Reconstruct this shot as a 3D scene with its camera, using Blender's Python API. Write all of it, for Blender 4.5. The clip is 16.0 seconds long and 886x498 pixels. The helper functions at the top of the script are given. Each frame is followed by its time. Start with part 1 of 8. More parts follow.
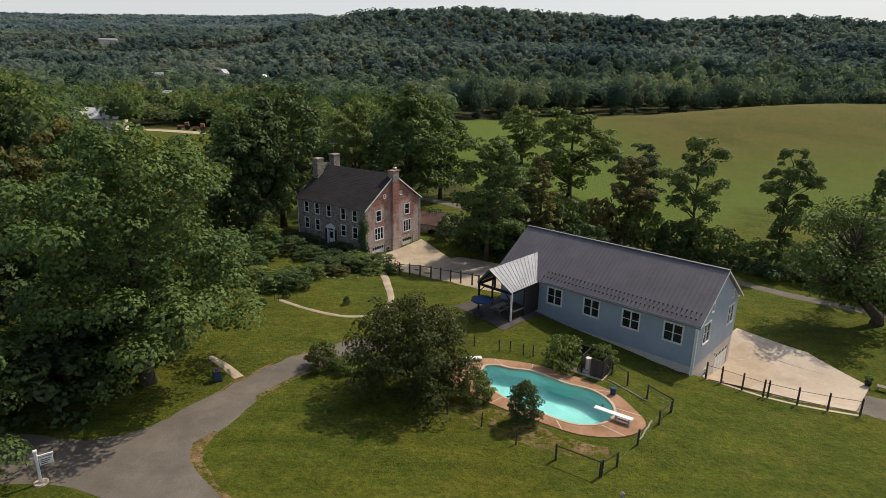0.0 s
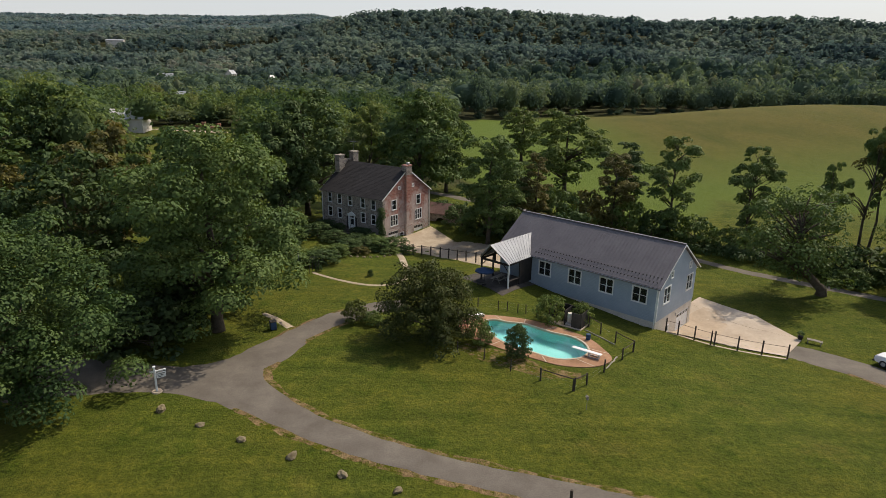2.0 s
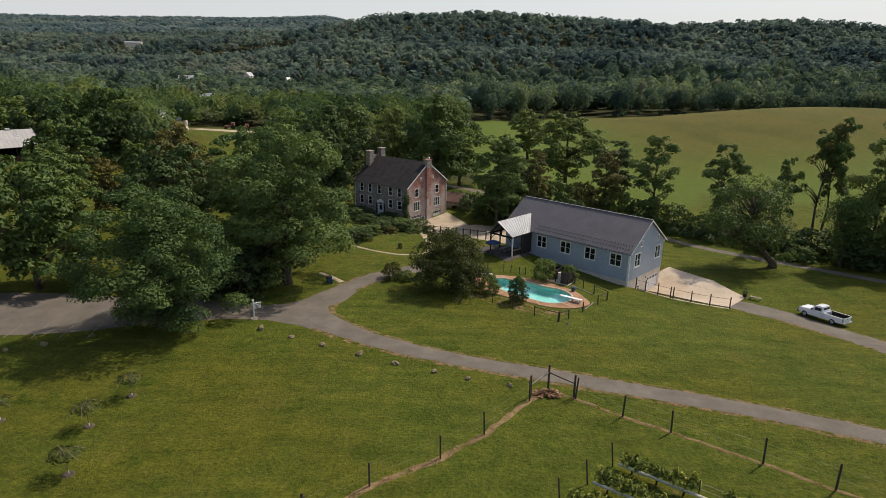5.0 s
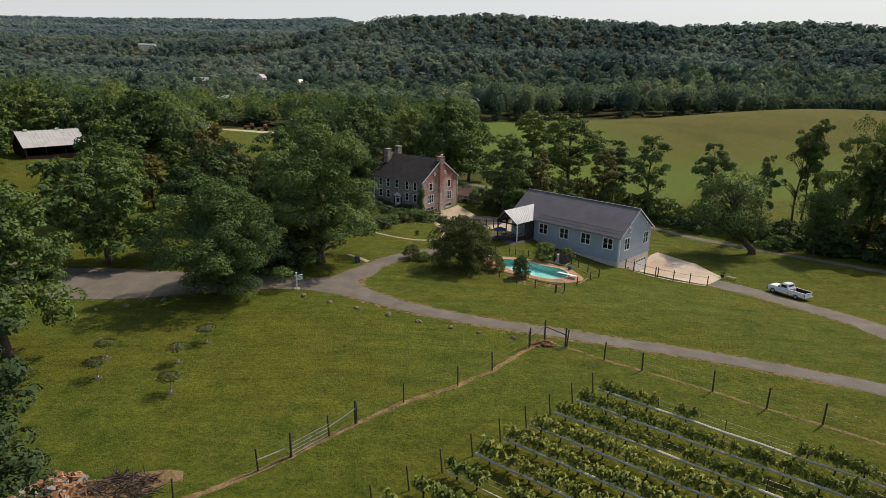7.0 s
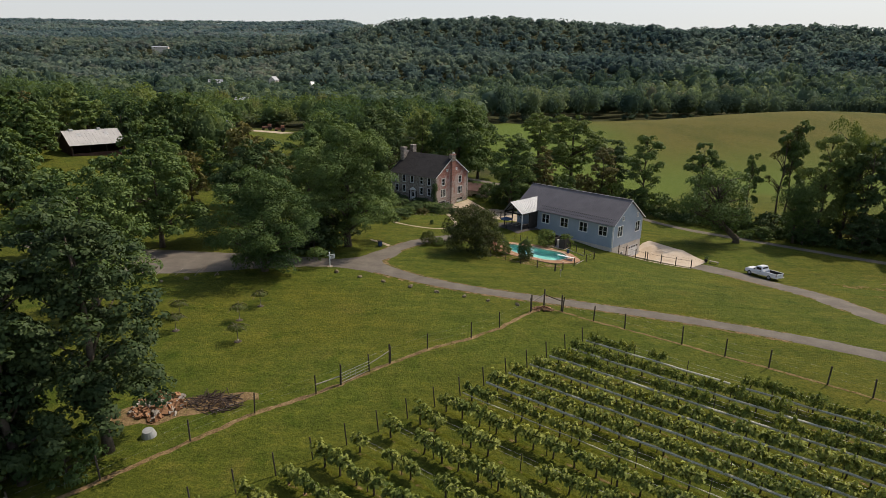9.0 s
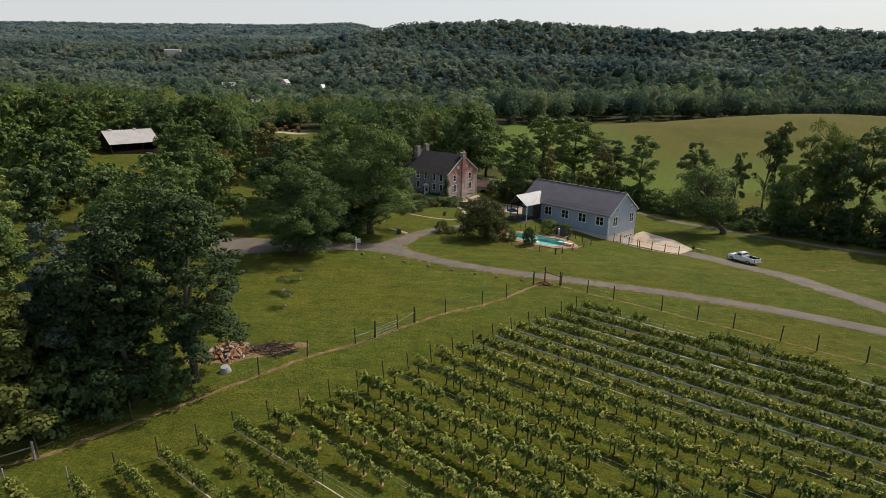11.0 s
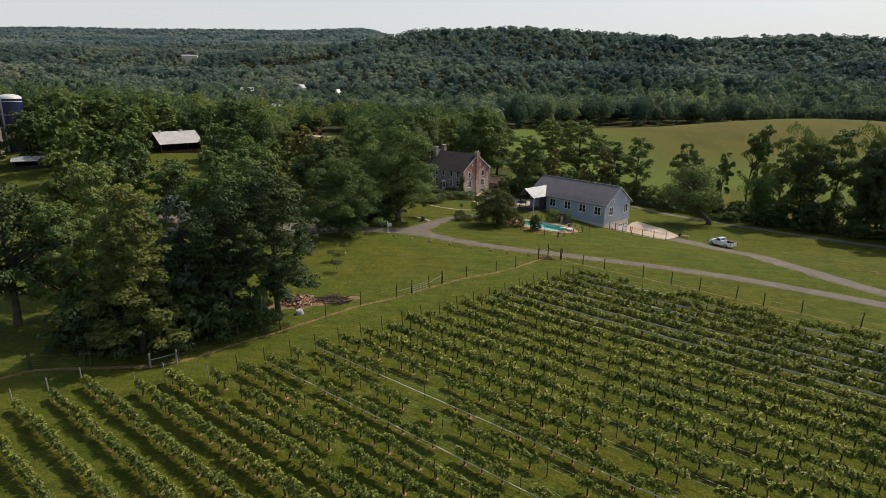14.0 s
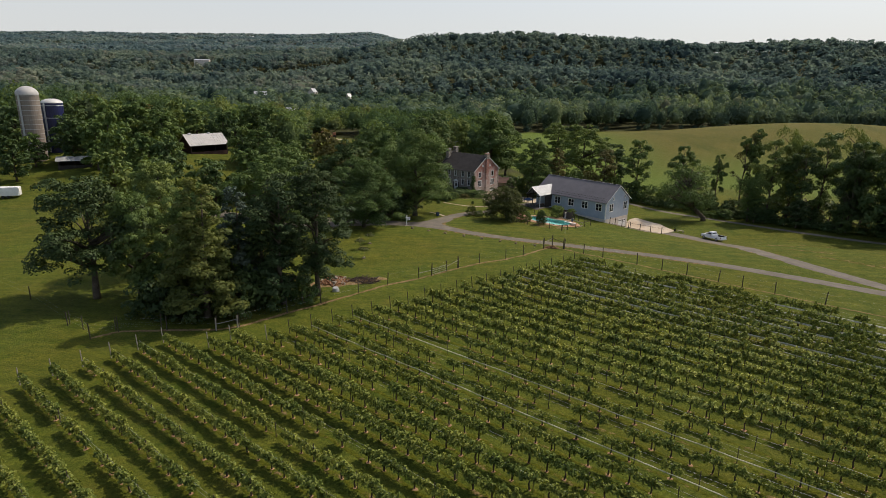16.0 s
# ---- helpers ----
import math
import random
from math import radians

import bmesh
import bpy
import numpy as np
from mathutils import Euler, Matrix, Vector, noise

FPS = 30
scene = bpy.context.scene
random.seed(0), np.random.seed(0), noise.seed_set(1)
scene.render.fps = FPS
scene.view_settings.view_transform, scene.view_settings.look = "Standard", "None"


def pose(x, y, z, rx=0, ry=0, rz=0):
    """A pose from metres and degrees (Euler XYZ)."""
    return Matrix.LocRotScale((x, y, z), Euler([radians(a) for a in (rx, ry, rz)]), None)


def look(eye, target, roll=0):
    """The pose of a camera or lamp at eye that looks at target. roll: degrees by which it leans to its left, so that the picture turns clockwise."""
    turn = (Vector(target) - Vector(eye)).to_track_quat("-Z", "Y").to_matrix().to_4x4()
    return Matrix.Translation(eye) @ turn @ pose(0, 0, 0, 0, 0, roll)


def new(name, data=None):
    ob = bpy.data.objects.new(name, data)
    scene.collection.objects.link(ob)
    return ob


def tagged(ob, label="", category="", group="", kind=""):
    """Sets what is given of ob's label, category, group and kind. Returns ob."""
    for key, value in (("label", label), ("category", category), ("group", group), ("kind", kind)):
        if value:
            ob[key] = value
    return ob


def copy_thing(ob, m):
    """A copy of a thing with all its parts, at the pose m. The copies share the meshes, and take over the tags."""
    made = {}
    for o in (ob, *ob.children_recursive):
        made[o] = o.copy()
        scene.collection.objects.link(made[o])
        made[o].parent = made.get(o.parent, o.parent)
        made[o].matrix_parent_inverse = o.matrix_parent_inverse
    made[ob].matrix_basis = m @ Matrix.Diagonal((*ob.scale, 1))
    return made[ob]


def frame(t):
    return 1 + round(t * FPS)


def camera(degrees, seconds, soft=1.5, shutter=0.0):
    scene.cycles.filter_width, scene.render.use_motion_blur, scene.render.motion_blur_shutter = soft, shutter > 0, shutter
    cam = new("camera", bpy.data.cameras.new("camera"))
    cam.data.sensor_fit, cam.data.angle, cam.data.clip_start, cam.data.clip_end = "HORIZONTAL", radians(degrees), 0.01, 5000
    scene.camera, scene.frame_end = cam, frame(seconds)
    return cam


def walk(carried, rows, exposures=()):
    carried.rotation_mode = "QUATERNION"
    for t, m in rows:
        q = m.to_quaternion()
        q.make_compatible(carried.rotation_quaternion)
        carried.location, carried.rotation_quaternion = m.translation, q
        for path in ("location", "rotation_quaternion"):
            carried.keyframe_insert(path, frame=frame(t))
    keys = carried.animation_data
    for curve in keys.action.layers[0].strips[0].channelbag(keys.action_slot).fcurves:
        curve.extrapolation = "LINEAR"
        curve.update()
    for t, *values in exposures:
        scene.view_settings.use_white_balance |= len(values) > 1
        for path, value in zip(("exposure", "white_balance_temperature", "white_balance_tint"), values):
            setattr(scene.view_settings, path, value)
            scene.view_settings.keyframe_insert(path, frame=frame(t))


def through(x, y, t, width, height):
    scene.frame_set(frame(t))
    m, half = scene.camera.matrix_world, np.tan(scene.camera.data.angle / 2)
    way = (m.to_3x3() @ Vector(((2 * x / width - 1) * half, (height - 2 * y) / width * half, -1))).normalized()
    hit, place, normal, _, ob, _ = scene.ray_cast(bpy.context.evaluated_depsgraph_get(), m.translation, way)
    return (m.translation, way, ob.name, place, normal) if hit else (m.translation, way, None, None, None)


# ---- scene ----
cam = camera(73.7, 16.0, 0.8)
ROWS = [
    # seconds, x, y, z, yaw, pitch, lean
    (0, 0.020, 0.122, 24.846, -0.358, -16.819, 0.795),
    (1, -0.456, -6.392, 25.473, -0.317, -16.840, 0.803),
    (2, -0.914, -12.769, 26.070, -0.164, -16.847, 0.811),
    (3, -1.353, -19.045, 26.633, 0.074, -16.841, 0.821),
    (4, -1.776, -25.253, 27.156, 0.371, -16.822, 0.832),
    (5, -2.183, -31.419, 27.638, 0.705, -16.789, 0.844),
    (6, -2.578, -37.566, 28.078, 1.058, -16.743, 0.856),
    (7, -2.961, -43.712, 28.477, 1.417, -16.684, 0.870),
    (8, -3.335, -49.869, 28.839, 1.769, -16.613, 0.885),
    (9, -3.703, -56.045, 29.166, 2.109, -16.528, 0.901),
    (10, -4.066, -62.245, 29.466, 2.433, -16.431, 0.918),
    (11, -4.429, -68.468, 29.747, 2.740, -16.321, 0.937),
    (12, -4.795, -74.707, 30.017, 3.035, -16.198, 0.956),
    (13, -5.165, -80.952, 30.289, 3.325, -16.063, 0.976),
    (14, -5.545, -87.188, 30.575, 3.621, -15.916, 0.998),
    (15, -5.938, -93.395, 30.890, 3.938, -15.757, 1.020),
    (16, -6.348, -99.549, 31.250, 4.294, -15.586, 1.044),
]
walk(cam, [(t, pose(x, y, z, 90 + pitch, 0, yaw) @ pose(0, 0, 0, 0, 0, lean)) for t, x, y, z, yaw, pitch, lean in ROWS])

# ---- light ----
SUN_AZ, SUN_EL = (0.78, 0.63), 50.0
world = bpy.data.worlds.new("sky")
scene.world = world
world.use_nodes = True
wn = world.node_tree
sky = wn.nodes.new("ShaderNodeTexSky")
sky.sky_type, sky.sun_disc = "NISHITA", False
sky.sun_elevation, sky.sun_rotation = radians(SUN_EL), math.atan2(SUN_AZ[0], SUN_AZ[1])
sky.air_density, sky.dust_density, sky.ozone_density = 1.0, 2.2, 1.0
haze = wn.nodes.new("ShaderNodeMix")
haze.data_type = "RGBA"
haze.inputs[7].default_value = (5.2, 5.25, 5.3, 1)              # bright summer haze, thickest towards the horizon
way = wn.nodes.new("ShaderNodeTexCoord")
up = wn.nodes.new("ShaderNodeSeparateXYZ")
wn.links.new(way.outputs["Generated"], up.inputs[0])
depth = wn.nodes.new("ShaderNodeMapRange")
depth.interpolation_type = "SMOOTHSTEP"
for sock, value in zip(depth.inputs[1:5], (0.0, 0.42, 0.85, 0.10)):
    sock.default_value = value
wn.links.new(up.outputs[2], depth.inputs[0])
wn.links.new(depth.outputs[0], haze.inputs[0])
wn.links.new(sky.outputs[0], haze.inputs[6])
wn.links.new(haze.outputs[2], wn.nodes["Background"].inputs[0])
wn.nodes["Background"].inputs[1].default_value = 0.125
sun = new("sun", bpy.data.lights.new("sun", "SUN"))
sun.data.energy, sun.data.angle, sun.data.color = 3.45, radians(0.6), (1.0, 0.885, 0.742)
sun.matrix_world = look((SUN_AZ[0] * 100, SUN_AZ[1] * 100, 100 * math.tan(radians(SUN_EL))), (0, 0, 0))
scene.view_settings.exposure = 0.17


# ---- materials ----
def shader(name, rough=0.9, spec=0.3):
    m = bpy.data.materials.new(name)
    m.use_nodes = True
    b = m.node_tree.nodes["Principled BSDF"]
    b.inputs["Roughness"].default_value = rough
    b.inputs["Specular IOR Level"].default_value = spec
    return m, m.node_tree, b


def mapped(nt, scale, detail=4.0, rough=0.6, stretch=None):
    """Noise in the world's metres: scale in cycles a metre."""
    geo = nt.nodes.new("ShaderNodeNewGeometry")
    vec = geo.outputs["Position"]
    if stretch:
        mp = nt.nodes.new("ShaderNodeMapping")
        mp.inputs["Scale"].default_value = stretch
        nt.links.new(vec, mp.inputs[0])
        vec = mp.outputs[0]
    n = nt.nodes.new("ShaderNodeTexNoise")
    n.inputs["Scale"].default_value, n.inputs["Detail"].default_value, n.inputs["Roughness"].default_value = scale, detail, rough
    nt.links.new(vec, n.inputs["Vector"])
    return n.outputs["Fac"]


def ramp(nt, fac, stops):
    r = nt.nodes.new("ShaderNodeValToRGB")
    el = r.color_ramp.elements
    while len(el) < len(stops):
        el.new(0.5)
    for e, (p, c) in zip(el, stops):
        e.position, e.color = p, (*c, 1)
    nt.links.new(fac, r.inputs[0])
    return r.outputs[0]


def mixed(nt, fac, a, b, mode="MIX"):
    n = nt.nodes.new("ShaderNodeMix")
    n.data_type, n.blend_type = "RGBA", mode
    for sock, v in ((n.inputs[0], fac), (n.inputs[6], a), (n.inputs[7], b)):
        if isinstance(v, (int, float)):
            sock.default_value = v
        elif isinstance(v, tuple):
            sock.default_value = (*v, 1)
        else:
            nt.links.new(v, sock)
    return n.outputs[2]


def bumped(nt, b, fac, strength, dist):
    n = nt.nodes.new("ShaderNodeBump")
    n.inputs["Strength"].default_value, n.inputs["Distance"].default_value = strength, dist
    nt.links.new(fac, n.inputs["Height"])
    nt.links.new(n.outputs[0], b.inputs["Normal"])


def surface(name, stops, scale=1.0, rough=0.85, spec=0.3, bump=0.0, fine=12.0, stain=0.35, metal=0.0, stretch=None, piece=0.0):
    """A weathered surface: broad patches of the given colours, fine grain over them, and relief."""
    m, nt, b = shader(name, rough, spec)
    b.inputs["Metallic"].default_value = metal
    col = ramp(nt, mapped(nt, scale, 5.0, 0.65, stretch), stops)
    grain = mapped(nt, fine, 3.0, 0.6)
    col = mixed(nt, stain, col, ramp(nt, grain, [(0.3, (0.55, 0.55, 0.55)), (0.7, (1.25, 1.25, 1.25))]), "MULTIPLY")
    if piece:
        oi = nt.nodes.new("ShaderNodeObjectInfo")
        k = 1 - piece
        col = mixed(nt, 1.0, col, ramp(nt, oi.outputs["Random"], [(0.0, (k, k, k)), (1.0, (1.0, 1.0, 1.0))]), "MULTIPLY")
    nt.links.new(col, b.inputs["Base Color"])
    if bump:
        bumped(nt, b, grain, bump, 0.05)
    return m


def leaf_material(name, dark, light, through=0.42, spread=0.5, clump=0.22, stand=0.0):
    m, nt, b = shader(name, 0.6, 0.13)
    geo = nt.nodes.new("ShaderNodeNewGeometry")
    oi = nt.nodes.new("ShaderNodeObjectInfo")
    add = nt.nodes.new("ShaderNodeMath")
    add.operation = "MULTIPLY_ADD"
    nt.links.new(oi.outputs["Random"], add.inputs[0])
    add.inputs[1].default_value = spread
    mul = nt.nodes.new("ShaderNodeMath")
    mul.operation = "MULTIPLY"
    nt.links.new(geo.outputs["Random Per Island"], mul.inputs[0])
    mul.inputs[1].default_value = 1 - spread
    nt.links.new(mul.outputs[0], add.inputs[2])
    col = ramp(nt, add.outputs[0], [(0.0, dark), (1.0, light)])
    broad = mapped(nt, clump, 3.0)
    col = mixed(nt, 0.8, col, ramp(nt, broad, [(0.32, (0.62, 0.72, 0.68)), (0.68, (1.35, 1.22, 1.0))]), "MULTIPLY")
    if stand:
        col = mixed(nt, 0.9, col, ramp(nt, mapped(nt, stand, 4.0, 0.6), [(0.36, (0.55, 0.66, 0.75)), (0.5, (0.95, 0.97, 0.97)), (0.64, (1.45, 1.32, 1.15))]), "MULTIPLY")
    nt.links.new(col, b.inputs["Base Color"])
    tr = nt.nodes.new("ShaderNodeBsdfTranslucent")
    nt.links.new(mixed(nt, 1.0, col, (1.3, 1.25, 0.55), "MULTIPLY"), tr.inputs[0])
    mx = nt.nodes.new("ShaderNodeMixShader")
    mx.inputs[0].default_value = through
    nt.links.new(b.outputs[0], mx.inputs[1])
    nt.links.new(tr.outputs[0], mx.inputs[2])
    nt.links.new(mx.outputs[0], nt.nodes["Material Output"].inputs[0])
    return m


ASPHALT = surface("old_asphalt", [(0.3, (0.112, 0.096, 0.077)), (0.55, (0.148, 0.128, 0.104)), (0.75, (0.188, 0.164, 0.132))], 0.35, 0.9, 0.2, 0.2, 9.0, 0.35)
CONCRETE = surface("pale_concrete", [(0.3, (0.38, 0.30, 0.215)), (0.55, (0.49, 0.40, 0.30)), (0.8, (0.56, 0.475, 0.375))], 0.22, 0.88, 0.25, 0.08, 3.0, 0.16)
GRAVEL = surface("pale_gravel", [(0.3, (0.33, 0.26, 0.18)), (0.6, (0.44, 0.36, 0.26)), (0.8, (0.51, 0.43, 0.32))], 0.6, 0.95, 0.2, 0.5, 18.0, 0.5)
DIRT = surface("red_dirt", [(0.3, (0.20, 0.115, 0.065)), (0.55, (0.30, 0.18, 0.10)), (0.8, (0.33, 0.24, 0.13))], 0.8, 0.95, 0.2, 0.6, 7.0, 0.5)


def patchy_dirt(name, grown):
    """Trodden red earth with grass growing back through it."""
    m, nt, b = shader(name, 0.95, 0.05)
    earth = ramp(nt, mapped(nt, 1.1, 5.0, 0.7), [(0.3, (0.12, 0.078, 0.040)), (0.55, (0.215, 0.15, 0.078)), (0.8, (0.28, 0.21, 0.115))])
    green = ramp(nt, mapped(nt, 1.6, 4.0, 0.7), [(0.3, (0.036, 0.050, 0.004)), (0.7, (0.100, 0.102, 0.012))])
    mask = ramp(nt, mapped(nt, 0.9, 6.0, 0.78), [(0.5 - grown, (0, 0, 0)), (0.62 - grown, (1, 1, 1))])
    col = mixed(nt, mask, earth, green)
    fine = mapped(nt, 5.0, 4.0, 0.75)
    nt.links.new(mixed(nt, 0.8, col, ramp(nt, fine, [(0.3, (0.45, 0.45, 0.45)), (0.7, (1.5, 1.45, 1.4))]), "MULTIPLY"), b.inputs["Base Color"])
    bumped(nt, b, fine, 0.9, 0.12)
    return m


EARTH = patchy_dirt("grassy_dirt", -0.03)
ROW_SOIL = patchy_dirt("grown_over_soil", 0.16)
BARK = surface("bark", [(0.3, (0.05, 0.04, 0.03)), (0.7, (0.13, 0.105, 0.08))], 1.5, 0.95, 0.2, 0.6, 9.0, 0.5)
LEAF_A = leaf_material("broad_leaves", (0.056, 0.096, 0.030), (0.134, 0.190, 0.060), 0.2)
LEAF_B = leaf_material("light_leaves", (0.090, 0.132, 0.038), (0.180, 0.226, 0.072), 0.22)
LEAF_C = leaf_material("dark_leaves", (0.040, 0.070, 0.026), (0.092, 0.136, 0.052), 0.2)
LEAF_M = leaf_material("walnut_leaves", (0.048, 0.088, 0.030), (0.138, 0.196, 0.064), 0.2)
LEAF_K = leaf_material("deep_green_leaves", (0.024, 0.046, 0.019), (0.078, 0.112, 0.046), 0.15)
LEAF_S = leaf_material("spruce_needles", (0.044, 0.066, 0.052), (0.112, 0.150, 0.122), 0.12)
LEAF_D = leaf_material("needle_leaves", (0.054, 0.074, 0.022), (0.124, 0.144, 0.042), 0.25)
LEAF_R = leaf_material("bronze_leaves", (0.078, 0.080, 0.026), (0.155, 0.140, 0.055), 0.25)
LEAF_V = leaf_material("vine_leaves", (0.082, 0.114, 0.025), (0.305, 0.330, 0.082), 0.24, 0.2)
LEAF_Y = leaf_material("yew_leaves", (0.036, 0.050, 0.016), (0.106, 0.116, 0.034), 0.2)


def glass_material():
    m, nt, b = shader("window_glass", 0.03, 0.5)
    b.inputs["Base Color"].default_value = (0.16, 0.18, 0.19, 1)
    b.inputs["Transmission Weight"].default_value = 0.85
    b.inputs["IOR"].default_value = 1.25
    return m


def siding_material():
    """Blue lap siding: courses 18 cm high, faintly uneven."""
    m, nt, b = shader("blue_siding", 0.6, 0.3)
    geo = nt.nodes.new("ShaderNodeNewGeometry")
    sep = nt.nodes.new("ShaderNodeSeparateXYZ")
    nt.links.new(geo.outputs["Position"], sep.inputs[0])
    mul = nt.nodes.new("ShaderNodeMath")
    mul.operation = "MULTIPLY"
    mul.inputs[1].default_value = 1 / 0.18
    nt.links.new(sep.outputs[2], mul.inputs[0])
    fr = nt.nodes.new("ShaderNodeMath")
    fr.operation = "FRACT"
    nt.links.new(mul.outputs[0], fr.inputs[0])
    col = ramp(nt, mapped(nt, 0.5, 4.0), [(0.3, (0.30, 0.36, 0.43)), (0.7, (0.37, 0.425, 0.49))])
    nt.links.new(mixed(nt, 0.3, col, ramp(nt, mapped(nt, 9.0, 3.0), [(0.3, (0.8, 0.8, 0.8)), (0.7, (1.1, 1.1, 1.1))]), "MULTIPLY"), b.inputs["Base Color"])
    bumped(nt, b, fr.outputs[0], 0.6, 0.02)
    return m


def rubble_material(name, a, b3, c, mortar):
    """Rubble masonry: stones about 35 cm long in pale joints."""
    m, nt, b = shader(name, 0.92, 0.2)
    geo = nt.nodes.new("ShaderNodeNewGeometry")
    mp = nt.nodes.new("ShaderNodeMapping")
    mp.inputs["Scale"].default_value = (2.6, 2.6, 4.2)
    nt.links.new(geo.outputs["Position"], mp.inputs[0])
    vo = nt.nodes.new("ShaderNodeTexVoronoi")
    vo.inputs["Scale"].default_value = 1.0
    nt.links.new(mp.outputs[0], vo.inputs["Vector"])
    ed = nt.nodes.new("ShaderNodeTexVoronoi")
    ed.feature = "DISTANCE_TO_EDGE"
    ed.inputs["Scale"].default_value = 1.0
    nt.links.new(mp.outputs[0], ed.inputs["Vector"])
    sep = nt.nodes.new("ShaderNodeSeparateColor")
    nt.links.new(vo.outputs["Color"], sep.inputs[0])
    col = ramp(nt, sep.outputs[0], [(0.0, a), (0.5, b3), (1.0, c)])
    joint = ramp(nt, ed.outputs["Distance"], [(0.03, (1, 1, 1)), (0.10, (0, 0, 0))])
    col = mixed(nt, joint, col, mortar)
    col = mixed(nt, 0.7, col, ramp(nt, mapped(nt, 0.45, 5.0, 0.7), [(0.3, (0.6, 0.58, 0.56)), (0.55, (1, 1, 1)), (0.75, (1.3, 1.25, 1.2))]), "MULTIPLY")
    nt.links.new(col, b.inputs["Base Color"])
    bumped(nt, b, ed.outputs["Distance"], 0.8, 0.06)
    return m


def brick_material():
    """Old red brick whose limewash has half worn off, more of it towards the lower courses' patches."""
    m, nt, b = shader("worn_brick", 0.92, 0.2)
    br = nt.nodes.new("ShaderNodeTexBrick")
    tc = nt.nodes.new("ShaderNodeTexCoord")
    mp = nt.nodes.new("ShaderNodeMapping")
    mp.inputs["Rotation"].default_value = (radians(90), 0, radians(90))
    nt.links.new(tc.outputs["Object"], mp.inputs[0])
    nt.links.new(mp.outputs[0], br.inputs["Vector"])
    br.inputs["Color1"].default_value, br.inputs["Color2"].default_value = (0.27, 0.105, 0.078, 1), (0.37, 0.165, 0.125, 1)
    br.inputs["Mortar"].default_value = (0.42, 0.34, 0.29, 1)
    br.inputs["Scale"].default_value, br.inputs["Brick Width"].default_value, br.inputs["Row Height"].default_value, br.inputs["Mortar Size"].default_value = 1.0, 0.24, 0.075, 0.012
    patch = mapped(nt, 0.55, 6.0, 0.72, (1, 1, 0.6))
    sep = nt.nodes.new("ShaderNodeSeparateXYZ")
    nt.links.new(tc.outputs["Object"], sep.inputs[0])
    low = nt.nodes.new("ShaderNodeMath")
    low.operation = "MULTIPLY_ADD"                              # the wash has lasted best on the lower half
    nt.links.new(sep.outputs[2], low.inputs[0])
    low.inputs[1].default_value = -0.035
    nt.links.new(patch, low.inputs[2])
    col = mixed(nt, ramp(nt, low.outputs[0], [(0.30, (0.04, 0.04, 0.04)), (0.46, (0.85, 0.85, 0.85))]), br.outputs["Color"], (0.52, 0.45, 0.41))
    col = mixed(nt, 0.6, col, ramp(nt, mapped(nt, 2.6, 4.0, 0.7), [(0.3, (0.65, 0.62, 0.6)), (0.7, (1.2, 1.15, 1.1))]), "MULTIPLY")
    nt.links.new(col, b.inputs["Base Color"])
    bumped(nt, b, patch, 0.3, 0.05)
    return m


GLASS = glass_material()
SIDING = siding_material()
STONE = rubble_material("grey_rubble", (0.135, 0.112, 0.09), (0.25, 0.21, 0.175), (0.36, 0.30, 0.25), (0.36, 0.32, 0.275))
STONE_W = rubble_material("limewashed_rubble", (0.36, 0.28, 0.24), (0.46, 0.40, 0.36), (0.36, 0.19, 0.15), (0.56, 0.51, 0.46))
BRICK = brick_material()
WHITE = surface("white_paint", [(0.3, (0.70, 0.69, 0.66)), (0.7, (0.80, 0.79, 0.77))], 1.5, 0.5, 0.4, 0.0, 14.0, 0.15)
CREAM = surface("cream_render", [(0.3, (0.55, 0.49, 0.41)), (0.7, (0.66, 0.60, 0.52))], 0.7, 0.85, 0.3, 0.1, 8.0, 0.3)
ROOF = surface("grey_brown_metal_roof", [(0.3, (0.105, 0.095, 0.098)), (0.7, (0.145, 0.132, 0.135))], 0.5, 0.45, 0.5, 0.0, 5.0, 0.25)
SHINGLE = surface("dark_shingles", [(0.3, (0.020, 0.018, 0.018)), (0.7, (0.038, 0.034, 0.033))], 0.5, 0.9, 0.3, 0.5, 4.0, 0.5, stretch=(1, 1, 3))
TIN = surface("galvanised_tin", [(0.3, (0.34, 0.34, 0.33)), (0.7, (0.47, 0.47, 0.46))], 0.6, 0.45, 0.5, 0.0, 6.0, 0.25, 0.25)
PORCH_TIN = surface("grey_porch_tin", [(0.3, (0.225, 0.235, 0.245)), (0.7, (0.32, 0.33, 0.34))], 0.6, 0.5, 0.5, 0.0, 6.0, 0.25, 0.25)
BLACK = surface("black_timber", [(0.3, (0.020, 0.017, 0.015)), (0.7, (0.045, 0.038, 0.033))], 2.0, 0.8, 0.3, 0.2, 12.0, 0.4)
POST = surface("dark_weathered_posts", [(0.3, (0.045, 0.036, 0.028)), (0.7, (0.10, 0.082, 0.062))], 2.0, 0.9, 0.2, 0.3, 12.0, 0.5)
PALEWOOD = surface("silvered_wood", [(0.3, (0.24, 0.21, 0.17)), (0.7, (0.36, 0.32, 0.27))], 2.0, 0.9, 0.2, 0.3, 12.0, 0.5)
DARK = surface("dark_interior", [(0.3, (0.025, 0.023, 0.021)), (0.7, (0.05, 0.045, 0.04))], 1.0, 0.9)
STEEL = surface("wire_steel", [(0.3, (0.30, 0.30, 0.29)), (0.7, (0.42, 0.42, 0.40))], 3.0, 0.5, 0.5, 0.0, 20.0, 0.3, 0.4)
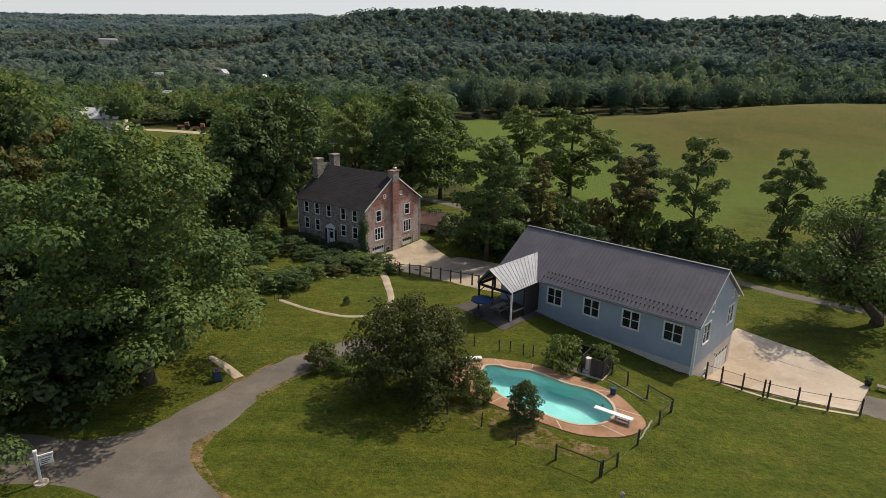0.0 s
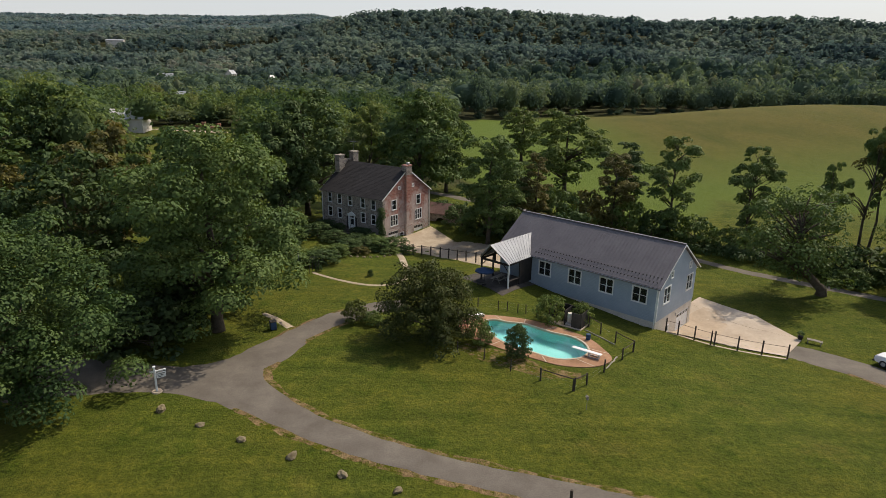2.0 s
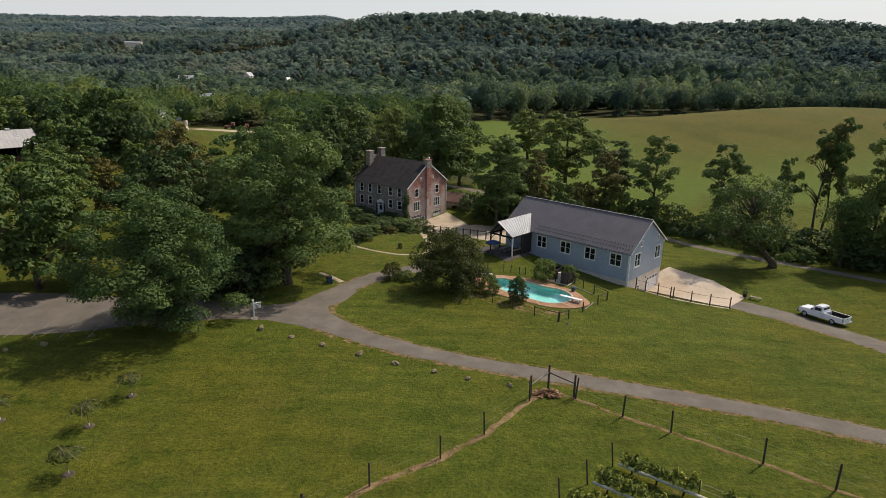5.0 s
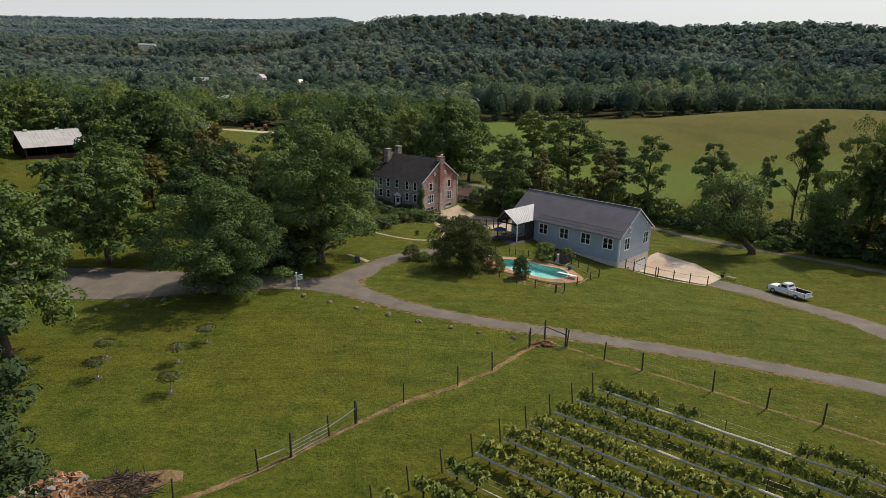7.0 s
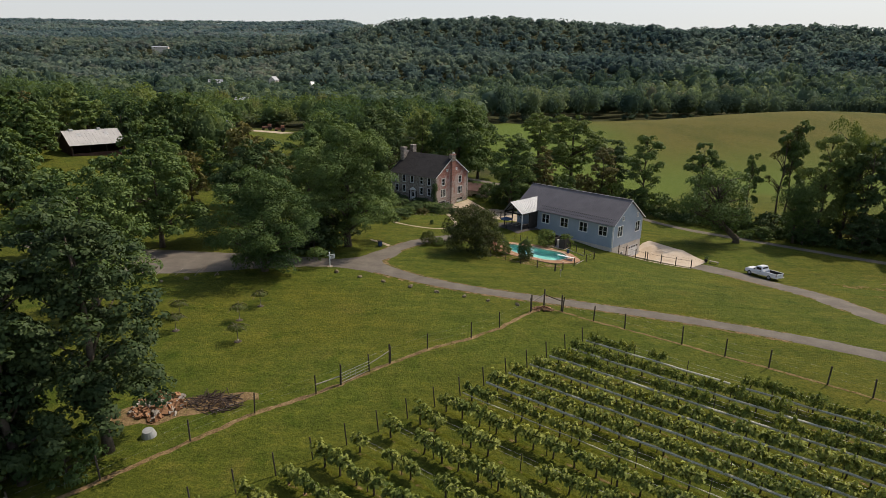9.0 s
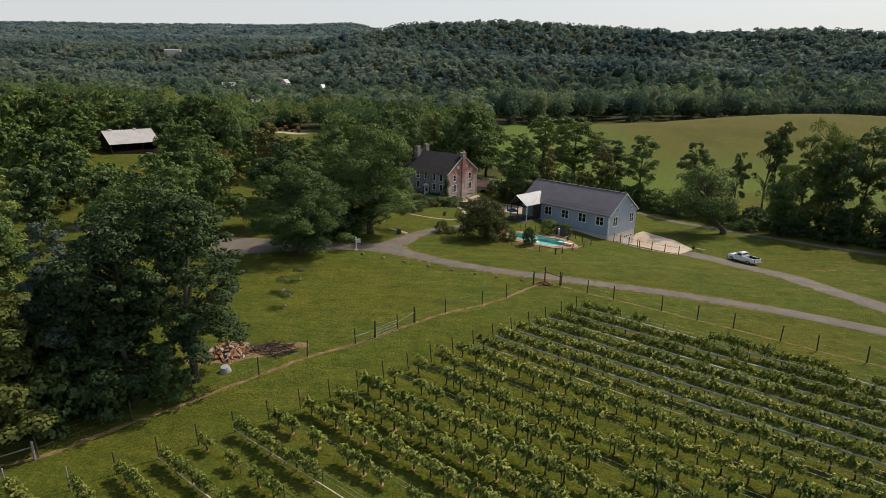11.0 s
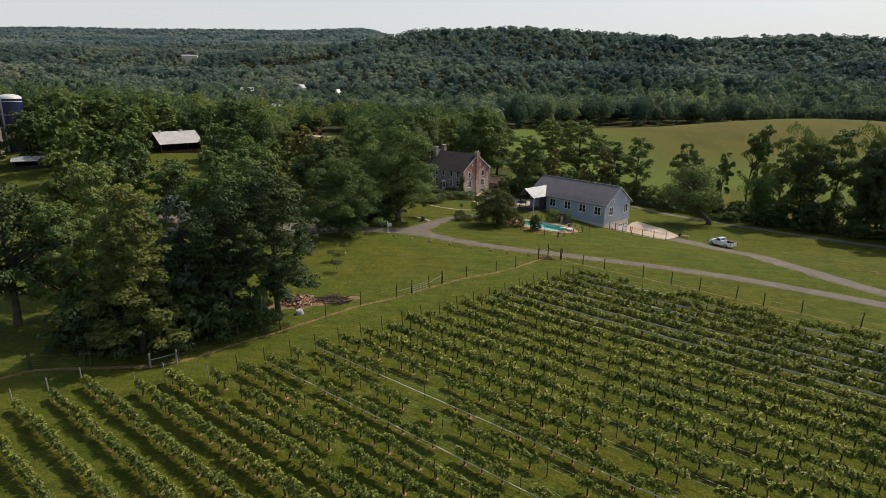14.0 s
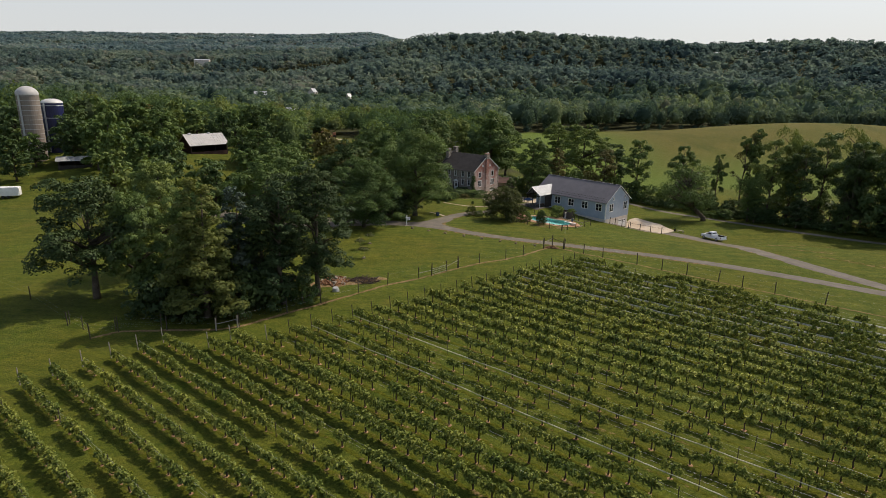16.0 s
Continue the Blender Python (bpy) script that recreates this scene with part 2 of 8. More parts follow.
OLDTIN = surface("rusted_tin", [(0.3, (0.085, 0.045, 0.034)), (0.6, (0.15, 0.085, 0.065)), (0.8, (0.17, 0.13, 0.11))], 0.8, 0.7, 0.3, 0.1, 6.0, 0.4)
FLAG = surface("dark_flagstone", [(0.3, (0.050, 0.043, 0.036)), (0.7, (0.10, 0.086, 0.072))], 1.2, 0.9, 0.3, 0.3, 8.0, 0.4)
BLUE = surface("blue_cloth", [(0.3, (0.025, 0.05, 0.11)), (0.7, (0.04, 0.075, 0.15))], 1.2, 0.8)


# ---- ground ----
def sst(a, b, v):
    u = min(1.0, max(0.0, (v - a) / (b - a)))
    return u * u * (3 - 2 * u)


def mound(x, y, cx, cy, rx, ry):
    return math.exp(-((x - cx) / rx) ** 2 - ((y - cy) / ry) ** 2)


def ramped(y, *steps):
    """Sum of straight rises (from, to, metres) along y."""
    return sum(rise * min(1.0, max(0.0, (y - a) / (b - a))) for a, b, rise in steps)


def bearing(x, y):
    return x / max(60.0, y + 115)


def far_land(x, y):
    """The gentle country that climbs for three kilometres, west of the near ridge."""
    z = ramped(y, (400, 600, 13), (600, 700, 4), (700, 1000, 16), (1000, 1130, 30), (1130, 1450, 32), (1450, 3460, 185), (3500, 4200, -90))
    return z + 8.0 * sst(1150, 1500, y) * math.sin(y * 0.0085 + x * 0.0021) * math.sin(x * 0.0034 + 0.5)


def height(x, y):
    z = -0.7 * sst(22, 48, y) - 0.8 * sst(48, 92, y)
    z -= 3.2 * sst(6, 50, x) * sst(12, 46, y) * (1 - 0.3 * sst(90, 160, y))
    z -= 2.0 * sst(95, 170, y)
    z += 0.3 * mound(x, y, -12, 8, 30, 22)
    f = mound(x, y, 9, 42, 9, 7)
    z += (-0.5 - z) * min(1.0, 1.6 * f)                     # levelled ground round the pool
    z += 18.0 * mound(x, y, 205, 285, 125, 100)               # hayfield on its round hill
    z += 9.0 * sst(-45, -125, x) * sst(30, 105, y) * (1 - sst(150, 330, y))   # farmyard on the rise
    g = min(1.0, 1.7 * mound(x, y, 32.5, 53.0, 6.5, 5.5)) * sst(0.0, 1.6, (x - 24.5) * 0.314 + (y - 48.4) * 0.949)
    z += (-4.25 - z) * g                                    # sunken yard at the barn's gable
    g = min(1.0, 1.3 * mound(x, y, 0, 83, 8.0, 8.0))
    z += (-2.75 - z) * g                                    # forecourt at the house's gable
    g = min(1.0, 1.5 * mound(x, y, 5.5, 59.5, 5.0, 5.0))
    z += (-0.05 - z) * g                                    # terrace under the porch
    r = sst(400, 1120, y + 0.10 * abs(x + 100)) ** 1.3
    ridge = 93.0 * r + 10 * sst(900, 1400, y) + r * (14 * mound(x, y, 60, 1050, 480, 400) - 3 * mound(x, y, 360, 1000, 130, 400) + 8 * mound(x, y, 560, 1000, 150, 500) - 17 * mound(x, y, 860, 1000, 260, 500) + 4 * math.sin(x * 0.011 + 1.0))
    side = sst(-0.09, -0.38, bearing(x, y))
    z += ridge * (1 - side) + far_land(x, y) * side + ramped(y, (1450, 3460, 215), (3500, 4200, -90)) * (1 - side) * sst(-0.04, -0.22, bearing(x, y))
    z += 6.0 * sst(560, 680, y) * (1 - sst(860, 980, y)) * math.sin(x * 0.0075 + 0.6) * math.sin(y * 0.021 + x * 0.003)
    z += 6.0 * sst(430, 600, y) * math.sin(y * 0.019 + x * 0.004 + 0.8) * (1 - 0.6 * sst(900, 1100, y))
    return z


def hayfield(x, y):
    """1 inside the hayfield and the meadow beside it."""
    edge = 1 - sst(-6, 6, ((x - 195) / 205.0) ** 2 * 100 + ((y - 262) / 165.0) ** 2 * 100 - 100)
    left = 1 - sst(-8, 8, ((x - 40) / 46.0) ** 2 * 100 + ((y - 235) / 130.0) ** 2 * 100 - 100)
    return max(edge, left) * sst(96, 104, y - 0.05 * x)


def graded(lo, hi, fine_lo, fine_hi, step, grow):
    vals, v, s = [], fine_lo, step
    while v > lo:
        s *= grow
        v -= s
        vals.append(v)
    vals.reverse()
    v = fine_lo
    while v <= fine_hi:
        vals.append(v)
        v += step
    s = step
    while v < hi:
        vals.append(v)
        s *= grow
        v += s
    vals.append(v)
    return vals


def link_mesh(name, verts, faces, mat, smooth=False):
    me = bpy.data.meshes.new(name)
    me.from_pydata(verts, [], faces)
    if smooth:
        me.shade_smooth()
    me.materials.append(mat)
    return new(name, me)


def ground_material():
    m, nt, b = shader("grass_ground", 0.95, 0.09)
    broad = mapped(nt, 0.045, 4.0, 0.6)
    mid = mapped(nt, 0.45, 5.0, 0.7)
    fine = mapped(nt, 3.2, 5.0, 0.75)
    tuft = mapped(nt, 1.15, 6.0, 0.78)
    lawn = ramp(nt, mid, [(0.30, (0.054, 0.074, 0.009)), (0.5, (0.073, 0.090, 0.012)), (0.70, (0.096, 0.104, 0.017))])
    lawn = mixed(nt, ramp(nt, broad, [(0.42, (0, 0, 0)), (0.66, (0.55, 0.55, 0.55))]), lawn, (0.098, 0.090, 0.011))
    worn = mapped(nt, 0.13, 6.0, 0.72)
    lawn = mixed(nt, ramp(nt, worn, [(0.56, (0, 0, 0)), (0.70, (0.45, 0.45, 0.45))]), lawn, (0.122, 0.100, 0.024))
    lawn = mixed(nt, ramp(nt, mapped(nt, 0.28, 5.0, 0.7, (1, 1, 1)), [(0.55, (0, 0, 0)), (0.66, (0.6, 0.6, 0.6))]), lawn, (0.030, 0.056, 0.004))
    lawn = mixed(nt, 0.9, lawn, ramp(nt, tuft, [(0.34, (0.80, 0.84, 0.80)), (0.5, (1, 1, 1)), (0.66, (1.20, 1.17, 1.10))]), "MULTIPLY")
    lawn = mixed(nt, 0.9, lawn, ramp(nt, fine, [(0.36, (0.62, 0.66, 0.62)), (0.5, (1, 1, 1)), (0.66, (1.4, 1.32, 1.2))]), "MULTIPLY")
    lawn = mixed(nt, 0.8, lawn, ramp(nt, mapped(nt, 0.7, 5.0, 0.7, (0.22, 1, 1)), [(0.35, (0.74, 0.8, 0.74)), (0.5, (1, 1, 1)), (0.65, (1.28, 1.22, 1.15))]), "MULTIPLY")
    hay = ramp(nt, mapped(nt, 0.05, 5.0, 0.65, (1, 0.3, 1)), [(0.3, (0.070, 0.074, 0.012)), (0.5, (0.104, 0.092, 0.019)), (0.7, (0.080, 0.082, 0.014))])
    hay = mixed(nt, 0.6, hay, ramp(nt, mapped(nt, 0.7, 6.0, 0.72), [(0.3, (0.62, 0.66, 0.62)), (0.7, (1.35, 1.28, 1.2))]), "MULTIPLY")
    at = nt.nodes.new("ShaderNodeAttribute")
    at.attribute_name = "zone"
    sep = nt.nodes.new("ShaderNodeSeparateColor")
    nt.links.new(at.outputs["Color"], sep.inputs[0])
    col = mixed(nt, sep.outputs[0], lawn, hay)
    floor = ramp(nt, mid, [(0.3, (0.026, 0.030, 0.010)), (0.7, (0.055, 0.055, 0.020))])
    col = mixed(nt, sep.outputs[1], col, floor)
    col = mixed(nt, sep.outputs[2], col, mixed(nt, mid, (0.070, 0.106, 0.014), (0.108, 0.146, 0.024)))
    nt.links.new(col, b.inputs["Base Color"])
    bumped(nt, b, fine, 1.0, 0.2)
    return m


GRASS = ground_material()
gx = graded(-3600, 2600, -70, 70, 1.5, 1.08)
gy = graded(-420, 4300, -70, 112, 1.5, 1.07)
gx = sorted({round(v, 3) for v in gx} | {2.25 + 0.5 * k for k in range(27)})       # closer round the pool
gy = sorted({round(v, 3) for v in gy} | {36.75 + 0.5 * k for k in range(26)})


POOL = [(4.1, 47.4), (5.2, 47.9), (6.5, 47.3), (8.2, 46.9), (9.6, 45.8), (11.0, 44.7), (12.8, 43.7), (13.8, 42.0), (13.6, 40.1), (12.2, 38.9), (10.2, 38.9), (8.0, 40.4), (5.4, 42.6), (4.3, 44.9)]


def pit(x, y):
    """Depth of the hole dug for the pool: inside its outline and half a metre beyond."""
    best, inside = 9.0, False
    for (ax, ay), (bx, by) in zip(POOL, POOL[1:] + POOL[:1]):
        t = min(1.0, max(0.0, ((x - ax) * (bx - ax) + (y - ay) * (by - ay)) / ((bx - ax) ** 2 + (by - ay) ** 2)))
        best = min(best, math.hypot(x - ax - t * (bx - ax), y - ay - t * (by - ay)))
        if (ay > y) != (by > y) and x < (bx - ax) * (y - ay) / (by - ay) + ax:
            inside = not inside
    return 2.8 if inside or best < 0.32 else 0.0


gverts = [(x, y, height(x, y) - pit(x, y)) for y in gy for x in gx]
nx = len(gx)
gfaces = [(j * nx + i, j * nx + i + 1, (j + 1) * nx + i + 1, (j + 1) * nx + i) for j in range(len(gy) - 1) for i in range(nx - 1)]
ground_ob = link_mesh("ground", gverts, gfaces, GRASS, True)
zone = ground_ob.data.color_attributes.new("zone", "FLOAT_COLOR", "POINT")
flat = []
for x, y, z in gverts:
    hay = hayfield(x, y)
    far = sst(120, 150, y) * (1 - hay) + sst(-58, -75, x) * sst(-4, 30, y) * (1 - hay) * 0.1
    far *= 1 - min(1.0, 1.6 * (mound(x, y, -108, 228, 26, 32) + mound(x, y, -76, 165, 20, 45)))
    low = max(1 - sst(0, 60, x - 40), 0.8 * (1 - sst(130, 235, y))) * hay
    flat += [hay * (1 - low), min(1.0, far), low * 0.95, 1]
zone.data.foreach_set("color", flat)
tagged(ground_ob, "mown green grass ground with yellowish worn patches", "ground", kind="structure")


def spline(pts, step=1.0):
    """Catmull-Rom through pts (x, y, half width)."""
    out = []
    p = [pts[0], *pts, pts[-1]]
    for i in range(1, len(p) - 2):
        a, b, c, d = (np.array(q, float) for q in p[i - 1:i + 3])
        n = max(2, int(np.hypot(*(c - b)[:2]) / step))
        for k in range(n):
            u = k / n
            out.append(0.5 * (2 * b + (c - a) * u + (2 * a - 5 * b + 4 * c - d) * u * u + (3 * b - a - 3 * c + d) * u ** 3))
    out.append(np.array(pts[-1], float))
    return out


def straight(pts, step=0.6):
    out = []
    for a, b in zip(pts, pts[1:]):
        a, b = np.array(a, float), np.array(b, float)
        n = max(1, int(np.hypot(*(b - a)[:2]) / step))
        out += [a + (b - a) * k / n for k in range(n)]
    return out + [np.array(pts[-1], float)]


ROADS = []


def ribbon(name, pts, mat, lift, label, rag=0.12, across=6, seed=1, bent=True):
    """A road or path laid over the ground, with an uneven edge."""
    line = spline(pts) if bent else straight(pts)
    rnd = random.Random(seed)
    if mat in (ASPHALT, GRAVEL):
        ROADS.extend(tuple(q) for q in line)
    verts, faces = [], []
    for i, q in enumerate(line):
        a, b = line[max(0, i - 1)], line[min(len(line) - 1, i + 1)]
        t = (b - a)[:2]
        t = t / (np.linalg.norm(t) + 1e-9)
        n = np.array((-t[1], t[0]))
        w0, w1 = q[2] + rnd.uniform(-rag, rag), q[2] + rnd.uniform(-rag, rag)
        for k in range(across + 1):
            f = k / across
            xy = q[:2] + n * (-w0 + (w0 + w1) * f)
            edge = -0.08 if k in (0, across) else 0.0
            verts.append((xy[0], xy[1], height(xy[0], xy[1]) + lift + edge))
    for i in range(len(line) - 1):
        for k in range(across):
            a = i * (across + 1) + k
            faces.append((a, a + across + 1, a + across + 2, a + 1))
    ob = link_mesh(name, verts, [f[::-1] for f in faces], mat, True)
    return tagged(ob, label, "road", kind="structure")


VERGE = patchy_dirt("sandy_verge", 0.05)
DRYGRASS = patchy_dirt("thin_dry_grass", 0.10)
for pts, sd in (([(35, 9.2, 2.02), (23.4, 13.9, 2.02), (9, 18.4, 2.07), (1.5, 20.7, 2.07), (-5.6, 23.4, 2.27), (-12.2, 27.2, 2.6), (-16.0, 30.2, 3.0)], 31), ([(-13.2, 28.0, 2.5), (-17.5, 32.7, 2.75), (-18.1, 37.3, 2.8), (-16.1, 42.7, 2.57), (-13.0, 47.6, 2.47), (-8.2, 51.5, 2.42)], 32), ([(43.3, 43.0, 3.42), (47.0, 35.5, 3.22), (48.6, 27.5, 3.07), (49.2, 20.0, 2.87), (51.6, 13.0, 2.62)], 33)):
    ribbon("path", pts, VERGE, 0.03, "sandy worn verge along the asphalt drive", 0.16, 6, sd)
ribbon("road", [(90, -26, 1.7), (72, -14, 1.7), (58, -4.5, 1.7), (43, 4.9, 1.65), (35, 9.2, 1.6), (23.4, 13.9, 1.6), (9, 18.4, 1.6), (1.5, 20.7, 1.6), (-5.6, 23.4, 1.75), (-12.2, 27.2, 2.05), (-18.8, 32.0, 2.8),
                (-26, 33.6, 2.9), (-36, 33.5, 5.0), (-46, 32.0, 7.2), (-56, 32.5, 7.6), (-68, 36, 4.0), (-84, 44, 3)], ASPHALT, 0.045, "weathered grey asphalt drive with crumbling edges")
ribbon("road", [(-13.2, 28.0, 2.0), (-17.9, 32.7, 2.4), (-18.7, 37.3, 2.2), (-16.3, 42.7, 2.0), (-13.0, 47.6, 2.0), (-8.2, 51.5, 2.0), (-4.8, 52.8, 1.6)], ASPHALT, 0.053, "weathered grey asphalt drive curving to the garden", seed=2)
ribbon("road", [(-26, 33.6, 2.0), (-21.0, 34.9, 2.6), (-18.0, 38.0, 2.5), (-15.9, 42.8, 1.8)], ASPHALT, 0.061, "weathered grey asphalt at the fork of the drive", seed=3)
ribbon("road", [(37.6, 47.4, 2.8), (43.3, 43.0, 2.9), (47.0, 35.5, 2.7), (48.6, 27.5, 2.6), (49.2, 20.0, 2.4), (51.6, 13.0, 2.2), (55.6, 6.0, 2.0), (61, -2.5, 1.8), (66, -9.0, 1.7)], ASPHALT, 0.057, "grey asphalt lane down to the concrete yard", seed=4)
ribbon("road", [(30, 100, 1.4), (43.6, 82.0, 1.4), (60, 66.8, 1.3), (76, 53.5, 1.3), (96, 42, 1.3), (130, 28, 1.3)], ASPHALT, 0.045, "narrow grey lane behind the barn", seed=5)
ribbon("road", [(-20, 141, 1.7), (-2, 126, 1.7), (6, 117, 1.7), (18, 108, 1.7), (30, 100, 1.7)], ASPHALT, 0.049, "narrow grey lane behind the house", seed=6)
ribbon("path", [(-18.6, 64.4, 0.35), (-14.6, 61.4, 0.35), (-10, 59.4, 0.35), (-6.5, 60.4, 0.35), (-5.6, 64.5, 0.45), (-6.4, 70, 0.55), (-7.6, 76, 0.6)], GRAVEL, 0.05, "curved pale flagstone garden path", 0.05, 4, 7)
ribbon("path", [(-17.0, 45.6, 0.5), (-18.7, 47.4, 0.5), (-21.0, 49.4, 0.35)], GRAVEL, 0.05, "pale gravel path under the trees", 0.05, 4, 8)
ribbon("driveway", [(-8.5, 81.0, 2.2), (-4.5, 82.0, 4.0), (0.5, 81.5, 6.0), (4.5, 77.5, 6.2), (8, 72, 5.0), (10, 68.5, 3.0), (11.5, 67, 1.5)], GRAVEL, 0.05, "pale gravel forecourt beside the house", 0.15, 8, 9)


# ---- trees ----
def part(name, bm, material, parent, label=""):
    """Links a bmesh, or a mesh that is there already, as one mesh object under a thing or part."""
    if isinstance(bm, bmesh.types.BMesh):
        me = bpy.data.meshes.new(name)
        bm.to_mesh(me)
        bm.free()
    else:
        me = bm
    if not me.materials:
        me.materials.append(material)
    ob = new(name, me)
    if parent is not None:
        ob.parent = parent
    if label:
        ob["label"] = label
    return ob


def leaf_mesh(name, rs, lobes, count, size, outward=1.0, up=0.3, shell=(0.62, 1.02), droop=0.0):
    """Small leaf sprays, each a bent quad, over the upper and outer sides of many lobes."""
    lob = np.array(lobes)
    area = lob[:, 3] * lob[:, 4] + lob[:, 3] * lob[:, 5]
    pick = rs.choice(len(lob), count, p=area / area.sum())
    d = rs.normal(size=(count, 3))
    d[:, 2] = np.where(d[:, 2] < -0.3, -d[:, 2] * 0.8, d[:, 2])
    d /= np.linalg.norm(d, axis=1)[:, None]
    pos = lob[pick, :3] + d * lob[pick, 3:6] * rs.uniform(shell[0], shell[1], (count, 1))
    nrm = d * outward + rs.normal(size=(count, 3)) * 0.29 + np.array((0, 0, up))
    nrm /= np.linalg.norm(nrm, axis=1)[:, None]
    a = np.cross(nrm, rs.normal(size=(count, 3)))
    a /= np.linalg.norm(a, axis=1)[:, None]
    b = np.cross(nrm, a)
    s = size * rs.uniform(0.6, 1.35, (count, 1))
    a, b = a * s, b * s * rs.uniform(0.45, 0.8, (count, 1))
    bend = nrm * s * 0.25
    sag = np.array((0, 0, -droop)) * s
    v = np.stack((pos - a * 0.5 - bend * 0.4, pos - b * 0.5 + bend * 0.3, pos + a * 0.5 - bend * 0.4 + sag, pos + b * 0.5 + bend * 0.3), 1).reshape(-1, 3)
    me = bpy.data.meshes.new(name)
    me.vertices.add(count * 4)
    me.vertices.foreach_set("co", v.ravel())
    me.loops.add(count * 4)
    me.loops.foreach_set("vertex_index", np.arange(count * 4))
    me.polygons.add(count)
    me.polygons.foreach_set("loop_start", np.arange(count) * 4)
    me.update()
    return me


def tube(bm, pts, r0, r1, sides=7):
    """A tapered limb through pts."""
    rings = []
    n = len(pts)
    for i, p in enumerate(pts):
        p = Vector(p)
        t = (Vector(pts[min(n - 1, i + 1)]) - Vector(pts[max(0, i - 1)])).normalized()
        a = t.orthogonal().normalized()
        b = t.cross(a)
        r = r0 + (r1 - r0) * i / (n - 1)
        rings.append([bm.verts.new(p + (a * math.cos(k * math.tau / sides) + b * math.sin(k * math.tau / sides)) * r) for k in range(sides)])
    for i in range(n - 1):
        for k in range(sides):
            bm.faces.new((rings[i][k], rings[i][(k + 1) % sides], rings[i + 1][(k + 1) % sides], rings[i + 1][k]))
    bm.faces.new(rings[-1])
    bm.faces.new(rings[0][::-1])


def crown_lobes(rs, n, h, w, base, kind):
    """Lobes (x, y, z, rx, ry, rz) of a crown h high and w wide over a bare stem up to base * h: boughs that reach out and sag, each a spread of flat pads."""
    out = []
    wild = [rs.uniform(0.82, 1.16) for _ in range(9)]
    if kind == "bush":                                       # dense from the ground up, no boughs to tell apart
        for i in range(n):
            u = (i + 0.5) / n
            ang = i * 2.399963 + rs.uniform(-0.5, 0.5)
            env = math.sqrt(max(0.05, 1 - ((u - 0.36) / 0.66) ** 2)) * wild[int(ang / math.tau * 5) % 5] * wild[5 + int(u * 3.99)]
            rr, sz = 0.5 * env * rs.uniform(0.3, 1.0) ** 0.7, rs.uniform(0.08, 0.14)
            z = base + (1 - base) * (0.06 + 0.86 * u) * rs.uniform(0.94, 1.03)
            out.append((math.cos(ang) * rr * w, math.sin(ang) * rr * w, z * h, sz * w * rs.uniform(0.85, 1.2), sz * w * rs.uniform(0.85, 1.2), sz * w * rs.uniform(0.5, 0.9)))
        return out
    boughs = max(6, n // 6)
    for i in range(boughs):
        u = (i + 0.5) / boughs
        ang = i * 2.399963 + rs.uniform(-0.4, 0.4)
        side = wild[int(ang / math.tau * 5) % 5] * wild[5 + int(u * 3.99)]
        if kind == "cone":
            env = ((1 - u) ** 0.75 + 0.07) * side
            z, reach, big = base + (1 - base) * (0.05 + 0.90 * u), 0.34 * env * rs.uniform(0.7, 1.05), 0.09 + 0.14 * (1 - u)
        elif kind == "open":
            env = math.sqrt(max(0.08, 1 - ((u - 0.55) / 0.62) ** 2)) * rs.uniform(0.55, 1.15) * side
            z, reach, big = base + (1 - base) * (0.05 + 0.86 * u), 0.36 * env * rs.uniform(0.5, 1.0), rs.uniform(0.10, 0.16)
        else:
            top, wide = (0.36, 0.68) if kind == "round" else (0.40, 0.66)
            env = math.sqrt(max(0.05, 1 - ((u - top) / wide) ** 2)) * side
            z = base + (1 - base) * (0.08 + 0.82 * u) * rs.uniform(0.96, 1.03)
            reach = 0.35 * env * (rs.uniform(0.75, 1.05) if i % 3 else rs.uniform(0.1, 0.6))
            big = rs.uniform(0.14, 0.20) * (0.65 + 0.4 * env)
        big *= w
        ca, sa = math.cos(ang), math.sin(ang)
        for k in range(6):
            o = rs.uniform(-0.55, 0.85)
            t = rs.uniform(-0.7, 0.7)
            lift = rs.uniform(-0.5, 0.6) * (1 - 0.5 * abs(t)) - 0.3 * max(0.0, o) ** 2
            px, py = ca * (reach * w + o * big) - sa * t * big, sa * (reach * w + o * big) + ca * t * big
            sz = big * rs.uniform(0.38, 0.60)
            far = math.hypot(px, py) / (0.46 * w)
            if far > 1:
                px, py = px / far, py / far
            out.append((px, py, z * h + lift * big, sz, sz, sz * rs.uniform(0.68, 0.95)))
    return out


def clumped_lobes(rs, n, h, w, base):
    """A crown of a few distinct leafy clumps at the ends of visible limbs, the widest near the top."""
    out = []
    for c in range(n):
        u = (c + 0.5) / n
        ang = c * 2.4 + rs.uniform(-0.7, 0.7)
        env = math.sqrt(max(0.1, 1 - ((u - 0.56) / 0.62) ** 2)) * rs.uniform(0.55, 1.15)
        reach = 0.34 * env * rs.uniform(0.45, 1.0) * w
        big = w * rs.uniform(0.13, 0.21) * (0.7 + 0.5 * env)
        cz = (base + (0.94 - base) * u + rs.uniform(-0.04, 0.04)) * h
        cx, cy = math.cos(ang) * reach, math.sin(ang) * reach
        for k in range(6):
            d = rs.normal(size=3)
            d /= np.linalg.norm(d)
            q = rs.uniform(0.2, 0.9) * big
            s = big * rs.uniform(0.35, 0.62)
            out.append((cx + d[0] * q, cy + d[1] * q, cz + d[2] * q, s, s, s * 0.85))
    return out


